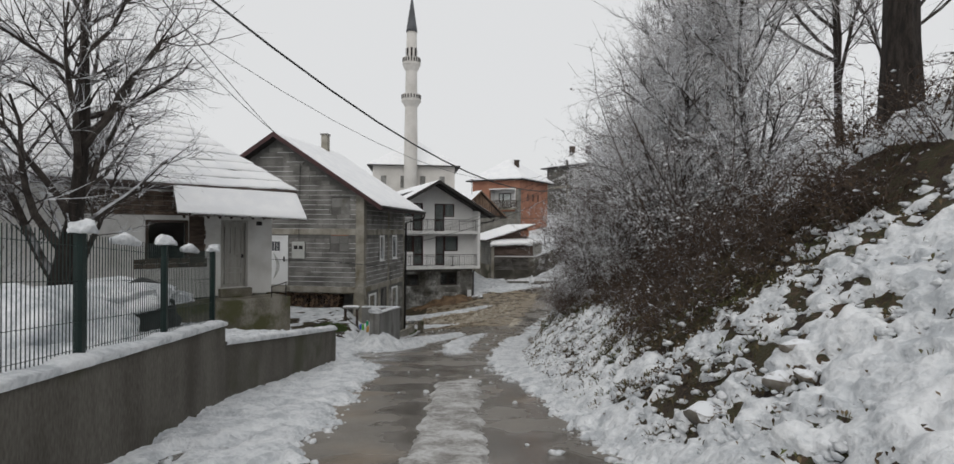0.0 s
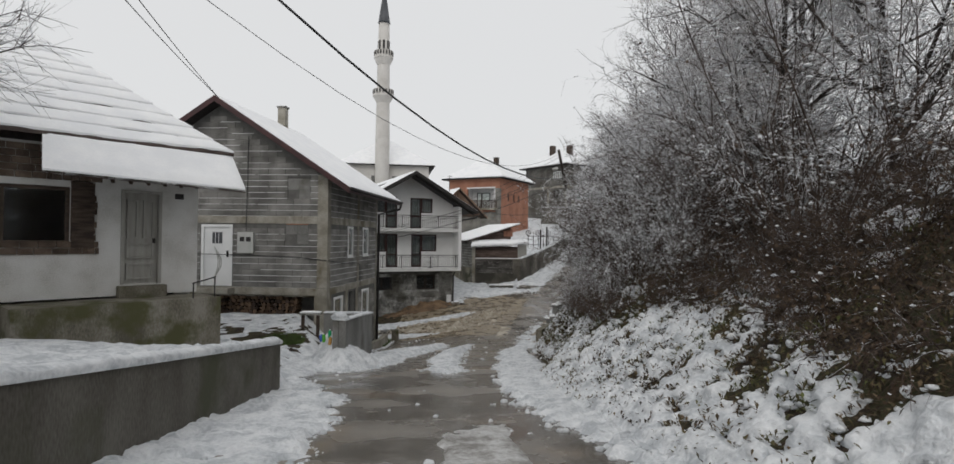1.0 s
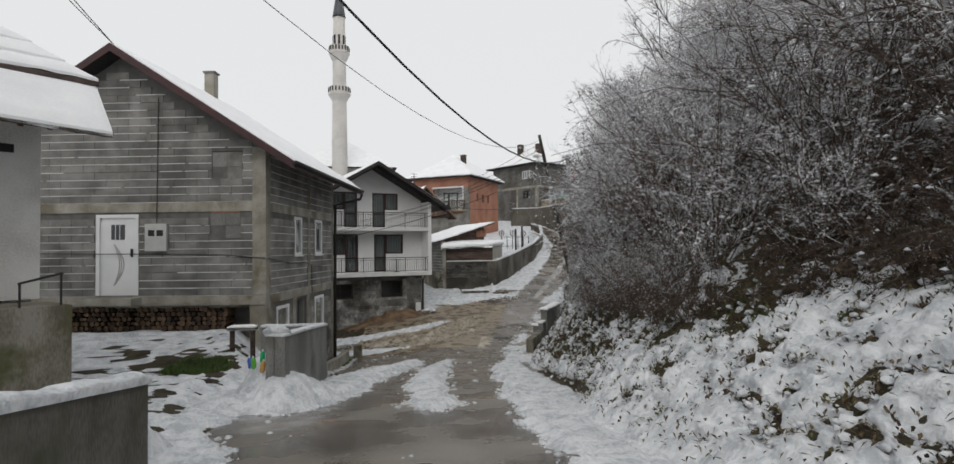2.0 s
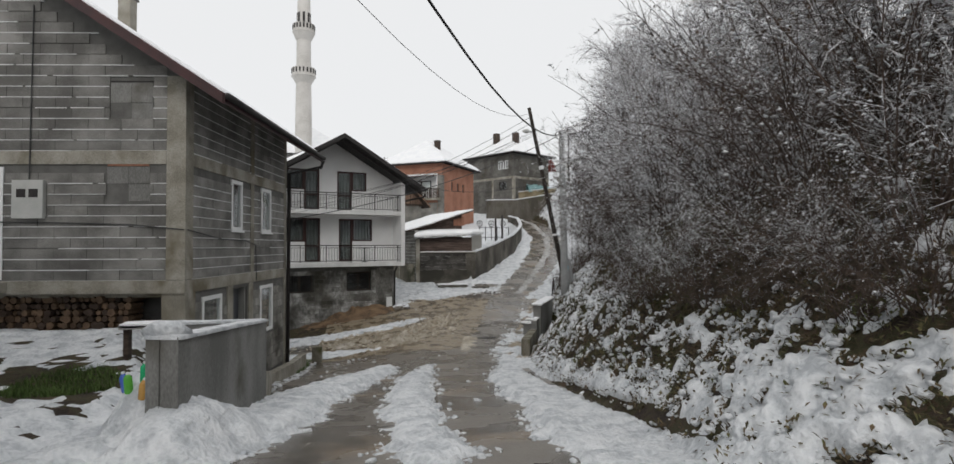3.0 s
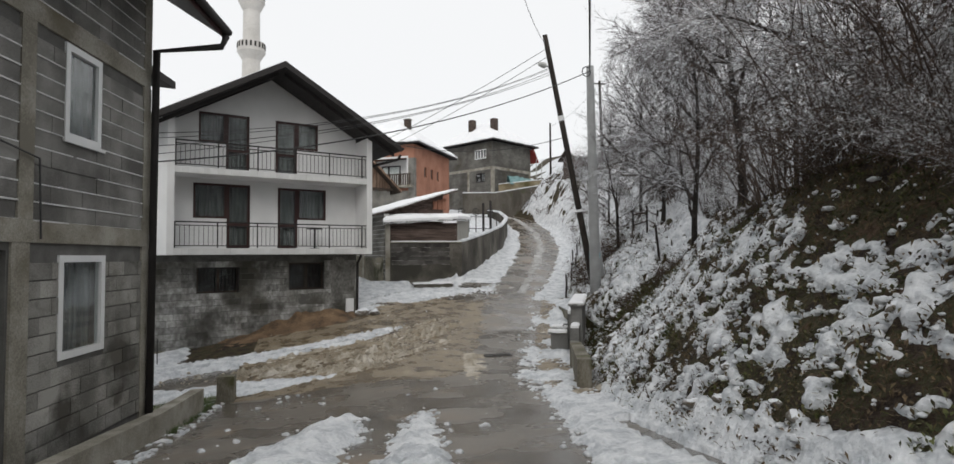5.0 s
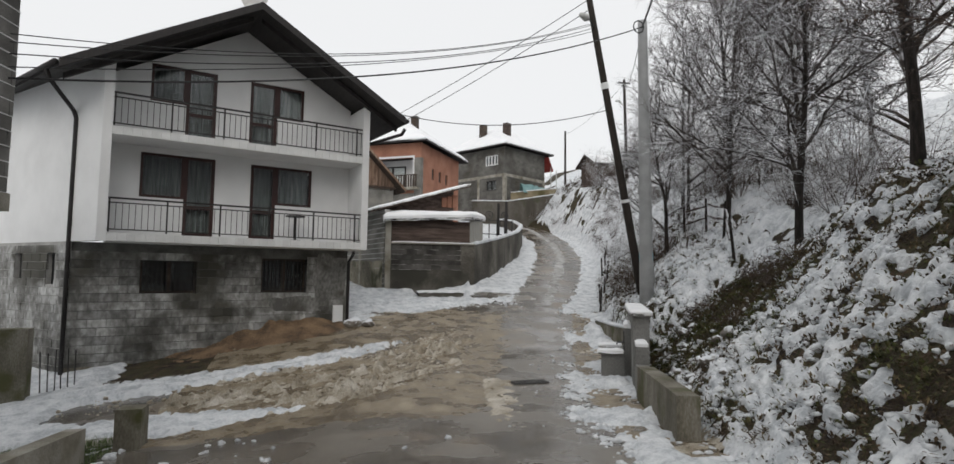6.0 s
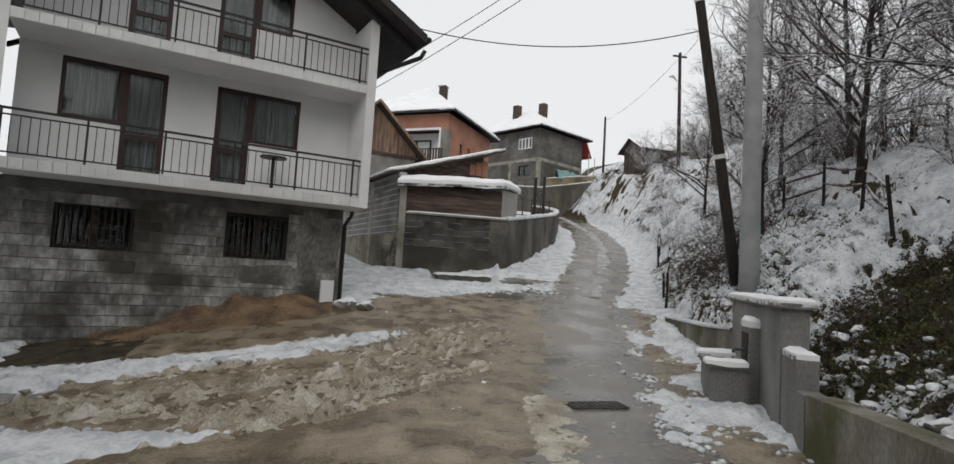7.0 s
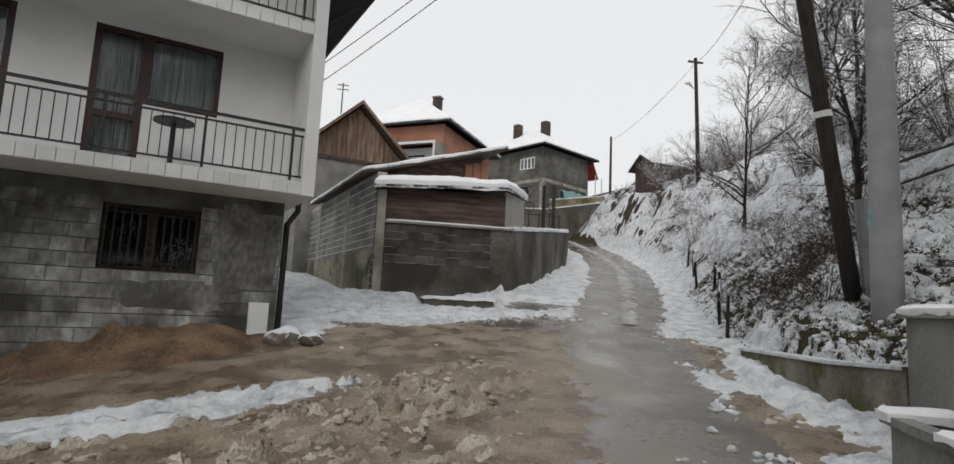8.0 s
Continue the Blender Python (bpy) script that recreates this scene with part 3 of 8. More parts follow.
gx, gy = axis(-320, 320, -5.6, 8.0, 0.14), axis(-90, 500, 1.5, 48, 0.14)
hill_x, hill_y = np.arange(8.0, 25, 0.2), np.arange(48.0, 80, 0.16)
gx = np.concatenate([gx[gx < 7.99], hill_x, axis(24, 320, 25, 25.2, 0.3)[1:]])
gy = np.concatenate([gy[gy < 47.99], hill_y, axis(79, 500, 80, 80.2, 0.3)[1:]])
gx, gy = np.unique(gx[gx > -320.1].round(4)), np.unique(gy.round(4))
sheet("ground", gx, gy, ground_z, EARTH, "dark wet earth and matted winter grass under the snow", "ground")
sx, sy = axis(-320, 320, -5.6, 7.6, 0.075), axis(-90, 500, 2.0, 45, 0.075, 1.10)
sx = np.concatenate([sx[sx < 7.61], np.arange(7.8, 25, 0.2), axis(24, 320, 25, 25.2, 0.3)[1:]])
sx = np.unique(sx.round(4))
sy = np.concatenate([sy[sy < 45.01], np.arange(45.16, 80, 0.16), axis(79, 500, 80, 80.2, 0.3)[1:]])
sy = np.unique(sy.round(4))
sheet("snow_cover", sx, sy, lambda x, y: ground_z(x, y) + snow_depth(x, y), SNOW, "patchy white snow cover, trodden and melting in places", "snow", kind="stuff")


yy, dd = np.meshgrid(np.concatenate([np.arange(1.0, 36.0, 0.036), np.arange(36.0, 52.0, 0.05)]), np.concatenate([np.arange(-0.12, 2.4, 0.024), np.arange(2.4, 4.0, 0.036)]), indexing="ij")
xx = toe_x(yy) + dd
thick_b, thick_f = bank_depth(xx, yy), snow_depth(xx, yy, True)
k = smooth(0.02, 0.4, dd + 0.12 * fbm(yy * 2, yy * 0.0, 9))
off = thick_b * k + thick_f * (1 - k) - 0.12 * smooth(3.7, 4.0, dd)
sl = bank_slope(yy) * smooth(0.0, 0.4, dd)
nrm = np.sqrt(1 + sl * sl)
bx, bz = xx - off * sl / nrm, ground_z(xx, yy) + off / nrm
rows_b = np.stack([bx, yy, bz], -1)
ny, nx = xx.shape
qi = (np.arange(ny - 1)[:, None] * nx + np.arange(nx - 1)[None, :]).ravel()
quads_b = np.stack([qi, qi + nx, qi + nx + 1, qi + 1], 1)
quads_b = quads_b[(off.ravel()[quads_b] > -0.03).any(axis=1)]
me = bpy.data.meshes.new("bank_snow")
me.from_pydata(rows_b.reshape(-1, 3), [], quads_b.tolist())
me.polygons.foreach_set("use_smooth", np.ones(len(quads_b), bool))
me.materials.append(SNOW)
me.update()
tagged(new("bank_snow", me), "broken clumps of snow over dark earth on the steep bank", "snow", "", "stuff")


def road_half(y):
    return lerp(y, (-60, 2.4), (14, 2.6), (17, 3.6), (28, 4.2), (34, 6.5), (42, 5.0), (46, 3.0), (80, 2.6))


sheet("road", axis(-14, 20, -6, 12, 0.25), axis(-40, 82, 2, 60, 0.25), lambda x, y: road_z(y) + np.where(x < 0.5, -np.clip(0.095 * np.maximum(0, -x + 0.5), 0, 3.0) * smooth(26, 36, y) * (1 - smooth(46, 52, y)), 0) + 0.002, ASPHALT,
      "narrow wet grey asphalt village road, climbing uphill beyond the junction", "road",
      keep=lambda x, y: (np.abs(x - road_x(y)) < road_half(y)) & (x < toe_x(y) + 0.1) & (x > garden_wall_x(y)) | ((y > 31.5) & (y < 40) & (x < 2)))


def tyre_noise(x, y, k):
    # ridges run with the tyres from the side street up the hill
    a = x * 0.88 + y * 0.47
    b = -x * 0.47 + y * 0.88
    return fbm(a * 0.45, b * 2.6, k) + 0.5 * fbm(a * 1.3, b * 7.0, k + 1)


def ruts(x, y):
    """Ridges between the wheel ruts, worked out only where they lie."""
    x, y = np.broadcast_arrays(np.asarray(x, float), np.asarray(y, float))
    out = np.zeros(x.shape)
    near = (y > 31) & (y < 45) & (x - 0.35 * (y - 36) < 2.7)
    if near.any():
        out[near] = rut_ridges(x[near], y[near])
    return out


def rut_ridges(x, y):
    """Ridges squeezed up between the wheel ruts, parallel to the bend of the side street."""
    c = lerp(x, (-14, 36.0), (-9, 37.3), (-6, 37.95), (-3, 38.45), (0, 39.45), (1.3, 40.72), (4, 43.0)) - y
    c = c + 0.12 * fbm(x * 0.7, y * 0.7, 71)
    live = 1 - smooth(0.4, 2.6, x - 0.35 * (y - 36))
    a = x * 0.93 + y * 0.36
    out = np.zeros_like(c)
    for off, wide, high in ((0.22, 0.06, 0.06), (0.45, 0.07, 0.05), (0.72, 0.06, 0.06), (1.0, 0.07, 0.06), (1.3, 0.09, 0.10), (1.62, 0.07, 0.08), (1.9, 0.08, 0.09), (2.2, 0.09, 0.10), (2.5, 0.08, 0.08), (2.78, 0.08, 0.10), (3.1, 0.09, 0.09), (3.4, 0.07, 0.07), (3.7, 0.08, 0.06)):
        sway = c - off - 0.16 * fbm(a * 0.8, off * 9.0, 74)
        out = out + high * np.exp(-(sway / wide) ** 2) * np.clip(0.85 + 2.0 * fbm(a * 0.9, off * 7.0, 72), 0.1, 1.6) * np.clip(1 + 2.6 * fbm(x * 7, y * 7, 76, 3), 0.1, 2.2)
    return out * live * smooth(-0.1, 0.2, c) * (1 - smooth(3.7, 4.1, c)) * (1 - smooth(-0.2, 0.1, snow_wedge(x, y)))


def slush_depth(x, y):
    right = lerp(y, (28, 0.6), (31, 1.3), (34, 2.3), (37, 3.3), (40, 4.3), (46, 6.2))
    region = np.minimum(smooth(33.4, 35.0, y + 0.25 * np.maximum(0, x)), 1 - smooth(43.8, 46.0, y)) * (1 - smooth(-1.3, 0.3, x - right))
    verge = np.minimum(smooth(29, 31, y), 1 - smooth(44, 47, y)) * smooth(0.2, 0.7, x - lerp(y, (28, 1.6), (33, 2.8), (36, 3.7), (40, 5.1), (44, 6.8)))
    clean = 1 - smooth(-0.15, 0.15, snow_wedge(x, y) + 0.2 * fbm(x * 3, y * 3, 75))
    m = np.maximum(region * clean, 0.9 * verge)
    return -0.055 + 0.095 * m + 0.06 * tyre_noise(x, y, 31) * np.clip(m, 0.25, 1) + 0.8 * ruts(x, y) + 0.055 * fbm(x * 6, y * 6, 33, 3) + 0.02 * fbm(x * 17, y * 17, 34, 2)


def lump_depth(x, y):
    """Dirty snow thrown up in ridges between the tyre tracks."""
    m = slush_depth(x, y)
    verge = np.minimum(smooth(29, 31, y), 1 - smooth(42, 45, y)) * smooth(0.35, 0.8, x - lerp(y, (28, 1.6), (33, 2.8), (36, 3.7), (40, 5.1), (44, 6.8)))
    mid = (np.minimum(smooth(32.3, 33.2, y), 1 - smooth(36.6, 37.4, y)) * smooth(0.5, 0.2, np.abs(x - lerp(y, (32, 1.75), (37, 2.75)))))
    r = tyre_noise(x, y, 37)
    return m - 0.028 + np.where(mid > 0.05, 0.06 * mid, 0) + 0.12 * r * verge + 1.15 * ruts(x, y) - 0.026 * (1 - np.maximum(verge, mid)) + 0.06 * fbm(x * 7, y * 7, 38, 3) + 0.03 * fbm(x * 19, y * 19, 39, 2)


def street_z(x, y):
    return ground_z(x, y) + 0.012


sheet("slush", axis(-12, 8, -6, 7.4, 0.06, 1.05), axis(28, 48, 29, 45, 0.07, 1.05), lambda x, y: street_z(x, y) + slush_depth(x, y), SLUSH, "churned brown slush with tyre ridges on the junction", "slush",
      keep=lambda x, y: (x < toe_x(y) - 0.05) & (x > garden_wall_x(y) + 0.1) & (slush_depth(x, y) > -0.03) & ((x > -3.0) | (y > 30)), kind="stuff")

sheet("dirty_snow", axis(-12, 8, -6, 7.4, 0.045, 1.05), axis(28, 46, 29, 42, 0.04, 1.05), lambda x, y: street_z(x, y) + lump_depth(x, y), DIRTY_SNOW, "lumpy ridges of dirty snow between the tyre tracks", "snow",
      keep=lambda x, y: (x < toe_x(y) + 0.05) & (x > garden_wall_x(y) + 0.1) & (lump_depth(x, y) > slush_depth(x, y) - 0.04) & (lump_depth(x, y) > -0.03) & ((x > -3.0) | (y > 30)), kind="stuff")
def middle_strip(x, y):
    """Grey trodden snow left between the wheel tracks at the start."""
    m = smooth(0.46, 0.30, np.abs(x - lerp(y, (0, -0.2), (12, -0.35))) + 0.22 * fbm(x * 4, y * 3, 35)) * (1 - smooth(10.8, 12.4, y + 2.0 * fbm(x * 2, y, 36)))
    return -0.03 + 0.075 * m + 0.05 * fbm(x * 7, y * 6, 38, 3) + 0.02 * fbm(x * 19, y * 19, 39, 2)


sheet("trodden_snow", np.arange(-0.95, 0.5, 0.03), np.arange(1.5, 13, 0.03), lambda x, y: street_z(x, y) + middle_strip(x, y), TRODDEN, "grey trodden snow between the wheel tracks", "snow", keep=lambda x, y: middle_strip(x, y) > -0.03, kind="stuff")
# narrow snow strip between the tracks on the climb, broken and trodden
ys2 = np.arange(45.6, 77, 0.07)
rows = []
for y in ys2:
    c = float(road_x(y)) + 0.08
    w = max(0.01, 0.20 + 0.30 * float(fbm(y * 1.7, 3.0, 51)) + 0.10 * min(1.0, (y - 45) / 12))
    z, lift = float(road_z(y)), 0.10 * float(fbm(y * 0.9, 8.0, 54))
    rows.append([(c + w * f + 0.14 * float(fbm(y * 3, f * 3, 52)), y - 0.45 * w * f, z + h + lift * (abs(f) < 0.9) * 0.25 + 0.05 * float(fbm(y * 5, f * 6, 53)))
                 for f, h in ((-1, -0.03), (-0.75, 0.008), (-0.4, 0.022), (0, 0.012), (0.4, 0.024), (0.75, 0.008), (1, -0.03))])
solo("snow_strip", Shape().grid(rows), TRODDEN, "thin strip of trodden snow between the wheel tracks", "snow", "stuff", smooth=True)


# ---------- loose lumps of snow where the cover breaks up ----------
_g = (1 + 5 ** 0.5) / 2
ICO_V = np.array([(-1, _g, 0), (1, _g, 0), (-1, -_g, 0), (1, -_g, 0), (0, -1, _g), (0, 1, _g), (0, -1, -_g), (0, 1, -_g), (_g, 0, -1), (_g, 0, 1), (-_g, 0, -1), (-_g, 0, 1)]) / 1.902
ICO_F = np.array([(0, 11, 5), (0, 5, 1), (0, 1, 7), (0, 7, 10), (0, 10, 11), (1, 5, 9), (5, 11, 4), (11, 10, 2), (10, 7, 6), (7, 1, 8), (3, 9, 4), (3, 4, 2), (3, 2, 6), (3, 6, 8), (3, 8, 9), (4, 9, 5), (2, 4, 11), (6, 2, 10), (8, 6, 7), (9, 8, 1)])


def scatter_lumps(name, x, y, z, r, material, label, flat=0.6, seed=0):
    rs = np.random.RandomState(seed)
    n = len(x)
    t = rs.uniform(0, 6.28, n)
    v = ICO_V[None] * (1 + rs.uniform(-0.32, 0.32, (n, 12, 1)))
    ex = rs.uniform(0.75, 1.5, n)[:, None]
    vx, vy, vz = v[..., 0] * ex, v[..., 1], v[..., 2] * flat
    c, sn = np.cos(t)[:, None], np.sin(t)[:, None]
    pts = np.stack([x[:, None] + r[:, None] * (vx * c - vy * sn), y[:, None] + r[:, None] * (vx * sn + vy * c), z[:, None] + r[:, None] * vz], -1)
    faces = (ICO_F[None] + 12 * np.arange(n)[:, None, None]).reshape(-1, 3)
    me = bpy.data.meshes.new(name)
    me.from_pydata(pts.reshape(-1, 3), [], faces.tolist())
    me.polygons.foreach_set("use_smooth", np.ones(len(faces), bool))
    me.materials.append(material)
    me.update()
    return tagged(new(name, me), label, "snow", "", "stuff")


rs = np.random.RandomState(5)
ly = rs.uniform(2.5, 51.0, 60000)
ld = rs.uniform(0.05, 3.6, 60000)
lx = toe_x(ly) + ld
bd = bank_depth(lx, ly)
keep = ((bd > -0.025) & (bd < 0.02)) | ((bd < -0.03) & (rs.rand(60000) < 0.014))
keep &= (rs.rand(60000) < np.where(ly < 8, 0.5, 0.75)) & ((ld < brush_edge(ly) + 0.5) | (rs.rand(60000) < 0.07))
lx, ly = lx[keep], ly[keep]
lr = 0.012 + 0.042 * rs.rand(len(lx)) ** 2.4
sl = bank_slope(ly)
out = 0.3 * lr + 0.06 * rs.rand(len(lx)) ** 2
scatter_lumps("snow_lumps", lx - out * sl / np.sqrt(1 + sl * sl), ly, ground_z(lx, ly) + out / np.sqrt(1 + sl * sl), lr, SNOW, "small lumps of snow caught on the scrub of the bank", 0.7, 6)
# along the broken edges of the snow on and beside the road
lx, ly = rs.uniform(-6, 8.5, 200000), rs.uniform(3, 47, 200000)
sd = snow_depth(lx, ly, True)
keep = (np.abs(sd + 0.005) < 0.022) & (lx < toe_x(ly)) & (lx > garden_wall_x(ly) + 0.15) & (rs.rand(200000) < 0.5)
lx, ly = lx[keep], ly[keep]
lr = 0.012 + 0.045 * rs.rand(len(lx)) ** 2.5
scatter_lumps("snow_crumbs", lx, ly, ground_z(lx, ly) + 0.01 + lr * 0.3, lr, SNOW, "crumbs of snow along the tyre tracks", 0.7, 7)
lx, ly = rs.uniform(-9, 7.5, 60000), rs.uniform(29, 43, 60000)
ld = lump_depth(lx, ly)
keep = (ld > slush_depth(lx, ly) - 0.02) & (lx < toe_x(ly) - 0.1) & (lx > -9) & (rs.rand(60000) < np.where(ruts(lx, ly) > 0.05, 0.4, 0.06)) & (snow_depth(lx, ly) < 0.02)
lx, ly, ld = lx[keep], ly[keep], ld[keep]
lr = 0.010 + 0.04 * rs.rand(len(lx)) ** 2.5
scatter_lumps("slush_lumps", lx, ly, street_z(lx, ly) + ld + lr * 0.15, lr, DIRTY_SNOW, "lumps of dirty slush thrown up on the junction", 0.65, 8)


# ---------- building helpers ----------
def pierced(s, u0, u1, z0, z1, y0, y1, holes, m=None, roof=None, peak=None):
    """One solid wall with holes (u0, u1, z0, z1) right through it. roof(u): its top, under a gable with its peak there."""
    us = {u0, u1, *[min(max(h[i], u0), u1) for h in holes for i in (0, 1)]}
    zs = sorted({z0, z1, *[min(max(h[i], z0), z1) for h in holes for i in (2, 3)]})
    if roof:
        us.add(peak)
        for z in zs:
            for a, b in ((u0, peak), (peak, u1)):
                za, zb = roof(a), roof(b)
                if min(za, zb) < z < max(za, zb):
                    us.add(a + (b - a) * (z - za) / (zb - za))
    us = sorted(us)
    cells = []
    for za, zb in zip(zs, zs[1:]):
        for ua, ub in zip(us, us[1:]):
            if any(h[0] < (ua + ub) / 2 < h[1] and h[2] < (za + zb) / 2 < h[3] for h in holes):
                continue
            ring = [(ua, za), (ub, za), (ub, zb), (ua, zb)]
            if roof:
                ring = [(u, min(z, roof(u))) for u, z in ring]
            ring = [(round(u, 5), round(z, 5)) for u, z in ring]
            ring = [q for i, q in enumerate(ring) if q != ring[i - 1]]
            if len(ring) > 2:
                cells.append(ring)
    corners = sorted({q for c in cells for q in c})
    at, n = {q: i for i, q in enumerate(corners)}, len(corners)
    edges = {(at[c[i - 1]], at[q]) for c in cells for i, q in enumerate(c)}
    p = [(u, y, z) for y in (y0, y1) for u, z in corners]
    f = [tuple(at[q] for q in c) for c in cells] + [tuple(at[q] + n for q in reversed(c)) for c in cells]
    f += [(b, a, a + n, b + n) for a, b in edges if (b, a) not in edges]
    return s.add([m @ Vector(q) for q in p] if m else p, f)


BED_MORTAR = mat("grey_mortar", [(0.10, 0.098, 0.092), (0.15, 0.146, 0.138)], 0.95, 4, 70, 0.4)
PALE_MORTAR = mat("pale_mortar", [(0.50, 0.50, 0.49), (0.74, 0.74, 0.74)], 0.95, 4, 50, 0.3)


def lay_blocks(parent, m, u0, u1, z0, z1, holes, material, budget, length=0.405, height=0.207, proud=0.022, roof=None, near=0.0, name="block", rng=None, snowy_beds=True):
    """Courses of concrete blocks on a wall's face: the nearest as pieces of their own, the rest in one mesh. roof(u): the wall's top."""
    rng = rng or random.Random(4)
    unit = bevelled(1, 1, 1, 0.04).mesh(name, material)
    rest, beds, spots = Shape(), Shape(), []
    rows = int((z1 - z0) / height + 0.01)
    for r in range(rows):
        za = z0 + r * height
        zb = min(za + height - 0.014, z1)
        u = u0 - (length / 2 if r % 2 else 0)
        while u < u1:
            a, b = max(u, u0), min(u + length - 0.006, u1)
            u += length
            cuts = [(a, b)]
            for h in holes:
                if h[2] < (za + zb) / 2 < h[3]:
                    out = []
                    for p, q in cuts:
                        if p < h[0]:
                            out.append((p, min(q, h[0])))
                        if q > h[1]:
                            out.append((max(p, h[1]), q))
                    cuts = out
            for p, q in cuts:
                if q - p > 0.05 and (roof is None or (roof(p) > zb and roof(q) > zb)):
                    spots.append((abs((p + q) / 2 - near), p, q, za, zb, proud + rng.uniform(-0.006, 0.006)))
        # pale mortar squeezed out of the bed joint, here and there
        u = u0
        while u < u1:
            across = [h for h in holes if h[2] - 0.05 < za < h[3] + 0.05 and h[1] > u]
            inside = [h for h in across if h[0] <= u + 0.02]
            if inside:
                u = inside[0][1] + 0.02
                continue
            q = min([u + rng.uniform(0.5, 2.6), u1] + [h[0] - 0.02 for h in across])
            if rng.random() < 0.95 and q - u > 0.03 and (roof is None or (roof(u) > zb and roof(q) > zb)):
                beds.box(u, -proud - rng.uniform(0.002, 0.014), za - 0.014 - rng.uniform(0, 0.006), q, 0.0, za - 0.001, m)
            u = q + rng.uniform(0, 0.12) + 0.001
    spots.sort()
    if beds.v and snowy_beds:
        tagged(part("mortar_bed", beds, PALE_MORTAR, parent), kind="stuff")
    for i, (_, p, q, za, zb, d) in enumerate(spots):
        if i < budget:
            ob = new(name, unit)
            ob.parent = parent
            ob.matrix_local = m @ Matrix.LocRotScale(((p + q) / 2, 0.02 - d / 2, (za + zb) / 2), None, (q - p, d + 0.04, zb - za))
        else:
            rest.box(p, -d, za, q, 0.02, zb, m)
    if rest.v:
        tagged(part(name + "work", rest, material, parent), kind="stuff")


def window(parent, m, u0, u1, z0, z1, material, splits=(), inset=0.05, bar=0.06, depth=0.07, curtain=True, sill=None, rail=None, name="window"):
    """A framed window: one frame, panes, perhaps a sill and a curtain behind."""
    y0, y1 = inset, inset + depth
    edges = [u0 + bar]
    for f in splits:
        u = u0 + f * (u1 - u0)
        edges += [u - bar * 0.8, u + bar * 0.8]
    edges.append(u1 - bar)
    levels = [z0 + bar, rail, rail + bar, z1 - bar] if rail else [z0 + bar, z1 - bar]
    s = pierced(Shape(), u0, u1, z0, z1, y0, y1, [(a, b, c, d) for a, b in zip(edges[::2], edges[1::2]) for c, d in zip(levels[::2], levels[1::2])], m)
    w = part(name, s, material, parent)
    for a, b in zip(edges[::2], edges[1::2]):
        p = part("pane", Shape().box(a - 0.005, y0 + depth * 0.45, z0 + bar - 0.005, b + 0.005, y0 + depth * 0.45 + 0.012, z1 - bar + 0.005, m), GLASS, w)
        p.visible_shadow = False
        if curtain:
            c, n = Shape(), max(6, int((b - a) / 0.05))
            c.grid([[m @ Vector((a + (b - a) * i / n, y1 + 0.07 + 0.018 * math.sin(i * 2.1 + u0 * 7), z)) for i in range(n + 1)] for z in (z0 + 0.02, z1)])
            part("curtain", c, CURTAIN, w)
    if sill:
        part("sill", Shape().box(u0 - 0.05, -0.06, z0 - 0.04, u1 + 0.05, inset, z0, m), sill, w)
    return w


def snow_pad(name, parent, corners, thick, step=0.25, lumps=0.35, seed=0, rows=None, label="", material=None, eave=0.03):
    """Snow lying on a sloped four-cornered surface (a, b along the eave, c, d along the top)."""
    a, b, c, d = [Vector(p) for p in corners]
    nu, nv = max(2, int((b - a).length / step)), max(2, int((d - a).length / step))
    top, s = [], Shape()
    for j in range(nv + 1):
        row = []
        for i in range(nu + 1):
            fu, fv = i / nu, j / nv
            p = (a.lerp(b, fu)).lerp(d.lerp(c, fu), fv)
            w = noise.noise(Vector((p.x * 1.3 + seed, p.y * 1.3, p.z * 1.3))) * lumps + noise.noise(Vector((p.x * 5 + seed, p.y * 5, p.z * 5))) * lumps * 0.4
            k = thick * (1 + w)
            if rows:
                ph = (d - a).length * fv / rows % 1.0
                k += 0.075 * (1 - ph) ** 1.5 * (0.75 + 0.5 * noise.noise(Vector((p.x * 2, p.y * 2, 5)))) - 0.02
            if j in (0, nv) or i in (0, nu):
                k *= 0.45
            row.append(p + Vector((0, 0, k)))
        top.append(row)
    s.grid(top)
    # skirts down to the roof
    low = [[None] * (nu + 1) for _ in range(nv + 1)]
    for edge in ([top[0][i] for i in range(nu + 1)], [top[nv][i] for i in range(nu, -1, -1)], [top[j][nu] for j in range(nv + 1)], [top[j][0] for j in range(nv, -1, -1)]):
        s.grid([[p - Vector((0, 0, thick * 0.75 + eave * (0.5 + noise.noise(p * 4)))) for p in edge], edge])
    return part(name, s, material or ROOF_SNOW, parent, label, smooth=True)


def gutter_pipe(parent, path, r=0.05, name="drainpipe"):
    return part(name, Shape().tube(path, r, 10), SOFFIT, parent, "dark brown metal drainpipe", smooth=True)


RIGHT = Matrix.Rotation(math.pi / 2, 4, "Z")
I4 = Matrix.Identity(4)

# ---------- block house by the road ----------
H1 = thing("block_house", "unfinished house of bare grey concrete blocks with snowy gable roof", "house", pose(-4.85, 24.8, 0, 0, 0, -8.5))
W1, D1, APEX1, TOP1 = 7.7, 6.35, 5.42, 2.9
K1 = (APEX1 - TOP1) / (W1 / 2)


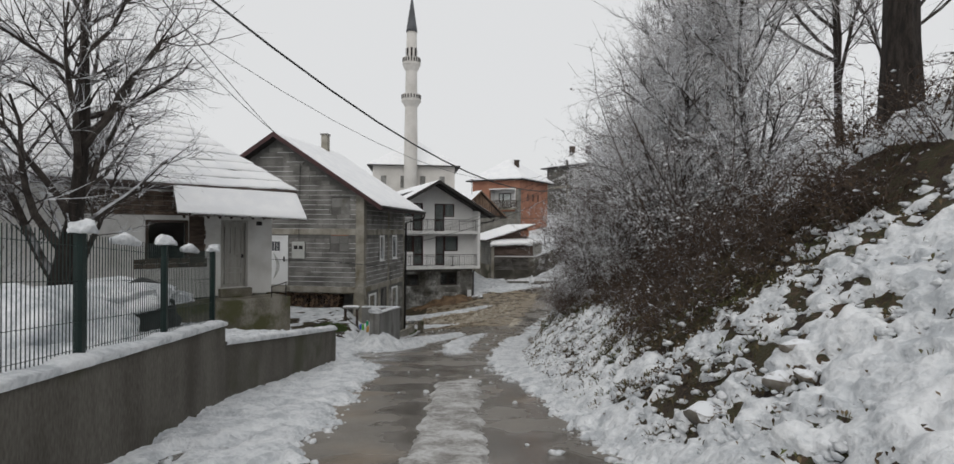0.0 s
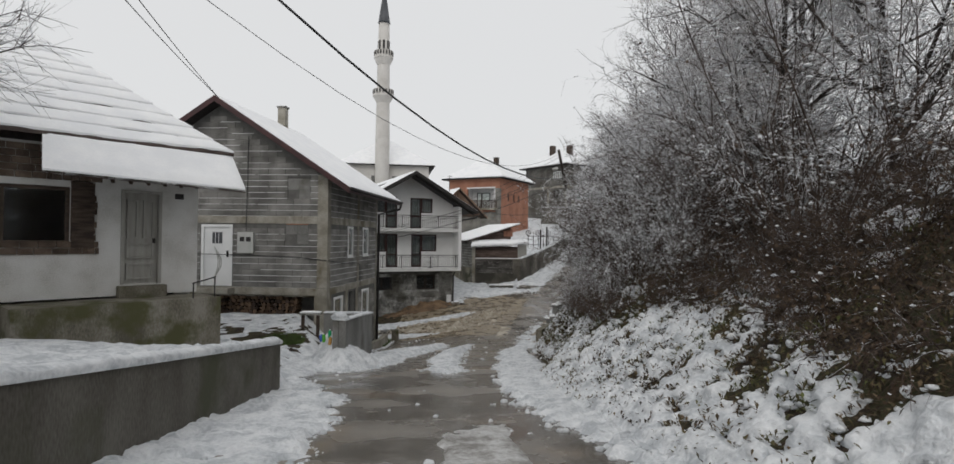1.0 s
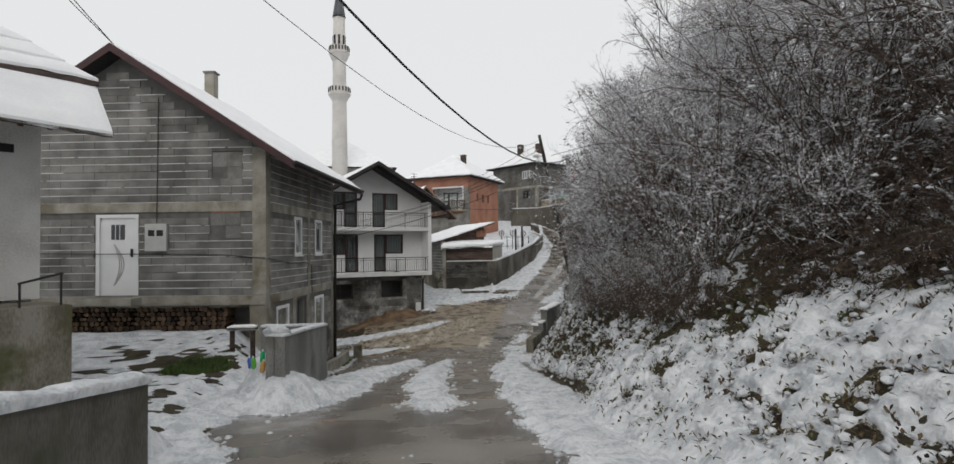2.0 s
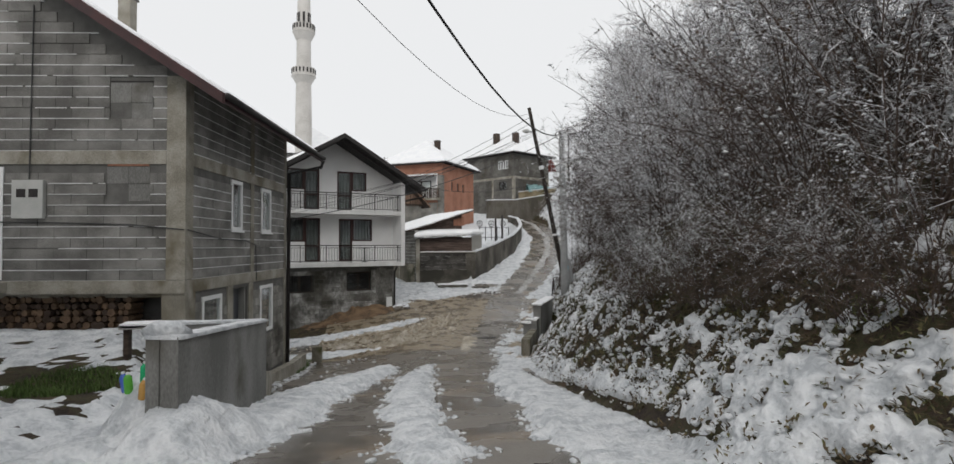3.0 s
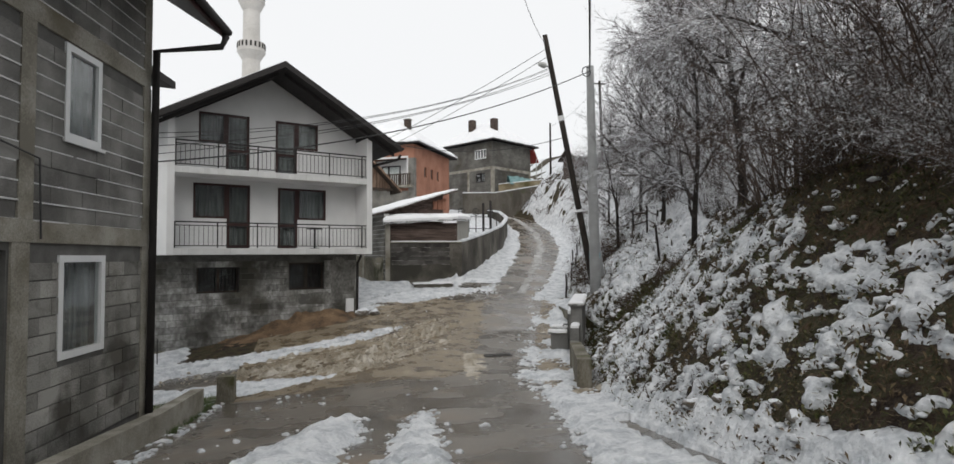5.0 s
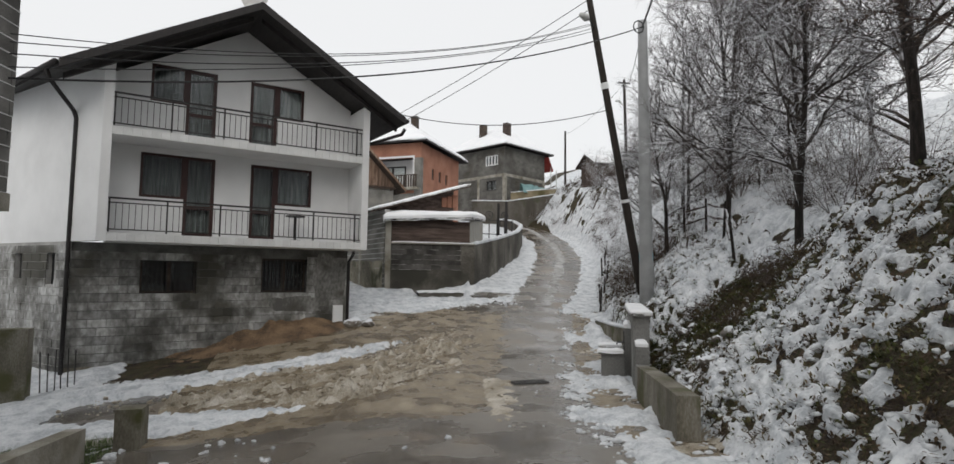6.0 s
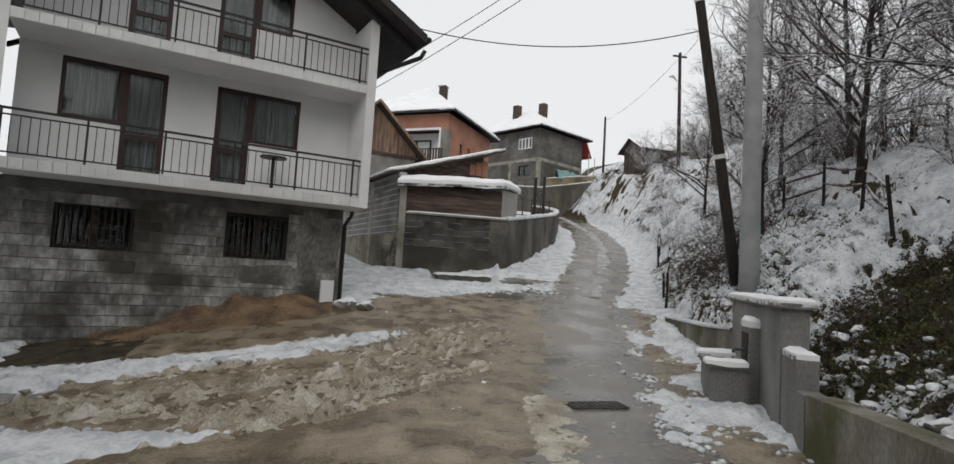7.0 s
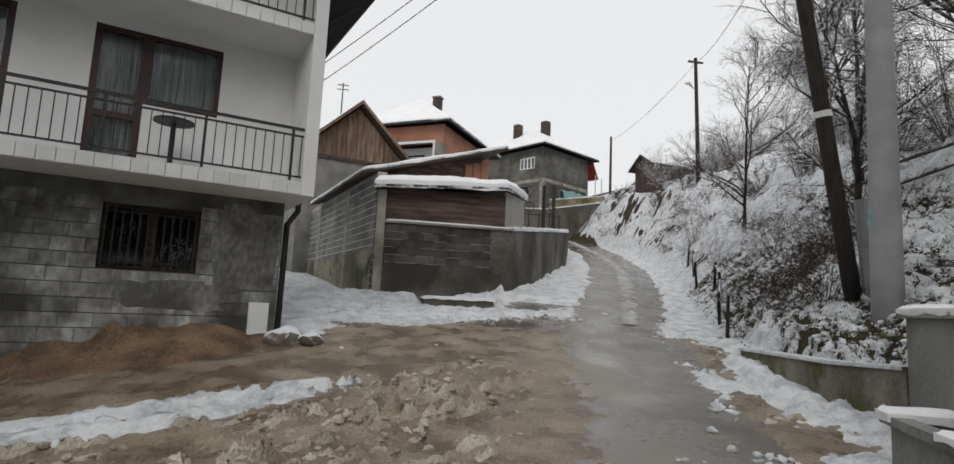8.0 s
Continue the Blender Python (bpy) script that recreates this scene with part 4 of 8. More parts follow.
def h1_top(u):
    return APEX1 - K1 * abs(u + W1 / 2) - 0.02


front_holes = [(-4.57, -3.41, -1.07, 1.09)]
s = Shape()
pierced(s, -W1, 0, -1.2, APEX1 - 0.03, 0.0, 0.28, front_holes, roof=lambda u: APEX1 - 0.03 - K1 * abs(u + W1 / 2), peak=-W1 / 2)
part("front_wall", s, BED_MORTAR, H1)
side_holes = [(2.22, 2.88, -0.07, 1.11), (4.2, 4.98, -0.07, 1.11), (0.75, 1.72, -2.6, -1.48), (2.36, 3.3, -3.75, -1.43), (4.15, 5.14, -2.73, -1.48)]
s = Shape()
pierced(s, 0.282, D1, -4.6, TOP1 - 0.004, 0.0, 0.28, side_holes, RIGHT)
part("side_wall", s, BED_MORTAR, H1)
part("back_wall", Shape().box(-W1, D1 - 0.28, -4.6, -0.285, D1, TOP1).prism([(-W1, TOP1), (0, TOP1), (-W1 / 2, APEX1 - 0.03)], (D1 - 0.28, D1)), MORTAR, H1)
part("far_side_wall", Shape().box(-W1, 0.283, -4.6, -W1 + 0.28, D1 - 0.283, TOP1), MORTAR, H1)
part("lower_front_wall", Shape().box(-W1 + 0.283, 1.3, -4.6, -0.283, 1.55, -1.45), MORTAR, H1)
part("room_floor", Shape().box(-W1 + 0.283, 0.283, -1.44, -0.283, D1 - 0.283, -1.22), FRAME_CONC, H1)
part("upper_floor", Shape().box(-W1 + 0.283, 0.283, 1.2, -0.283, D1 - 0.283, 1.4), FRAME_CONC, H1)
# cast frame: columns and beams a little proud of the blocks
for a, b, c, d in ((-0.33, 0.034, -1.08, TOP1 - 0.06), (-W1 - 0.03, -W1 + 0.3, -1.08, TOP1 - 0.06)):
    part("corner_column", Shape().box(a, -0.032, c, b, 0.3, d), FRAME_CONC, H1)
part("corner_column", Shape().box(-0.42, 0.0, -4.6, 0.034, 0.42, -1.34), FRAME_CONC, H1)
part("ring_beam", Shape().box(-W1, -0.03, 1.14, -0.335, 0.1, 1.40), FRAME_CONC, H1)
part("floor_slab", Shape().box(-W1, -0.035, -1.34, 0.036, 0.27, -1.09), FRAME_CONC, H1)
part("ring_beam", Shape().box(0.305, -0.031, 1.14, D1, 0.1, 1.40, RIGHT), FRAME_CONC, H1)
part("floor_slab", Shape().box(0.275, -0.034, -1.34, D1, 0.1, -1.09, RIGHT), FRAME_CONC, H1)
for a, b, c, d in ((3.42, 3.66, 1.402, TOP1 - 0.1), (3.42, 3.66, -1.088, 1.138), (3.34, 3.62, -3.9, -1.342), (2.02, 2.34, -3.9, -1.342), (D1 - 0.2, D1 + 0.03, -4.2, -1.342), (D1 - 0.2, D1 + 0.03, -1.088, 1.138), (D1 - 0.2, D1 + 0.03, 1.402, TOP1 - 0.1)):
    part("column", Shape().box(a, -0.03, c, b, 0.1, d, RIGHT), FRAME_CONC, H1)
# walled-up windows of larger smooth blocks
for a, b, c, d in ((-1.42, -0.61, 1.93, 2.72), (-1.47, -0.65, 0.43, 1.10)):
    for i in range(2):
        for j in range(2):
            part("infill_block", Shape().box(a + i * (b - a) / 2 + 0.006, 0.002 - 0.008 * (i + j), c + j * (d - c) / 2 + 0.006, a + (i + 1) * (b - a) / 2 - 0.006, 0.05, c + (j + 1) * (d - c) / 2 - 0.008), GREY_CONC, H1)
part("lintel_strip", Shape().box(-1.45, -0.02, 1.105, -0.67, 0.05, 1.137), ORANGE, H1, "strip of orange clay brick")
part("lintel_strip", Shape().box(-1.45, -0.008, 2.725, -0.58, 0.05, 2.75), SOFFIT, H1)
blocked = front_holes + [(-1.42, -0.61, 1.92, 2.75), (-1.47, -0.65, 0.42, 1.14), (-3.22, -2.58, 0.06, 0.86)]
lay_blocks(H1, I4, -W1 + 0.3, -0.335, -1.085, 1.13, blocked, BLOCK, 110, length=0.62, near=0.0)
lay_blocks(H1, I4, -W1 + 0.3, -0.335, 1.405, 5.3, blocked, BLOCK, 60, length=0.62, near=0.0, roof=lambda u: h1_top(u) - 0.02)
for a, b in ((0.305, 3.415), (3.665, D1 - 0.2)):
    lay_blocks(H1, RIGHT, a, b, -1.085, 1.13, side_holes, BLOCK, 48, length=0.62, near=0.0)
    lay_blocks(H1, RIGHT, a, b, 1.405, TOP1 - 0.02, side_holes, BLOCK, 20, length=0.62, near=0.0)
for a, b in ((0.43, 2.015), (3.625, D1 - 0.2)):
    lay_blocks(H1, RIGHT, a, b, -3.83, -1.35, side_holes, BLOCK_OLD, 60, near=3.0, snowy_beds=False)
for h, sp in ((side_holes[0], ()), (side_holes[1], ()), (side_holes[2], ()), (side_holes[4], ())):
    window(H1, RIGHT, *h, WHITE_PVC, sp, inset=-0.03, bar=0.085, depth=0.09, sill=WHITE_PVC if h[2] > -1 else None)
part("doorway_reveal", Shape().box(2.37, 0.05, -3.75, 2.42, 0.28, -1.44, RIGHT).box(3.24, 0.05, -3.75, 3.29, 0.28, -1.44, RIGHT), GREY_CONC, H1)
part("basement_door", Shape().box(2.42, 0.2, -3.75, 3.24, 0.25, -1.45, RIGHT), LEAD, H1, "plain dark grey sheet basement door")
# front door
door = part("front_door", Shape().box(-4.57, 0.03, -1.07, -3.41, 0.10, 1.09), WHITE_PVC, H1, "white plastic front door with oval panel lines")
s = Shape()
for a, b, c, d in ((-4.57, -4.47, -1.07, 1.09), (-3.51, -3.41, -1.07, 1.09), (-4.47, -3.51, 1.0, 1.09)):
    s.box(a, -0.02, c, b, 0.03, d)
part("door_frame", s, WHITE_PVC, door)
part("door_light", Shape().box(-4.17, 0.012, 0.42, -3.81, 0.028, 0.82), LEAD, door, "small dark glazed light")
for i in range(2):
    part("glazing_bar", Shape().box(-4.06 + 0.12 * i, 0.004, 0.42, -4.045 + 0.12 * i, 0.026, 0.82), WHITE_PVC, door)
for k in range(3):
    part("panel_moulding", Shape().tube([(-4.0 + 0.30 * math.sin(i / 11 * math.pi) * (0.5 + 0.2 * k) - 0.1, 0.022, -0.8 + 1.1 * i / 11) for i in range(12)], 0.014, 5), GREY_BOX, door)
part("handle", Shape().box(-3.62, -0.03, -0.05, -3.58, 0.03, 0.17), SOFFIT, door)
box = part("meter_box", Shape().box(-3.19, -0.10, 0.10, -2.61, -0.0, 0.83), GREY_BOX, H1, "pale grey double electricity meter box")
for i in range(2):
    part("meter_window", Shape().box(-3.10 + 0.23 * i, -0.106, 0.5, -2.93 + 0.23 * i, -0.098, 0.66), SOFFIT, box)
part("door_step", Shape().box(-4.7, -0.5, -1.3, -3.3, -0.04, -1.12), FRAME_CONC, H1)
# roof
OV, GV = 0.95, 0.55
for sgn in (1, -1):
    e, rdg = -W1 / 2 + sgn * (W1 / 2 + OV), -W1 / 2
    ze = TOP1 - K1 * OV + 0.10
    zr = APEX1 + 0.10
    c = [(e, -GV, ze), (e, D1 + 0.55, ze), (rdg, D1 + 0.55, zr), (rdg, -GV, zr)]
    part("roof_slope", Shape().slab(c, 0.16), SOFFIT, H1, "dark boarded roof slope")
    snow_pad("roof_snow", H1, [(p[0], p[1], p[2] + 0.0) for p in c], 0.09, seed=sgn * 3)
    part("fascia", Shape().box(min(e, e + sgn * 0.03), -GV, ze - 0.19, max(e, e + sgn * 0.03), D1 + 0.55, ze + 0.0), RED_FASCIA, H1)
    g = [(e + sgn * 0.08, -GV + (D1 + 1.1) * i / 6, ze - 0.06 - 0.02 * i / 6) for i in range(7)]
    part("gutter", Shape().tube(g, 0.065, 8), SOFFIT, H1, smooth=True)
    s = Shape()
    s.add([(e, -GV - 0.03, ze - 0.2), (rdg, -GV - 0.03, zr - 0.2), (rdg, -GV - 0.03, zr + 0.01), (e, -GV - 0.03, ze + 0.01), (e, -GV, ze - 0.2), (rdg, -GV, zr - 0.2), (rdg, -GV, zr + 0.01), (e, -GV, ze + 0.01)],
          [(0, 1, 2, 3), (7, 6, 5, 4), (0, 4, 5, 1), (3, 2, 6, 7), (0, 3, 7, 4)])
    part("verge_board", s, RED_FASCIA, H1)
gutter_pipe(H1, [(OV + 0.08, D1 + 0.45, 2.2), (OV + 0.02, D1 + 0.4, 2.0), (0.12, D1 - 0.02, 1.75), (0.09, D1 - 0.02, -4.0)], 0.055)
ch = part("chimney", Shape().box(-3.72, 4.1, 4.5, -3.40, 4.42, 6.15), FRAME_CONC, H1)
part("cap", Shape().box(-3.76, 4.06, 6.15, -3.36, 4.46, 6.21), BLOCK, ch)
# cables stapled along the walls
part("wall_cable", Shape().tube([(-7.5, -0.06, 0.10), (-5, -0.06, 0.05), (-2.5, -0.05, 0.02), (-1, -0.05, -0.02), (0.02, -0.06, -0.12)], 0.012, 5), CABLE, H1)
part("wall_cable", Shape().tube([(0.06, 0.02, -0.12), (0.06, 1.6, -0.28), (0.06, 3.0, -0.30), (0.06, 3.7, -0.4), (0.06, 3.75, -1.3)], 0.012, 5), CABLE, H1)
part("wall_cable", Shape().tube([(-2.86, -0.05, 4.2), (-2.88, -0.05, 2.5), (-2.9, -0.05, 0.85)], 0.012, 5), CABLE, H1)

part("rear_bay", Shape().box(-W1, D1 + 0.003, -1.1, -1.4, 9.25, 2.2), MORTAR, H1)
part("rear_slab", Shape().box(-W1, D1 + 0.003, -1.34, -1.37, 9.28, -1.1), FRAME_CONC, H1)
lay_blocks(H1, Matrix.Translation((-1.4, 0, 0)) @ RIGHT, D1 + 0.02, 9.23, -1.09, 2.15, [], BLOCK, 20, length=0.62, near=9.7)
part("rear_roof", Shape().slab([(-W1, D1 + 0.56, 2.9), (-0.9, D1 + 0.56, 2.2), (-0.9, 9.5, 2.2), (-W1, 9.5, 2.9)], 0.15), SOFFIT, H1)

# firewood stack under the slab
rng = random.Random(11)
stack = thing("firewood_stack", "stacked split firewood logs in the open lower storey", "firewood", pose(-4.85, 24.8, 0, 0, 0, -8.5))
logs = [Shape().tube([(0, 0, 0), (0, 0.5, 0)], [1, 1], n).mesh("log", LOG_END if n % 2 else LOG_BARK) for n in (5, 6, 7)]
z, r = -2.35, 0
while z < -1.45:
    u = -7.2 + 0.06 * (r % 2)
    while u < -1.15:
        rad = rng.uniform(0.045, 0.085)
        lg = new("log", rng.choice(logs))
        lg.parent = stack
        lg.matrix_local = pose(u, 0.25 + rng.uniform(-0.06, 0.06), z, 0, rng.uniform(0, 360), rng.uniform(-6, 6)) @ Matrix.Diagonal((rad, 1, rad, 1))
        u += rad * 1.0 + 0.075
    z += 0.125
    r += 1

# ---------- white house ----------
WH = thing("white_house", "white plastered house with two balconies over a grey block basement", "house", pose(0.05, 42.35, 0, 0, 0, 20))
UL, UR, DW = -6.42, 0.2, 10.0
APW, EAW = 4.62, 2.62
UM = (UL + UR) / 2
KW = (4.86 - 2.57) / 3.98
lower = [(-5.56, -3.79, -0.21, 0.95), (-4.54, -3.79, -1.2, -0.2), (-2.87, -1.14, -0.18, 0.93), (-2.87, -2.17, -1.2, -0.17)]
upper = [(-5.42, -3.83, 2.32, 3.32), (-4.58, -3.83, 1.3, 2.33), (-2.96, -1.44, 2.34, 3.30), (-2.96, -2.2, 1.3, 2.35)]
wall_top = lambda u: 4.86 - 0.16 - KW * abs(u - UM)
s = Shape()
pierced(s, UL + 0.2, UR - 0.2, -1.22, wall_top(UM), 1.1, 1.35, lower + upper, roof=wall_top, peak=UM)
zt = wall_top(UL) - 0.02
part("front_wall", s, PLASTER, WH)
SKEW = 0.53
part("wing_wall", Shape().box(UR - 0.2, 0.0, -1.42, UR, DW, wall_top(UL) - 0.01), PLASTER, WH)
v1 = 5.2
zz = (-1.42, wall_top(UL) - 0.01)
s = Shape()
s.add([(u - SKEW * v, v, z) for z in zz for u, v in ((UL, 0), (UL + 0.2, 0), (UL + 0.2, v1), (UL, v1))], [(3, 2, 1, 0), (4, 5, 6, 7), (0, 1, 5, 4), (1, 2, 6, 5), (2, 3, 7, 6), (3, 0, 4, 7)])
part("wing_wall", s, PLASTER, WH)
part("back_wall", Shape().box(UL + 0.2, DW - 0.2, -1.42, UR - 0.2, DW, zt).prism([(UL, zt), (UR, zt), (UM, wall_top(UM))], (DW - 0.2, DW)), PLASTER, WH)
# added near-black panel, painted as the shade of the rooms behind the windows
part("inner_shade_panel", Shape().box(UL + 0.2, 3.0, -1.2, UR - 0.2, 3.1, 3.4), ROOM_SHADE, WH)
for zb, zt2 in ((-1.42, -1.22), (1.1, 1.3)):
    slab = part("balcony_slab", Shape().box(UL + 0.2, 0.02, zb, UR - 0.2, DW - 0.2, zt2), PLASTER, WH)
    tile = bevelled(0.192, 0.02, zt2 - zb - 0.012, 0.004).mesh("edge_tile", TILE_WHITE)
    n = int((UR - UL - 0.4) / 0.2)
    for i in range(n):
        t = new("edge_tile", tile)
        t.parent = slab
        t.location = (UL + 0.2 + (i + 0.5) * (UR - UL - 0.4) / n, 0.008, (zb + zt2) / 2)
    rl = part("railing", Shape().box(UL + 0.2, 0.06, zt2 + 0.80, UR - 0.2, 0.10, zt2 + 0.84), IRON, WH, "dark iron balcony railing")
    part("rail", Shape().box(UL + 0.2, 0.065, zt2 + 0.70, UR - 0.2, 0.095, zt2 + 0.725), IRON, rl)
    part("rail", Shape().box(UL + 0.2, 0.065, zt2 + 0.07, UR - 0.2, 0.095, zt2 + 0.095), IRON, rl)
    bar = Shape().box(-0.007, -0.007, 0, 0.007, 0.007, 0.61).mesh("baluster", IRON)
    post = Shape().box(-0.018, -0.018, -0.07, 0.018, 0.018, 0.73).mesh("post", IRON)
    n = 46
    for i in range(n + 1):
        main = i % 9 == 0
        o = new("post" if main else "baluster", post if main else bar)
        o.parent = rl
        o.location = (UL + 0.23 + (UR - UL - 0.46) * i / n, 0.08, zt2 + 0.09)
for h in (lower, upper):
    w1, d1, w2, d2 = h
    window(WH, I4, w1[0], d1[0], w1[2], w1[3], FRAME_BROWN, inset=1.14, bar=0.07)
    window(WH, I4, d1[0], d1[1], d1[2] + 0.02, w1[3], FRAME_BROWN, inset=1.14, bar=0.09, name="balcony_door", rail=d1[2] + 0.75)
    window(WH, I4, d2[0], d2[1], d2[2] + 0.02, w2[3], FRAME_BROWN, inset=1.14, bar=0.09, name="balcony_door", rail=d2[2] + 0.75)
    window(WH, I4, d2[1], w2[1], w2[2], w2[3], FRAME_BROWN, inset=1.14, bar=0.07)
# basement
base_holes = [(-5.44, -4.14, -2.67, -1.74), (-2.5, -1.22, -2.66, -1.71)]
part("basement_wall", pierced(Shape(), UL - 0.5, 0.0, -5.6, -1.42, 1.02, 1.3, base_holes), JOINT, WH)
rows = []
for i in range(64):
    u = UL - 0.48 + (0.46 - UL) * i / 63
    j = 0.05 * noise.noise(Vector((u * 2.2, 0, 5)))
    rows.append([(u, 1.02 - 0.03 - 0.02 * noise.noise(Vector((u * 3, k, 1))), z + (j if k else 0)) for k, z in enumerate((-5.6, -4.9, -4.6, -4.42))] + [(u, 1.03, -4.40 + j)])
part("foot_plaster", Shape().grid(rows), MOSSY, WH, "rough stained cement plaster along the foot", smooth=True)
# cement smeared over part of the blocks, with ragged edges
for uc, zc, ru, rz_, k in ((-1.5, -2.98, 0.8, 0.20, 1), (-0.6, -2.3, 0.45, 0.7, 3)):
    ring = []
    for i in range(40):
        t = i * math.pi / 20
        q = 1 + 0.35 * noise.noise(Vector((math.cos(t) * 1.6, math.sin(t) * 1.6, k * 3.0))) + 0.16 * noise.noise(Vector((math.cos(t) * 6, math.sin(t) * 6, k)))
        ring.append((min(uc + ru * q * math.copysign(abs(math.cos(t)) ** 0.6, math.cos(t)), -0.03), min(max(zc + rz_ * q * math.copysign(abs(math.sin(t)) ** 0.6, math.sin(t)), -4.5), -1.44)))
    part("cement_patch", Shape().prism(ring, (0.997 - 0.001 * k, 1.03)), CEMENT, WH, "patch of grey cement smeared over the blocks")
part("basement_side_wall", Shape().box(-0.28, 1.302, -5.6, 0.0, DW, -1.42), BASE_BLOCK, WH)
lay_blocks(WH, Matrix.Translation((0, 1.02, 0)), UL - 0.48, -0.02, -4.73, -1.43, base_holes, BASE_BLOCK, 290, proud=0.015, near=-3, snowy_beds=False)
# skewed basement side: its frame runs from the back to the front corner
side_len = 4.2 * math.hypot(1, SKEW)
SIDE = Matrix.Translation((UL - SKEW * 5.2 + 0.02, 5.2, 0)) @ Matrix.Rotation(-math.atan2(1, SKEW), 4, "Z")
sh = [(side_len - 1.0, side_len - 0.6, -2.45, -1.6), (side_len - 2.6, side_len - 2.2, -2.4, -1.6)]
part("basement_side_wall", pierced(Shape(), 0, side_len, -5.6, -1.42, 0.0, 0.25, sh, SIDE), MORTAR, WH)
lay_blocks(WH, SIDE, 0.0, side_len, -5.0, -1.43, sh, BASE_BLOCK, 60, proud=0.015, near=side_len, snowy_beds=False)
# near-black panels fill the openings in place of the shade inside
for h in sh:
    part("side_opening", Shape().box(h[0], 0.12, -2.5, h[1], 0.2, -1.55, SIDE), ROOM_SHADE, WH)
for a, b, c, d in base_holes:
    w = window(WH, I4, a, b, c, d, DARK_WOOD, (0.5,), inset=1.16, bar=0.06, curtain=False)
    gr = part("window_grille", Shape().box(a, 1.03, c + 0.1, b, 1.045, c + 0.125), IRON, WH, "dark iron window bars")
    part("rail", Shape().box(a, 1.03, d - 0.13, b, 1.045, d - 0.105), IRON, gr)
    for i in range(12):
        part("grille_bar", Shape().box(a + 0.05 + (b - a - 0.1) * i / 11 - 0.011, 1.02, c + 0.01, a + 0.05 + (b - a - 0.1) * i / 11 + 0.011, 1.042, d - 0.01), IRON, gr)
# added near-black sheet, painted as basement shade behind the barred windows
part("basement_shade_panel", Shape().box(UL + 0.31, 1.5, -5.5, -0.29, 1.6, -1.43), ROOM_SHADE, WH)
part("service_box", Shape().box(-0.42, 0.95, -3.55, -0.12, 1.05, -3.05), WHITE_PVC, WH, "white plastic service box")
# roof
for sgn in (1, -1):
    e = UM + sgn * ((UR - UL) / 2 + 0.85)
    ze = 4.86 - KW * abs(e - UM)
    c = [(e, -0.65, ze), (e - (2.6 if sgn < 0 else 0), DW + 0.6 if sgn > 0 else 6.0, ze), (UM, DW + 0.6, 4.86), (UM, -0.65, 4.86)]
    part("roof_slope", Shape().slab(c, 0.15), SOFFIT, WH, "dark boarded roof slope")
    snow_pad("roof_snow", WH, c, 0.09, seed=sgn * 5 + 20)
    s = Shape()
    s.slab([(e, -0.69, ze + 0.02), (e, -0.65, ze + 0.02), (UM, -0.65, 4.88), (UM, -0.69, 4.88)], 0.2)
    part("verge_board", s, SOFFIT, WH)
    part("gutter", Shape().tube([(e + sgn * 0.07 - (0.39 * i if sgn < 0 else 0), -0.65 + i * (1.0 if sgn < 0 else 1.6), ze - 0.06) for i in range(7)], 0.06, 8), SOFFIT, WH, smooth=True)
    for y in (-0.1, 3, 6):
        part("rafter", Shape().slab([(e - sgn * 0.05, y - 0.06, ze - 0.15), (e - sgn * 0.05, y + 0.06, ze - 0.15), (UM + sgn * 0.1, y + 0.06, 4.86 - 0.2), (UM + sgn * 0.1, y - 0.06, 4.86 - 0.2)], 0.12), SOFFIT, WH)
gutter_pipe(WH, [(UR + 0.9, -0.5, 2.2), (UR + 0.85, -0.4, 2.05), (UR + 0.3, 0.9, 1.9), (UR + 0.06, 1.15, 1.7), (UR + 0.06, 1.2, -1.5), (0.08, 1.1, -1.75), (0.06, 1.08, -4.2)])
gutter_pipe(WH, [(UL - 1.1, -0.1, 2.35), (UL - 1.05, 0.1, 2.2), (UL - 0.60, 1.02, 1.75), (UL - 0.54, 0.96, 1.55), (UL - 0.53, 0.95, -5.0)])
# small round table on the lower balcony
tab = thing("balcony_table", "small round dark metal table on the lower balcony", "table", pose(0.05, 42.35, 0, 0, 0, 20) @ pose(-1.75, 0.5, -1.22))
part("tabletop", Shape().tube([(0, 0, 0.68), (0, 0, 0.71)], 0.27, 20), IRON, tab)
part("stem", Shape().tube([(0, 0, 0.02), (0, 0, 0.68)], 0.035, 8), IRON, tab)
part("foot", Shape().tube([(0, 0, 0.0), (0, 0, 0.03)], [0.18, 0.15], 14), IRON, tab)
# clay heaped against the basement
def mound(x, y):
    c, sn = math.cos(radians(20)), math.sin(radians(20))
    u = (x - 0.05) * c + (y - 42.35) * sn
    v = -(x - 0.05) * sn + (y - 42.35) * c
    prof = lerp(u, (-5.2, 0.0), (-4.2, 0.14), (-3.2, 0.28), (-2.2, 0.5), (-1.4, 0.55), (-0.7, 0.38), (-0.2, 0.22), (0.3, -0.1))
    return ground_z(x, y) - 0.05 + np.clip(prof * (1 - np.clip((1.02 - v) / 1.15, 0, 1.6)), -0.3, 2) * (1 + 1.1 * fbm(x * 2, y * 2, 41)) + 0.16 * fbm(x * 5, y * 5, 42)


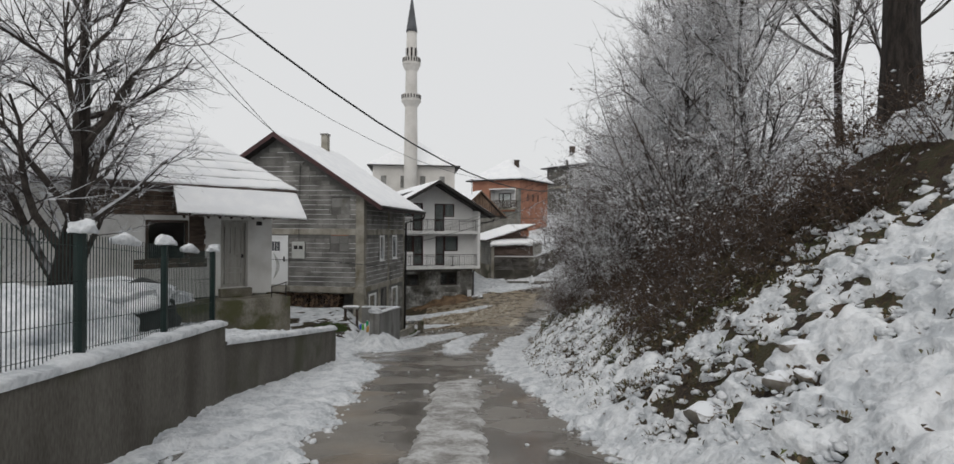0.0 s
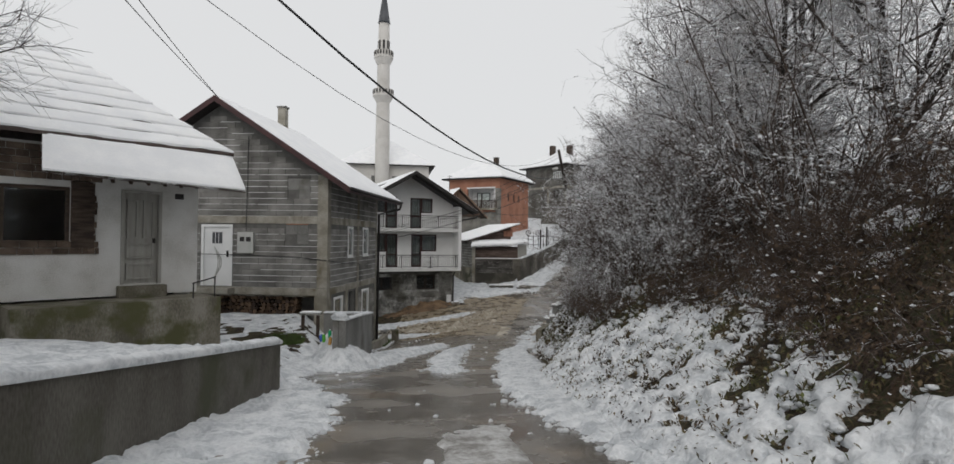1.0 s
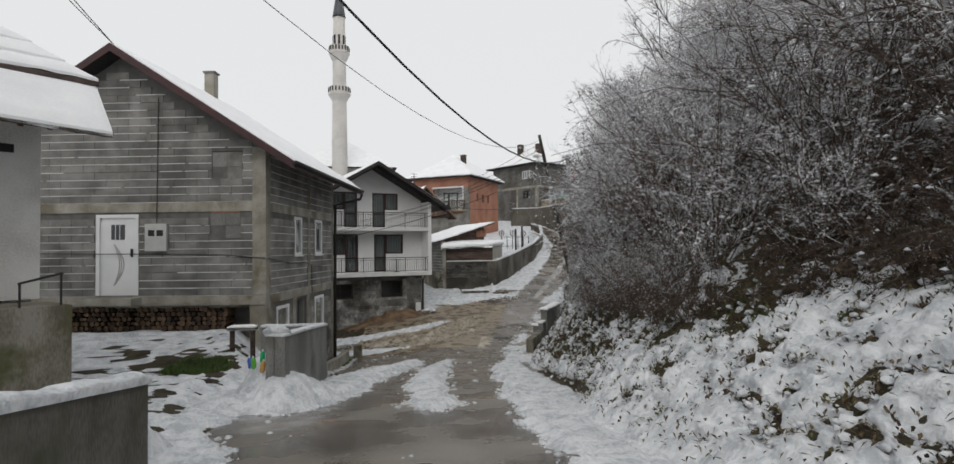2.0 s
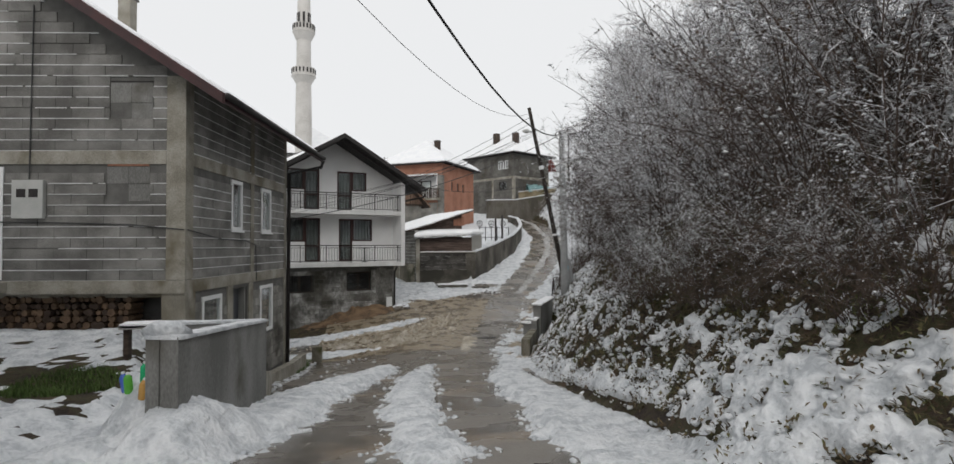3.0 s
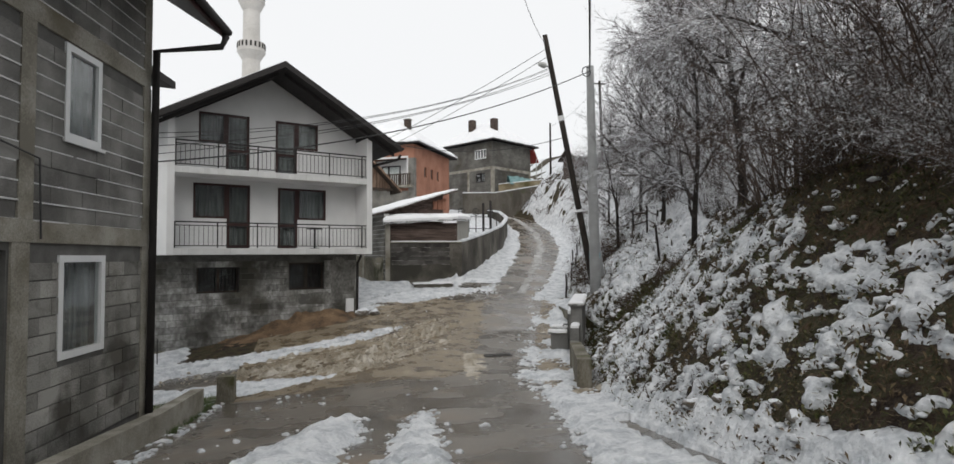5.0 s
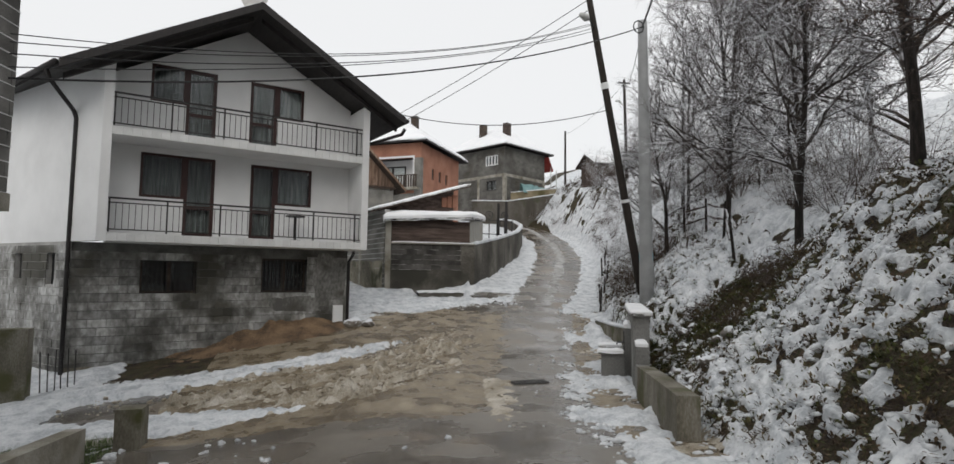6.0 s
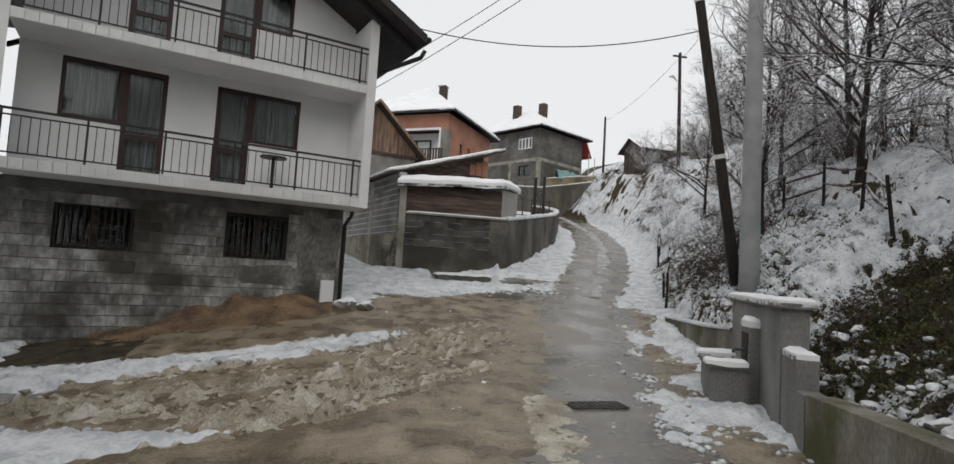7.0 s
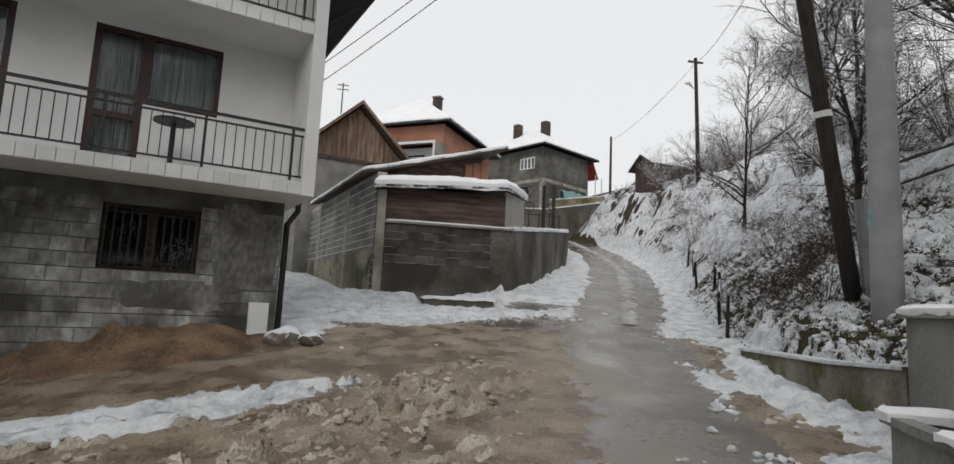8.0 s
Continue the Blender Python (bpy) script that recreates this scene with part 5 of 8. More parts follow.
sheet("clay_mound", np.arange(-6, 1.2, 0.09), np.arange(39.0, 44.2, 0.09), mound, CLAY, "reddish clay earth heaped against the basement wall", "earth mound", keep=lambda x, y: mound(x, y) > ground_z(x, y) - 0.02, kind="stuff")

# ---------- old cottage ----------
CT = thing("cottage", "old whitewashed cottage with snowy tile roof and grey wooden door", "house", pose(-6.2, 17.9, 0, 0, 0, 45))
CW, CD = 6.6, 6.2
c_holes = [(-1.66, -0.88, -0.33, 1.62), (-3.62, -2.55, 0.5, 1.6)]
part("front_wall", pierced(Shape(), -CW, -0.13, -0.56, 2.42, 0.0, 0.35, c_holes), LIMEWASH, CT)
part("side_wall", Shape().box(-0.48, 0.352, -1.9, -0.13, CD, 2.42), LIMEWASH, CT)
part("back_wall", Shape().box(-CW, CD - 0.35, -1.9, -0.482, CD, 2.42).box(-CW, 0.352, -1.9, -CW + 0.35, CD - 0.352, 2.42), LIMEWASH, CT)
# floor coloured near-black as the shade of the room
part("room_floor", Shape().box(-CW + 0.35, 0.352, -0.6, -0.482, CD - 0.35, -0.5), ROOM_SHADE, CT)
part("plinth", Shape().box(-3.6, -1.08, -2.3, -0.06, -0.004, -0.6), MOSSY, CT, "stained mossy concrete terrace plinth")
part("plinth", Shape().box(-CW, -0.25, -2.3, -3.604, 0.33, -0.565), MOSSY, CT)
part("step", Shape().box(-1.72, -0.2, -0.598, -0.82, -0.002, -0.36), MOSSY, CT)
d = part("door", Shape().box(-1.60, 0.10, -0.33, -0.94, 0.15, 1.56), GREY_WOOD, CT, "weathered grey panelled wooden door")
s = Shape()
for a, b, c, e in ((-1.66, -1.60, -0.33, 1.62), (-0.94, -0.88, -0.33, 1.62), (-1.60, -0.94, 1.56, 1.62)):
    s.box(a, -0.02, c, b, 0.16, e)
part("door_frame", s, GREY_WOOD, d)
for a, b, c, e in ((-1.53, -1.32, 0.62, 1.42), (-1.22, -1.01, 0.62, 1.42), (-1.53, -1.01, 0.2, 0.52), (-1.53, -1.01, -0.24, 0.10)):
    s = Shape()
    s.box(a, 0.055, c, b, 0.10, c + 0.035).box(a, 0.055, e - 0.035, b, 0.10, e).box(a, 0.055, c + 0.035, a + 0.035, 0.10, e - 0.035).box(b - 0.035, 0.055, c + 0.035, b, 0.10, e - 0.035)
    part("door_panel", s, GREY_WOOD, d)
part("handle", Shape().box(-1.03, 0.03, 0.52, -0.99, 0.09, 0.62), SOFFIT, d)
window(CT, I4, *c_holes[1], DARK_WOOD, (), inset=-0.012, bar=0.07, depth=0.08, curtain=False)
# bare timber and brick where the plaster has come off round the window
s = Shape()
for z in np.arange(0.30, 2.3, 0.13):
    for a, b in (((-3.9, -2.05) if z < 0.44 else (-5.4, -2.05) if z > 1.62 else (-2.53, -2.12)),):
        u = a
        while u < b - 0.05:
            q = min(u + rng.uniform(0.2, 0.3), b + rng.uniform(-0.06, 0.06))
            s.box(u, -0.022 - rng.uniform(0, 0.012), z, q - 0.012, 0.01, z + 0.118)
            u = q
tagged(part("exposed_masonry", s, mat("exposed_masonry", [(0.06, 0.042, 0.032), (0.11, 0.08, 0.06), (0.16, 0.12, 0.09)], 0.95, 4, 50, 0.6, per_island=0.3), CT, "dark bare masonry where plaster has fallen"), "bare rubble masonry where the plaster fell off", kind="stuff")
part("window_board", Shape().box(-2.52, -0.05, 0.42, -2.14, -0.02, 1.7), DARK_WOOD, CT)
part("number_plate", Shape().box(-0.62, -0.012, 1.48, -0.44, 0.0, 1.60), SOFFIT, CT, "small dark house plate")
TILE_DARK = mat("old_roof_tile", [(0.06, 0.045, 0.04), (0.11, 0.085, 0.075)], 0.9, 4, 40, 0.4)
# roof, hipped
EO = 0.55
ez, rz = 2.55, 5.45
a, b, c, d4 = (-CW - EO, -EO, ez), (0.42, -EO, ez), (0.42, CD + EO, ez), (-CW - EO, CD + EO, ez)
r0, r1 = (-CW + 2.6, CD / 2, rz), (-3.0, CD / 2, rz)
for nm, cs in (("front", (a, b, r1, r0)), ("side", (b, c, r1, r1)), ("back", (c, d4, r0, r1)), ("far", (d4, a, r0, r0))):
    slope = part("roof_slope", Shape().slab(cs, 0.06), TILE_DARK, CT, "dark clay tile roof slope")
    if nm in ("back", "far"):
        snow_pad("roof_snow", slope, cs, 0.06, step=0.3, seed=50)
        continue
    pa, pb, pc, pd = [Vector(q) for q in cs]
    n = 11
    for k in range(n):
        f0, f1 = (k + 0.03) / n, min((k + 1.0) / n, 0.998)
        strip = [pa.lerp(pd, f0), pb.lerp(pc, f0), pb.lerp(pc, f1), pa.lerp(pd, f1)]
        strip[0], strip[1] = strip[0] + Vector((0, 0, 0.035)), strip[1] + Vector((0, 0, 0.035))
        snow_pad("snow_band", slope, strip, 0.045, step=0.085, seed=50 + k, lumps=0.8, eave=0.02)
aw = part("awning", Shape().slab([(-3.25, -1.3, 1.78), (0.33, -1.3, 1.68), (0.40, -0.48, 2.46), (-3.1, -0.48, 2.50)], 0.05), DARK_WOOD, CT, "sloping lean-to awning over the door")
snow_pad("awning_snow", aw, [(-3.25, -1.3, 1.78), (0.33, -1.3, 1.68), (0.40, -0.5, 2.46), (-3.1, -0.5, 2.50)], 0.085, step=0.11, seed=60)
for i in range(12):
    u = -3.1 + i * 0.3
    part("rafter", Shape().slab([(u, -1.26, 1.70), (u + 0.06, -1.26, 1.70), (u + 0.06, -0.5, 2.40), (u, -0.5, 2.40)], 0.06), DARK_WOOD, aw)
hr = part("handrail", Shape().tube([(-0.62, -1.0, -0.30), (-0.14, -1.0, -0.18)], 0.016, 6), IRON, CT, "short dark iron handrail")
for u, z in ((-0.6, -0.3), (-0.16, -0.18)):
    part("post", Shape().tube([(u, -1.0, -0.62), (u, -1.0, z)], 0.014, 6), IRON, hr)


# ---------- walls along the road ----------
def wall_run(name, line, thick, material, label, cap=0.0, category="wall", capmat=None, side=1):
    """A wall along (x, y, top, foot) points; thickness goes to the left of the run (side 1) or to its right."""
    s, sn = Shape(), Shape()
    pts = [Vector(p[:2]) for p in line]
    off = []
    for i, p in enumerate(pts):
        d = (pts[min(i + 1, len(pts) - 1)] - pts[max(i - 1, 0)]).normalized()
        off.append(Vector((-d.y, d.x)) * thick * side)
    ring = []
    for p, o, l in zip(pts, off, line):
        ring.append([(p.x, p.y, l[3]), (p.x, p.y, l[2]), (p.x + o.x, p.y + o.y, l[2]), (p.x + o.x, p.y + o.y, l[3])])
    s.add([q for r in ring for q in r], [(i * 4 + j, i * 4 + (j + 1) % 4, (i + 1) * 4 + (j + 1) % 4, (i + 1) * 4 + j) for i in range(len(ring) - 1) for j in range(4)] + [(3, 2, 1, 0), tuple(len(ring) * 4 - 4 + j for j in range(4))])
    ob = solo(name, s, material, label, category, "structure")
    if cap:
        rows = []
        n = sum(int((q - p).length / 0.09) + 1 for p, q in zip(pts, pts[1:]))
        seg = np.cumsum([0] + [(q - p).length for p, q in zip(pts, pts[1:])])
        for i in range(n + 1):
            t = seg[-1] * i / n
            k = min(int(np.searchsorted(seg, t, "right")) - 1, len(pts) - 2)
            f = (t - seg[k]) / (seg[k + 1] - seg[k])
            p, o = pts[k].lerp(pts[k + 1], f), off[k].lerp(off[k + 1], f)
            z = line[k][2] * (1 - f) + line[k + 1][2] * f
            j = 0.012 * noise.noise(Vector((p.x * 5, p.y * 5, 3)))
            h = cap * (1 + 0.6 * noise.noise(Vector((p.x * 2.2, p.y * 2.2, 1))) + 0.25 * noise.noise(Vector((p.x * 9, p.y * 9, 2))))
            if i in (0, n):
                h *= 0.5
            u = 0.03 + j
            rows.append([(p.x - o.x / thick * u, p.y - o.y / thick * u, z - 0.03), (p.x - o.x / thick * (u + 0.01), p.y - o.y / thick * (u + 0.01), z + h * 0.45), (p.x + o.x * 0.15, p.y + o.y * 0.15, z + h * 0.9), (p.x + o.x * 0.5, p.y + o.y * 0.5, z + h),
                         (p.x + o.x * 0.9, p.y + o.y * 0.9, z + h * 0.85), (p.x + o.x * 1.1, p.y + o.y * 1.1, z - 0.02)])
        sn.grid(rows)
        part("snow_cap", sn, SNOW, ob, "rounded cap of snow", smooth=True)
    return ob


def gwx(y):
    return float(garden_wall_x(y))


wall_run("wall_garden", [(gwx(y), y, 0.29 - 0.082 * (y - 5.17), float(road_z(y)) - 0.3) for y in (-9, -5, 0, 1.5, 3, 4, 5.17, 6, 7, 8.31)], 0.24, WALL_CONC, "brown-stained cast concrete garden wall below the fence", 0.06)
wall_run("wall_low", [(-3.6, 8.316, -0.25, -1.9), (-3.6, 10, -0.49, -2.1), (-3.6, 12, -0.77, -2.3), (-3.59, 14.85, -1.16, -2.6)], 0.22, WALL_CONC, "low grey concrete wall capped with snow", 0.08)
wall_run("wall_yard", [(-3.55, 19.32, -1.37, -3.2), (-3.2, 19.2, -1.37, -3.2), (-3.15, 21.2, -1.53, -3.4), (-3.06, 23.25, -1.70, -3.6)], 0.2, GREY_CONC, "smooth grey concrete yard wall before the block house", 0.025)
wall_run("wall_stairwell", [(-4.6, 23.3, -1.72, -3.4), (-3.9, 23.3, -1.72, -3.5), (-3.17, 23.3, -1.72, -3.6)], 0.16, GREY_CONC, "grey concrete return wall closing the yard", 0.03)
lump = solo("snow_lump", Shape().tube([(-3.6, 19.42, -1.34), (-3.45, 19.34, -1.31), (-3.27, 19.3, -1.30), (-3.2, 19.55, -1.37)], [0.04, 0.10, 0.09, 0.04], 10), SNOW, "lump of snow on the yard wall's corner", "snow", smooth=True)
plank = solo("stored_plank", Shape().box(-5.35, 23.2, -1.80, -4.7, 23.45, -1.74), GREY_WOOD, "grey plank laid behind the yard wall under snow", "plank")
snow_pad("snow_cap", plank, [(-5.35, 23.2, -1.74), (-4.7, 23.2, -1.74), (-4.7, 23.45, -1.74), (-5.35, 23.45, -1.74)], 0.07, step=0.08)
tl = thing("plank_trestle", "rough wooden legs carrying the plank", "trestle")
for x in (-5.3, -4.83):
    part("leg", Shape().box(x, 23.25, -3.0, x + 0.08, 23.4, -1.805), DARK_WOOD, tl)


def drift_z(x, y):
    """Top of the snow heaped against the inside of the yard wall."""
    heap = 0.98 * math.exp(-(max(-3.72 - x, 0) / 0.42) ** 2 - (abs(y - 20.1) / 0.72) ** 3)
    return float(ground_z(x, y)) + heap + 0.07 * float(fbm(x * 3, y * 3, 77)) - 0.05


for k, (bx, by, col) in enumerate(((-3.92, 19.82, (0.06, 0.12, 0.45)), (-3.83, 19.66, (0.10, 0.38, 0.05)), (-3.70, 19.72, (0.02, 0.35, 0.15)), (-3.67, 19.58, (0.5, 0.28, 0.08)))):
    zb = drift_z(bx, by) - 0.03
    bt = thing("plastic_bottle", "discarded coloured plastic bottle in the snow by the wall", "bottle", pose(bx, by, zb, 8, -6, 30 * k), "plastic bottles")
    bt.scale = (0.75, 0.75, 0.75)
    part("body", Shape().tube([(0, 0, 0), (0, 0, 0.02), (0, 0, 0.22), (0, 0, 0.28)], [0.05, 0.06, 0.06, 0.025], 10), mat("bottle_plastic", [col, tuple(c * 1.3 for c in col)], 0.25, 3, 30, 0.0), bt, smooth=True)
    part("cap", Shape().tube([(0, 0, 0.28), (0, 0, 0.31)], 0.022, 8), WHITE_PVC, bt)
drift = Shape()
drift.grid([[(-5.1 + 0.07 * i, 18.7 + 0.1 * j, drift_z(-5.1 + 0.07 * i, 18.7 + 0.1 * j)) for i in range(26)] for j in range(36)])
solo("snow_drift", drift, SNOW, "snow drift heaped inside the yard wall", "snow", "stuff", smooth=True)
kerb = wall_run("kerb", [(-3.08, 23.36, -2.62, -3.9), (-3.33, 25.4, -3.0, -4.1), (-3.66, 27.5, -3.50, -4.3), (-3.6, 31, -3.9, -4.6), (-3.58, 33.7, -4.12, -4.9)], 0.22, FRAME_CONC, "low concrete kerb along the block house", 0.0, "kerb")
solo("kerb_stone", Shape().box(-3.46, 34.3, -4.9, -3.12, 34.62, -4.03), MOSSY, "loose concrete block standing at the kerb's end", "concrete block")
# gate and pier before the white house
gp2 = thing("yard_gate", "dark maroon sheet-metal yard gate with a mossy concrete pier", "gate", pose(-7.15, 38.6, 0, 0, 0, 8))
part("pier", Shape().box(0, 0, -5.4, 0.62, 0.35, -3.3), MOSSY, gp2)
part("gate_leaf", Shape().box(-2.2, 0.1, -5.0, -0.03, 0.16, -3.4), RED_FASCIA, gp2)
for k in range(6):
    part("bar", Shape().tube([(0.78 + 0.09 * k, 0.4 + 0.12 * k, -4.9), (0.75 + 0.09 * k + 0.02 * (k % 3 - 1), 0.4 + 0.12 * k, -3.8 - 0.05 * (k % 2))], 0.014, 5), IRON, gp2)

# fence on the garden wall
fence = thing("fence", "dark green welded mesh fence with snow on its posts", "fence")
wire = Shape().box(-0.0028, -0.0028, 0, 0.0028, 0.0028, 1.0).mesh("wire", GREEN_PAINT)
postm = Shape().box(-0.03, -0.03, -0.1, 0.03, 0.03, 1.02).mesh("post", GREEN_PAINT)
# heap under a black sheet, and the deep snow beside it, behind the fence


def dome(name, centre, size, rough, seed, material, top_only=-0.35):
    """An uneven rounded heap."""
    bm = bmesh.new()
    bmesh.ops.create_icosphere(bm, subdivisions=4, radius=1.0)
    for v in bm.verts:
        k = 1 + rough * noise.noise(v.co * 1.5 + Vector((seed, 0, 0))) + 0.35 * rough * noise.noise(v.co * 4.2 + Vector((0, seed, 0)))
        v.co = Vector((v.co.x * size[0] * k, v.co.y * size[1] * k, max(v.co.z, top_only) * size[2] * k)) + Vector(centre)
    me = bpy.data.meshes.new(name)
    bm.to_mesh(me)
    bm.free()
    me.materials.append(material)
    me.polygons.foreach_set("use_smooth", [True] * len(me.polygons))
    return new(name, me)


hp_ = thing("covered_heap", "heap under a black plastic sheet with thick snow behind the fence", "heap", pose(-4.42, 7.35, 0, 0, 0, 8))
for nm, c, sz, rg_, sd, m_ in (("sheet", (0, 0, 0.05), (0.62, 0.85, 0.62), 0.35, 3, SOFFIT), ("snow_cap", (-0.06, 0.0, 0.50), (0.66, 0.92, 0.24), 0.45, 9, SNOW)):
    o = dome(nm, c, sz, rg_, sd, m_)
    o.parent = hp_
tagged(dome("snow_heap", (-4.75, 5.85, 0.15), (1.0, 1.15, 0.62), 0.35, 5, SNOW), "deep heap of clean snow behind the garden fence", "snow")
D0 = Vector((-0.47, 3.14)).normalized()
spots = [-3.95, -2.25, -0.55, 1.2, 2.95]


def fence_at(s):
    p = Vector((-3.12, 5.17)) + D0 * s
    return Vector((p.x - 0.12, p.y, 0.30 - 0.082 * (p.y - 5.17)))


for i, s0 in enumerate(spots):
    p = fence_at(s0)
    o = new("post", postm)
    o.parent = fence
    o.matrix_local = Matrix.Translation(p) @ Matrix.Rotation(math.atan2(D0.y, D0.x), 4, "Z")
    bm = bmesh.new()
    bmesh.ops.create_icosphere(bm, subdivisions=3, radius=1.0)
    for v in bm.verts:
        k = 1 + 0.5 * noise.noise(v.co * 1.3 + Vector((s0 * 5, 0, 0))) + 0.2 * noise.noise(v.co * 3.1)
        v.co = Vector((v.co.x * 0.085 * k, v.co.y * 0.12 * k, max(v.co.z, -0.45) * 0.07 * k)) + p + Vector((0, 0.02, 1.04))
    me = bpy.data.meshes.new("snow_cap")
    bm.to_mesh(me)
    bm.free()
    me.materials.append(SNOW)
    me.polygons.foreach_set("use_smooth", [True] * len(me.polygons))
    o = new("snow_cap", me)
    o.parent = fence
    if i == len(spots) - 1:
        break
    q = fence_at(spots[i + 1])
    panel = Shape()
    for h in (0.08, 0.30, 0.62, 0.90):
        panel.tube([p + Vector((0, 0, h)), q + Vector((0, 0, h))], 0.0035, 4)
    pn = part("mesh_panel", panel, GREEN_PAINT, fence)
    n = 34
    for k in range(1, n):
        w = p.lerp(q, k / n)
        o = new("wire", wire)
        o.parent = pn
        o.matrix_local = Matrix.Translation(w + Vector((0, 0, 0.0)))
    if i in (2, 3):
        f = 0.5
        lump = Shape()
        w = p.lerp(q, 0.45)
        lump.tube([p.lerp(q, 0.3) + Vector((0, 0, 0.98)), w + Vector((0, 0, 1.01)), p.lerp(q, 0.62) + Vector((0, 0, 0.98))], [0.03, 0.06, 0.03], 8)
        part("snow_lump", lump, SNOW, fence, smooth=True)

# ---------- shed and curved wall ----------
SH = thing("shed", "low blockwork shed with planks and thick snow on its roof", "shed")
A = Vector((-0.29, 0.957, 0))
B = Vector((0.957, 0.29, 0))
O = Vector((1.28, 48.85, 0))
part("front_wall", Shape().box(1.28, 48.85, -3.6, 4.9, 49.1, -0.862), SHED_CONC, SH)
s, beds = Shape(), Shape()
rg = random.Random(91)
for r in range(5):
    u = 1.5 - 0.2 * (r % 2)
    while u < 4.3:
        s.box(max(u, 1.5), 48.836, -1.9 + 0.205 * r, min(u + 0.39, 4.35), 48.86, -1.9 + 0.205 * r + 0.188)
        u += 0.405
    u = 1.5
    while u < 4.3:
        q = min(u + rg.uniform(0.1, 0.7), 4.35)
        beds.box(u, 48.832, -1.911 + 0.205 * r, q, 48.85, -1.903 + 0.205 * r)
        u = q + rg.uniform(0.02, 0.9)
tagged(part("blockwork", s, mat("dark_damp_block", [(0.035, 0.032, 0.028), (0.065, 0.06, 0.054), (0.10, 0.094, 0.086)], 0.9, 2, 60, 0.4, per_island=0.3), SH), kind="stuff")
tagged(part("mortar_bed", beds, MORTAR, SH), kind="stuff")
part("corner_pier", Shape().box(1.24, 48.82, -3.6, 1.46, 49.1, 0.03), FRAME_CONC, SH)
part("corner_pier", Shape().box(4.45, 48.83, -3.6, 4.93, 49.12, -0.83), SHED_CONC, SH)
part("ledge", Shape().box(1.47, 48.76, -0.86, 4.95, 49.12, -0.80), FRAME_CONC, SH)
snow_pad("ledge_snow", SH, [(1.5, 48.75, -0.80), (4.9, 48.75, -0.80), (4.9, 48.83, -0.80), (1.5, 48.83, -0.80)], 0.035, step=0.08, eave=0.0)
for i in range(6):
    part("plank", Shape().box(1.47, 48.87 + 0.012 * (i % 2), -0.79 + 0.15 * i, 4.72, 48.93, -0.79 + 0.15 * i + 0.145), PLANK_H, SH)
for i in range(5):
    f0, f1 = i / 5, (i + 0.96) / 5
    part("side_board", Shape().prism([(f0 * 1.6, -0.79), (f1 * 1.6, -0.79), (f1 * 1.6, 0.22 + 0.06 * f1), (f0 * 1.6, 0.22 + 0.06 * f0)], (0.0, 0.05), pose(4.74, 48.87, 0, 0, 0, 57)), GREY_WOOD, SH)
# near-black box, painted as the shade within the shed
part("inside", Shape().box(1.5, 49.0, -0.84, 4.7, 50.4, 0.0), ROOM_SHADE, SH)
fc = [(1.12, 48.55, 0.10), (4.72, 48.58, 0.30), (5.80, 50.5, 0.40), (1.2, 50.6, 0.50)]
part("roof_sheet", Shape().slab(fc, 0.07), SOFFIT, SH)
snow_pad("roof_snow", SH, fc, 0.24, step=0.12, lumps=0.3, seed=80)
# low stone trough in the drift at its foot
tr = solo("stone_trough", Shape().box(2.55, 48.2, -3.5, 4.35, 48.8, -2.78), WALL_CONC, "low dark concrete step against the shed wall", "trough")
snow_pad("snow_cap", tr, [(2.5, 48.15, -2.78), (4.4, 48.15, -2.78), (4.4, 48.8, -2.78), (2.5, 48.8, -2.78)], 0.05, step=0.1)

LS = thing("long_shed", "long blockwork outbuilding with a snow-covered lean-to roof", "outbuilding", Matrix(((B.x, A.x, 0, O.x), (B.y, A.y, 0, O.y), (0, 0, 1, 0), (0, 0, 0, 1))))
# its frame: x across, y along the lane
LEFT = Matrix.Translation((0, 13.5, 0)) @ Matrix.Rotation(-math.pi / 2, 4, "Z")
part("lane_wall", Shape().box(0.0, 0.26, -3.6, 0.25, 13.5, 0.55), MORTAR, LS)
lay_blocks(LS, LEFT, 0.3, 13.3, -3.3, 0.5, [(6.4, 6.7, -5, 2), (10.2, 10.5, -5, 2), (3.0, 3.3, -5, 2)], BLOCK_ISLE, 0, proud=0.02)
for v in (2.98, 6.78, 10.18):
    part("pier", Shape().box(-0.035, v, -3.5, 0.1, v + 0.34, 0.5), FRAME_CONC, LS)
zr0, zr1, BW, LL = 0.62, 1.86, 3.75, 6.6
part("gable_wall", Shape().prism([(0.02, -0.85), (BW - 0.3, -0.85), (BW - 0.3, zr1 - 0.2), (0.02, zr0 - 0.05)], (0.9, 1.1)), PLANK_H, LS, "dark plank gable")
for k in range(3):
    part("clay_block", Shape().box(BW - 0.85 + 0.26 * k, 0.84, 0.9, BW - 0.62 + 0.26 * k, 1.2, 1.32 + 0.08 * k), ORANGE, LS, "orange hollow clay block")
part("high_wall", Shape().box(BW - 0.3, 1.2, -0.9, BW - 0.1, LL, zr1 - 0.15), BLOCK_ISLE, LS)
part("back_wall", Shape().prism([(0.02, -0.85), (BW - 0.3, -0.85), (BW - 0.3, zr1 - 0.2), (0.02, zr0 - 0.05)], (LL - 0.2, LL)), BLOCK_ISLE, LS)
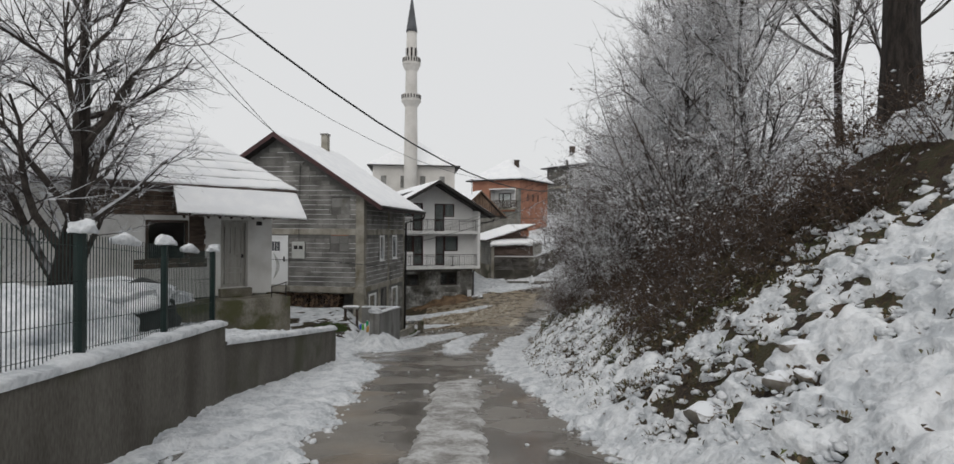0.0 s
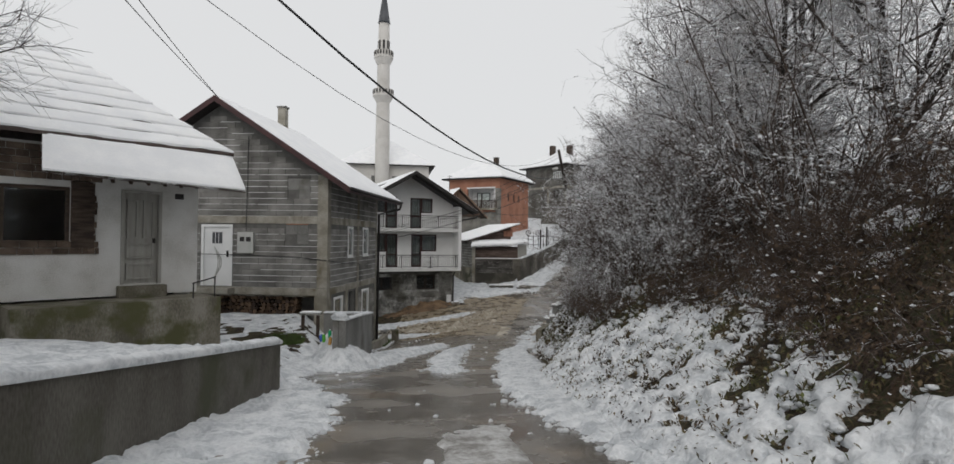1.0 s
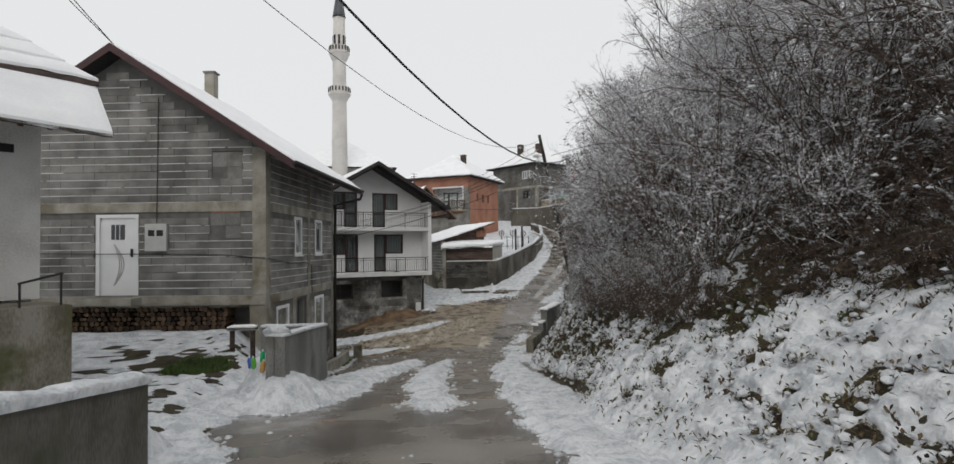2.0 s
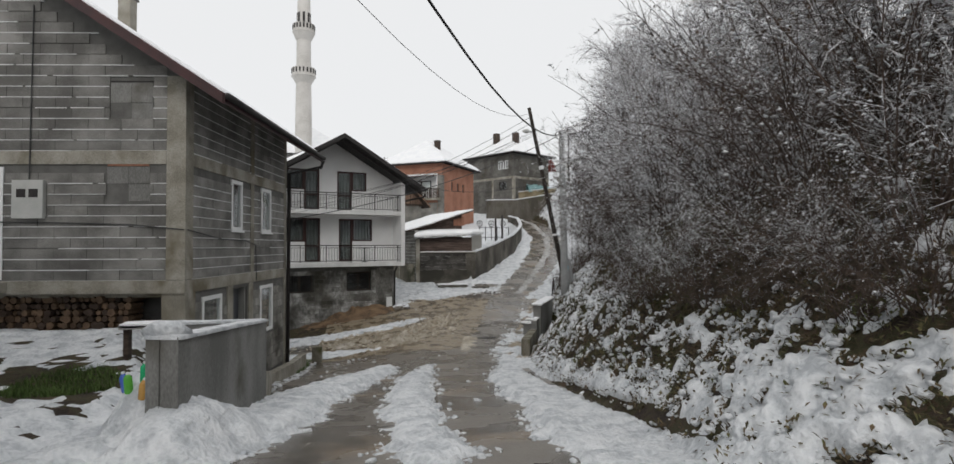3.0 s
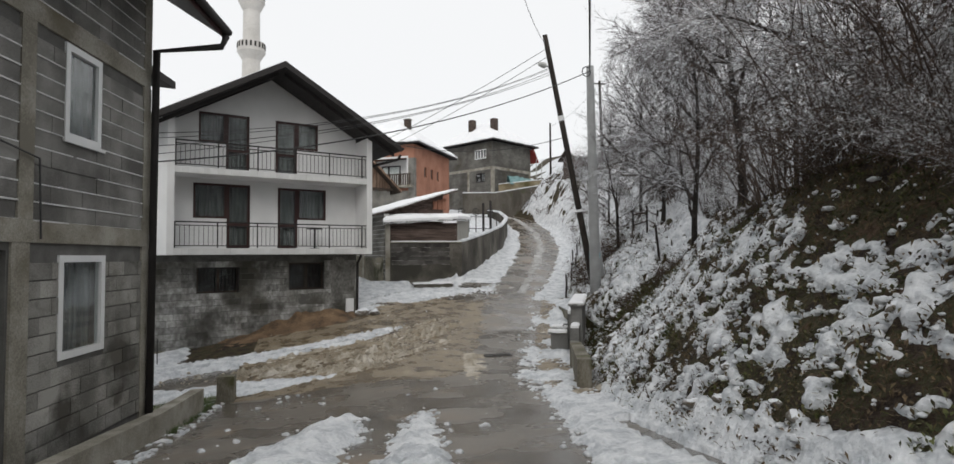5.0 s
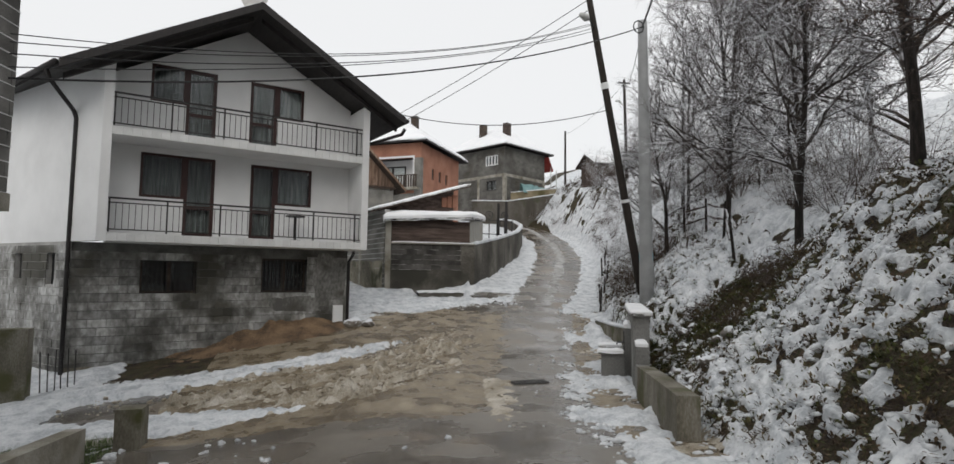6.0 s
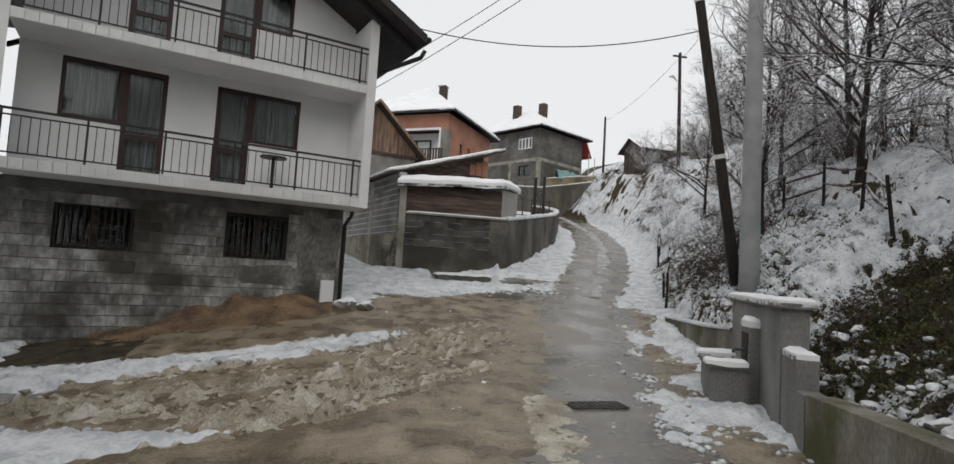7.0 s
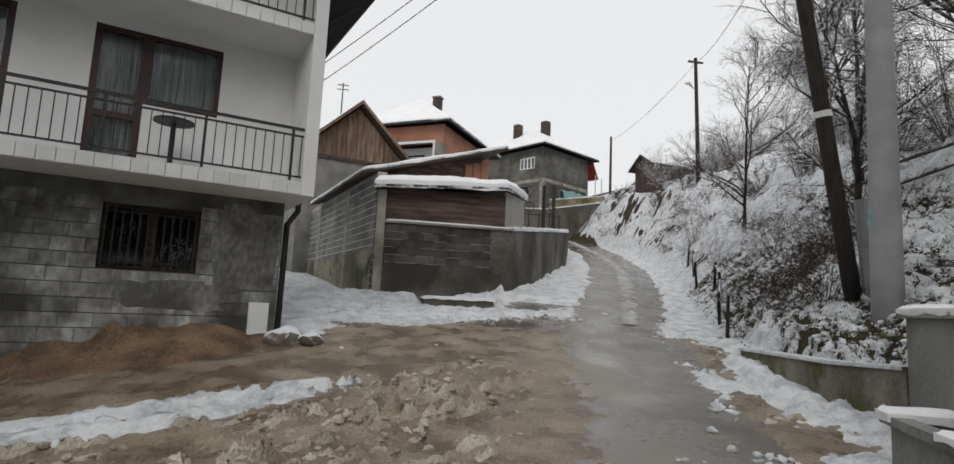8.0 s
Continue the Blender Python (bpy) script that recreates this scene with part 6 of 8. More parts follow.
rc = [(-0.45, 0.3, zr0 - 0.08), (-0.45, LL + 0.3, zr0 - 0.08), (BW + 0.3, LL + 0.3, zr1 + 0.08), (BW + 0.3, 0.3, zr1 + 0.08)]
part("roof_sheet", Shape().slab(list(reversed(rc)), 0.10), DARK_WOOD, LS)
snow_pad("roof_snow", LS, rc, 0.09, step=0.2, seed=90)
# old lime render on the lower half of the lane wall, its top edge broken
rows = []
for i in range(90):
    v = 0.3 + 13.1 * i / 89
    top = -1.55 + 0.16 * noise.noise(Vector((v * 1.1, 3, 0))) + 0.10 * noise.noise(Vector((v * 4, 5, 0)))
    rows.append([(-0.035 - 0.014 * noise.noise(Vector((v * 3, k * 1.7, 1))), v, z) for k, z in enumerate((-3.6, -3.0, -2.4, -1.9))] + [(-0.035, v, top), (0.0, v, top + 0.02)])
part("render_coat", Shape().grid(rows), OLD_RENDER, LS, "stained yellowish cement render on the lower wall", smooth=True)
gate = thing("lane_gate", "narrow white-framed metal gate beyond the outbuilding", "gate", LS.matrix_world @ pose(-0.9, 13.9, -1.6))
part("gate_frame", Shape().box(0, 0, 0, 0.05, 0.05, 1.7).box(0.8, 0, 0, 0.85, 0.05, 1.7).box(0.05, 0, 1.65, 0.8, 0.05, 1.7), WHITE_PVC, gate)
for i in range(5):
    part("bar", Shape().box(0.14 + i * 0.14, 0.01, 0.05, 0.17 + i * 0.14, 0.04, 1.65), IRON, gate)

ys = [48.9, 50, 51.5, 53, 55, 57.5, 60, 62.5, 65, 68, 71, 73.5]
cw = wall_run("wall_curved", [(float(wall_right_x(y)), y, float(lerp(y, (48.9, -0.82), (53, -0.2), (58.9, 0.62), (66, 1.7), (73.5, 2.75))), float(road_z(y)) - 0.8) for y in ys], 0.25, SHED_CONC, "mossy concrete retaining wall curving up with the road", 0.10)
# yard gate and fence with wheel ornaments behind the curved wall
of = thing("ornamental_fence", "black iron yard fence with round wheel ornaments", "fence", pose(6.6, 56.5, 0, 0, 0, 10))
for i in range(6):
    zb = 0.0
    part("post", Shape().tube([(i * 0.48, 0, -0.4), (i * 0.48, 0, 1.05)], 0.03, 6), IRON, of)
    if i in (0, 2, 4):
        ringp = [(i * 0.48 + 0.22 * math.cos(t * math.pi / 8), 0, 1.28 + 0.22 * math.sin(t * math.pi / 8)) for t in range(17)]
        wheel = part("wheel", Shape().tube(ringp, 0.025, 5), IRON, of)
        for k in range(4):
            a = k * math.pi / 4
            part("spoke", Shape().tube([(i * 0.48 + 0.22 * math.cos(a), 0, 1.28 + 0.22 * math.sin(a)), (i * 0.48 - 0.22 * math.cos(a), 0, 1.28 - 0.22 * math.sin(a))], 0.012, 4), IRON, wheel)
for z in (0.2, 0.95):
    part("rail", Shape().box(0, -0.015, z, 2.4, 0.015, z + 0.04), IRON, of)
for i in range(2):
    gp = solo("gate_post", Shape().tube([(7.25 + 0.7 * i, 53.6 + 1.0 * i, -0.6), (7.25 + 0.7 * i, 53.6 + 1.0 * i, 1.55 + 0.25 * i)], 0.07, 8), SOFFIT, "tall dark iron gate post by the bend", "post", group="gate posts")

# ---------- right-hand retaining wall and fountain ----------
RW = [(3.53, 31.64, -3.54, -4.6), (4.1, 33.2, -3.60, -4.7), (4.60, 34.58, -3.66, -4.8)]
wall_run("wall_right_near", RW, 0.28, MOSSY, "low mossy concrete retaining wall at the roadside", 0.0, side=-1)
wall_run("wall_right_far", [(6.45, 38.45, -3.35, -4.8), (6.8, 39.8, -3.42, -4.8), (7.45, 42.5, -3.45, -4.6)], 0.26, MOSSY, "low mossy concrete retaining wall at the roadside", 0.02, side=-1)
FD = Vector((1.81, 3.76)).normalized()
FM = Matrix(((FD.x, -FD.y, 0, 4.62), (FD.y, FD.x, 0, 34.62), (0, 0, 1, 0), (0, 0, 0, 1)))
ft = thing("fountain", "grey plastered roadside drinking fountain with basin, capped with snow", "fountain", FM)
# its frame: x along the wall, away from the near end; -y is the slope, +y the road
part("step_block", Shape().box(0.0, -0.22, -4.9, 0.32, 0.0, -3.68).box(0.322, -0.22, -4.9, 0.91, 0.0, -3.34), GREY_CONC, ft)
part("wall_block", Shape().box(0.913, -0.28, -4.9, 4.17, 0.02, -2.86), GREY_CONC, ft)
part("coping", Shape().box(0.84, -0.34, -2.86, 4.24, 0.08, -2.80), GREY_CONC, ft)
snow_pad("snow_cap", ft, [(0.84, 0.08, -2.80), (0.84, -0.34, -2.80), (4.24, -0.34, -2.80), (4.24, 0.08, -2.80)], 0.06, step=0.045)
snow_pad("snow_cap", ft, [(0.32, 0.0, -3.34), (0.32, -0.22, -3.34), (0.90, -0.22, -3.34), (0.90, 0.0, -3.34)], 0.06, step=0.045)
part("spout_pier", Shape().box(1.98, 0.022, -4.9, 2.55, 0.15, -3.14), GREY_CONC, ft)
part("spout_panel", Shape().box(2.06, 0.15, -3.72, 2.47, 0.168, -3.26), SOFFIT, ft, "dark inset tile")
part("tap", Shape().tube([(2.26, 0.16, -3.50), (2.26, 0.28, -3.50), (2.26, 0.31, -3.55)], 0.02, 6), LEAD, ft)
snow_pad("snow_cap", ft, [(1.97, 0.16, -3.14), (1.97, 0.0, -3.14), (2.56, 0.0, -3.14), (2.56, 0.16, -3.14)], 0.09, step=0.035)
bs = pierced(Shape(), 1.88, 2.95, 0.155, 0.63, 3.72, 4.9, [(1.95, 2.88, 0.22, 0.56)], Matrix(((1, 0, 0, 0), (0, 0, 1, 0), (0, -1, 0, 0), (0, 0, 0, 1))))
bs = part("basin", bs, GREY_CONC, ft)
part("water", Shape().box(1.951, 0.221, -4.3, 2.879, 0.559, -3.95), LEAD, bs, "dark water in the basin")
part("rim", Shape().box(1.82, 0.152, -3.72, 3.01, 0.24, -3.65).box(1.82, 0.24, -3.72, 2.02, 0.69, -3.65).box(2.81, 0.24, -3.72, 3.01, 0.69, -3.65).box(2.02, 0.54, -3.72, 2.81, 0.69, -3.65), GREY_CONC, bs)
for x0, x1 in ((1.80, 2.06), (2.78, 3.04)):
    snow_pad("snow_cap", ft, [(x0, 0.71, -3.65), (x0, 0.18, -3.65), (x1, 0.18, -3.65), (x1, 0.71, -3.65)], 0.06, step=0.035, seed=x0)
# iron drain cover in the road
mh = thing("drain_cover", "dark iron drain grating set in the wet road", "drain cover", pose(3.3, 36.6, float(road_z(36.6)) + 0.008, 1.0, 0, 6) @ Matrix.Diagonal((0.86, 0.55, 1, 1)))
part("cover_frame", Shape().box(-0.45, -0.3, 0, 0.45, -0.26, 0.012).box(-0.45, 0.26, 0, 0.45, 0.3, 0.012).box(-0.45, -0.26, 0, -0.41, 0.26, 0.012).box(0.41, -0.26, 0, 0.45, 0.26, 0.012), IRON, mh)
for i in range(9):
    part("slot_bar", Shape().box(-0.38 + i * 0.09, -0.25, 0, -0.335 + i * 0.09, 0.25, 0.01), IRON, mh)

# ---------- poles and wires ----------
wp = thing("wooden_pole", "leaning tarred wooden utility pole with a street lamp", "utility pole")
P0, P1 = Vector((8.2, 40.9, -2.6)), Vector((6.15, 40.2, 6.3))
part("pole", Shape().tube([P0.lerp(P1, i / 8) for i in range(9)], [0.125 - 0.005 * i for i in range(9)], 10), POLE_WOOD, wp, smooth=True)
part("stub_post", Shape().tube([(8.5, 40.8, -2.9), (8.28, 40.74, -1.1)], [0.16, 0.13], 8), POLE_CONC, wp, "short concrete stub bracing the pole")
lampq = P0.lerp(P1, 0.86)
lm = part("lamp_arm", Shape().tube([lampq, lampq + Vector((-0.25, -0.3, 0.05)), lampq + Vector((-0.45, -0.5, 0.0))], 0.02, 6), IRON, wp)
part("lamp_head", Shape().tube([lampq + Vector((-0.4, -0.45, 0.02)), lampq + Vector((-0.5, -0.55, 0.0)), lampq + Vector((-0.75, -0.8, -0.06))], [0.05, 0.11, 0.07], 8), GREY_BOX, lm, smooth=True)
part("insulator_band", Shape().tube([P0.lerp(P1, 0.665), P0.lerp(P1, 0.685)], 0.115, 10), WHITE_PVC, wp)
part("pole_band", Shape().tube([P0.lerp(P1, 0.30), P0.lerp(P1, 0.31)], 0.125, 10), WHITE_PVC, wp)
cp = thing("concrete_pole", "round grey concrete utility pole with a faded blue mark", "utility pole")
part("pole", Shape().tube([(7.86 - 0.03 * i, 40.0 - 0.04 * i, -3.2 + i * 1.04) for i in range(9)], [0.20 - 0.009 * i for i in range(9)], 14), POLE_CONC, cp, smooth=True)
part("blue_mark", Shape().tube([(7.82, 39.95, -1.65), (7.815, 39.94, -1.42)], 0.19, 14, False), mat("faded_blue", [(0.12, 0.30, 0.36), (0.3, 0.4, 0.42)], 0.8, 8, 40, 0.1), cp)
part("cable_coil", Shape().tube([(7.4 + 0.16 * math.cos(t * 0.8), 39.5, 4.85 + 0.18 * math.sin(t * 0.8)) for t in range(14)], 0.016, 5), CABLE, cp)
rp = thing("hill_pole", "thin dark wooden pole on the hillside", "utility pole")
part("pole", Shape().tube([(20.3, 64.8, 4.0), (20.1, 64.8, 12.9)], [0.14, 0.10], 8), POLE_WOOD, rp)
part("cross_arm", Shape().box(19.6, 64.75, 12.6, 20.6, 64.85, 12.7), POLE_WOOD, rp)
part("lamp_head", Shape().tube([(20.0, 64.8, 10.9), (19.6, 64.7, 11.2), (19.3, 64.6, 11.1)], [0.03, 0.1, 0.06], 6), GREY_BOX, rp)
fp = thing("far_pole", "thin dark wooden pole behind the far house", "utility pole")
part("pole", Shape().tube([(24.2, 87, 4.0), (24.2, 87, 14.6)], [0.16, 0.11], 8), POLE_WOOD, fp)


WIRE_END = (-2.07, 50.50, 2.64)


def hung(name, a, b, sag, r, label, n=24):
    a, b = Vector(a), Vector(b)
    pts = [a.lerp(b, i / n) - Vector((0, 0, sag * 4 * (i / n) * (1 - i / n))) for i in range(n + 1)]
    return solo(name, Shape().tube(pts, r, 5), CABLE, label, "cable", smooth=True)


hung("overhead_cable", (7.62, 39.7, 4.95), (-13.42, -6, 14.89), 5.42, 0.026, "thick black overhead cable sagging over the road")
hung("overhead_cable", P1 - Vector((0, 0, 0.3)), (-14.62, -6, 14.59), 5.72, 0.008, "thin overhead wire along the road")
hung("overhead_cable", (-8.5, 24.4, 5.4), (-3.2, -6, 6.8), 0.6, 0.011, "thin service wire to the block house gable")
hung("overhead_cable", (-8.45, 24.4, 5.35), (-2.0, -6, 6.2), 0.5, 0.011, "thin service wire to the block house gable")
hung("overhead_cable", P0.lerp(P1, 0.6), (0.95, 41.9, 2.55), 0.4, 0.012, "service wire from the pole to the white house")
for k in range(2):
    hung("overhead_cable", P0.lerp(P1, 0.95 - 0.03 * k), (WIRE_END[0] + 0.3 * k, WIRE_END[1], WIRE_END[2] - 0.25 * k), 0.25, 0.011, "thin wire from the pole to the houses behind")
hung("overhead_cable", (7.6, 39.66, 4.9), (20.1, 64.8, 12.6), 0.7, 0.012, "wire from the pole up the hillside")
for k, (z, f, sg, r) in enumerate(((1.0, 0.875, 0.55, 0.008), (0.89, 0.87, 0.5, 0.008), (0.73, 0.86, 0.5, 0.009), (0.55, 0.85, 0.4, 0.008))):
    hung("overhead_cable", P0.lerp(P1, f), (-4.83, 33.9, z), sg, r, "thin service wire from the pole to the block house")
hung("overhead_cable", (7.55, 39.6, 4.9), (-4.82, 33.9, 0.40), 0.55, 0.016, "bundled black service cable to the block house")
hung("overhead_cable", (24.2, 87, 14.2), (20.1, 64.8, 12.6), 0.5, 0.012, "wire between the poles on the hill")

# ---------- barn, orange house, grey house, mosque ----------
BN = thing("barn", "old barn with a weathered plank gable above grey blockwork", "barn", pose(0.25, 57.7, 0, 0, 0, 20))
part("wall", Shape().box(-2.2, 0, -2.5, 2.2, 5, 2.85), BLOCK_ISLE, BN)
for i in range(22):
    u = -2.2 + 0.2 * i
    part("plank", Shape().prism([(u, 2.7 + 0.06 * math.sin(i * 2.3)), (u + 0.188, 2.72), (u + 0.188, 5.08 - 0.945 * abs(u + 0.188)), (u, 5.08 - 0.945 * abs(u))], (-0.06, -0.02 - 0.015 * (i % 3))), PLANK, BN)
part("attic_wall", Shape().prism([(-2.2, 2.85), (2.2, 2.85), (0, 4.95)], (0.0, 5.0)), DARK_WOOD, BN)
part("tie_beam", Shape().box(-2.3, -0.1, 2.72, 2.3, -0.062, 2.86), DARK_WOOD, BN)
for sgn in (1, -1):
    c = [(sgn * 2.75, -0.5, 2.7), (sgn * 2.75, 5.5, 2.7), (0, 5.5, 5.3), (0, -0.5, 5.3)]
    part("roof_slope", Shape().slab(c, 0.12), DARK_WOOD, BN)
    part("verge_board", Shape().slab([(sgn * 2.75, -0.54, 2.72), (sgn * 2.75, -0.505, 2.72), (0, -0.505, 5.32), (0, -0.54, 5.32)], 0.16), PLANK, BN)
    snow_pad("roof_snow", BN, c, 0.07, seed=sgn + 100)
ae = thing("aerial", "thin television aerial above the barn", "aerial", pose(-0.55, 59.0, 5.0))
part("mast", Shape().tube([(0, 0, 0), (0, 0, 1.6)], 0.03, 5), SOFFIT, ae)
for z in (1.3, 1.5):
    part("element", Shape().box(-0.25, -0.02, z, 0.25, 0.02, z + 0.03), SOFFIT, ae)

OH = thing("orange_house", "unfinished house of orange clay blocks with a snowy hipped roof", "house", pose(4.7, 64.73, 0, 0, 0, -32))
LO, DO, HO = 6.2, 7.3, 7.05
oh_holes = [(-3.9, -0.6, 3.9, 6.02)]
part("front_wall", pierced(Shape(), -LO, 0, -1.5, HO, 0, 0.3, oh_holes), ORANGE, OH)
side_win = [(1.9, 2.35, 4.75, 5.55), (3.2, 3.65, 4.75, 5.55), (4.5, 4.95, 4.75, 5.55)]
part("side_wall", pierced(Shape(), 0.302, DO, -1.5, HO, 0, 0.3, side_win, RIGHT), ORANGE, OH)
for a, b, c, d in side_win:
    part("window", Shape().box(a, 0.1, c, b, 0.16, d, RIGHT), SOFFIT, OH)
part("back_wall", Shape().box(-LO, DO - 0.3, -1.5, -0.302, DO, HO), ORANGE, OH)
part("far_side_wall", Shape().box(-LO, 0.302, -1.5, -LO + 0.3, DO - 0.302, HO), ORANGE, OH)
part("loggia_wall", Shape().box(-3.9, 1.2, 3.9, -0.602, 1.3, 6.1), PLASTER, OH, "white plastered recess wall")
part("loggia_cheek", Shape().box(-0.6, 0.302, 3.9, -0.45, 1.3, 6.1), PLASTER, OH)
part("loggia_cheek", Shape().box(-4.05, 0.302, 3.9, -3.9, 1.3, 6.1), PLASTER, OH)
part("loggia_surround", Shape().box(-3.95, -0.02, 6.02, -0.5, 0.06, 6.16).box(-0.62, -0.02, 3.9, -0.5, 0.06, 6.02), PLASTER, OH)
part("loggia_floor", Shape().box(-4.1, -0.5, 3.72, -0.1, 1.4, 3.9), FRAME_CONC, OH)
window(OH, I4, -3.3, -1.7, 3.95, 5.65, SOFFIT, (0.36,), inset=1.10, bar=0.08, curtain=True)
part("corner_pier", Shape().box(-0.48, -0.03, -1.5, 0.03, 0.33, 6.0), BLOCK_ISLE, OH)
part("lower_band", Shape().box(-LO, -0.04, -1.5, -0.51, 0.0, 3.5), BLOCK_ISLE, OH)
rl = part("railing", Shape().box(-4.1, -0.46, 4.70, -0.1, -0.40, 4.76), DARK_WOOD, OH, "dark brown plank balcony railing")
bar = bevelled(0.10, 0.04, 0.92, 0.01).mesh("baluster", DARK_WOOD)
for i in range(22):
    o = new("baluster", bar)
    o.parent = rl
    o.location = (-4.02 + i * 0.183, -0.43, 4.30)


def hip_roof(parent, u0, u1, v0, v1, z, rise, inset, seed, along_v=False):
    """A hipped roof with snow; its ridge runs along u, or along v."""
    a, b, c, d = (u0, v0, z), (u1, v0, z), (u1, v1, z), (u0, v1, z)
    if along_v:
        um = (u0 + u1) / 2
        p, q = (um, v0 + inset, z + rise), (um, v1 - inset, z + rise)
        slopes = ((a, b, p, p), (b, c, q, p), (c, d, q, q), (d, a, p, q))
    else:
        vm = (v0 + v1) / 2
        p, q = (u0 + inset, vm, z + rise), (u1 - inset, vm, z + rise)
        slopes = ((a, b, q, p), (b, c, q, q), (c, d, p, q), (d, a, p, p))
    for cs in slopes:
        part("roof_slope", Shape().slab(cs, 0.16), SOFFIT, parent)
        snow_pad("roof_snow", parent, cs, 0.12, step=0.3, seed=seed)


hip_roof(OH, -LO - 0.6, 0.6, -0.6, DO + 0.6, HO + 0.12, 2.6, 3.7, 120, True)
cm = part("chimney", Shape().box(-1.85, 2.1, 8.0, -1.4, 2.55, 9.5), DARK_WOOD, OH)
part("cap", Shape().box(-1.9, 2.05, 9.5, -1.35, 2.6, 9.58), BLOCK, cm)

GH = thing("grey_house", "bare grey block house with a snowy hipped roof", "house", pose(14.55, 78.27, 0, 0, 0, 33))
LG, DG = 6.2, 8.0
gl = Matrix.Translation((0, DG, 0)) @ Matrix.Rotation(-math.pi / 2, 4, "Z")
gh_win = [(DG - 2.5, DG - 0.9, 8.65, 9.62), (DG - 2.4, DG - 1.1, 6.2, 7.15)]
part("right_wall", Shape().box(0, 0, 2, LG, 0.3, 10.35), BED_MORTAR, GH)
lay_blocks(GH, I4, 0.05, LG, 2.2, 10.3, [(0, LG, 7.4, 7.8)], GH_BLOCK, 0, snowy_beds=False)
part("left_wall", pierced(Shape(), 0, DG - 0.302, 2, 10.35, 0, 0.3, gh_win, gl), BED_MORTAR, GH)
lay_blocks(GH, gl, 0.05, DG - 0.05, 2.2, 10.3, gh_win + [(0, DG, 7.4, 7.8)], GH_BLOCK, 0, snowy_beds=False)
part("back_wall", Shape().box(0, DG - 0.3, 2, LG, DG, 10.35), BLOCK_ISLE, GH)
part("far_side_wall", Shape().box(LG - 0.3, 0.302, 2, LG, DG - 0.302, 10.35), BLOCK_ISLE, GH)
part("floor_band", Shape().box(-0.05, -0.05, 7.45, LG, 0.05, 7.72), FRAME_CONC, GH)
part("floor_band", Shape().box(-0.05, 0.052, 7.45, 0.05, DG, 7.72), FRAME_CONC, GH)
for u, v in ((-0.05, -0.05), (LG - 0.3, -0.05), (-0.05, 3.3)):
    part("column", Shape().box(u, v, 2, u + 0.3, v + 0.3, 7.448), FRAME_CONC, GH)
window(GH, gl, *gh_win[0], WHITE_PVC, (0.25, 0.5, 0.75), inset=-0.02, bar=0.07, curtain=False)
window(GH, gl, *gh_win[1], SOFFIT, (0.5,), inset=0.06, bar=0.08, curtain=False)
hip_roof(GH, -0.7, LG + 0.7, -0.7, DG + 0.7, 10.5, 2.75, 3.9, 140, True)
for u, v, zt, m_ in ((1.5, 1.05, 13.15, PLANK_H), (1.4, 4.2, 13.45, DARK_WOOD)):
    part("chimney", Shape().box(u, v, 11.2, u + 0.6, v + 0.6, zt), m_, GH)
part("porch_roof", Shape().slab([(LG + 0.1, -0.5, 10.2), (LG + 0.9, -0.5, 8.9), (LG + 0.9, 3, 8.9), (LG + 0.1, 3, 10.2)], 0.12), RED_SHEET, GH, "red sheet porch roof")
for u in (0.55, 1.5):
    part("porch_post", Shape().box(LG + u, -0.45, 3, LG + u + 0.06, -0.39, 9.3 - 0.2 * u), GREY_BOX, GH)
tp = Shape()
tp.grid([[(15.9 + 0.27 * i, 78.1 + 0.17 * i - 0.25 * j, 5.7 + 1.3 * math.sin(math.pi * j / 6) * (0.7 + 0.45 * noise.noise(Vector((i * 0.9, j * 0.7, 2))))) for i in range(14)] for j in range(7)])
solo("tarpaulin", tp, RUBBER_TARP, "turquoise tarpaulin over a heap, dusted with snow", "tarpaulin", smooth=True)
wall_run("wall_terrace_upper", [(14.9, 77.4, 5.75, 1.5), (18, 76.5, 6.05, 2), (24.5, 75.4, 6.6, 3)], 0.3, TERRACE, "pale mossy terrace wall below the grey house", 0.07)
wall_run("wall_terrace_lower", [(11.0, 76.6, 4.7, 0.5), (14.3, 76.2, 4.75, 0.8), (19.0, 75.0, 5.5, 1.5), (23.5, 74.4, 6.3, 2.5)], 0.4, WALL_CONC, "rough stone terrace wall at the road bend", 0.08)

HT = thing("hillside_hut", "old brown plank hut with a snowy gable roof on the hillside", "hut", pose(20.4, 70.6, float(ground_z(21, 70.5)) - 0.6, 0, 0, 6))
hz = 7.7 - (float(ground_z(21, 70.5)) - 0.6)
part("hut_wall", Shape().box(0.03, 0.03, 0, 5.4, 2.4, hz), DARK_WOOD, HT)
rg = random.Random(161)
for k in range(27):
    if not 9 <= k < 13:
        part("board", Shape().box(k * 0.2 + 0.004, 0.0, 0.1, k * 0.2 + 0.192, 0.028, hz + rg.uniform(-0.05, 0.03)), PLANK_H if k < 16 else PLANK, HT)
for k in range(12):
    zt = hz + 0.8 * min(k, 12 - k) * 0.2 - 0.1
    part("board", Shape().box(-0.002, k * 0.2 + 0.034, 0.1, 0.028, k * 0.2 + 0.222, zt), PLANK_H, HT)
part("door", Shape().box(1.82, 0.008, 0.1, 2.58, 0.028, min(2.0, hz - 0.1)), DARK_WOOD, HT, "dark plank door")
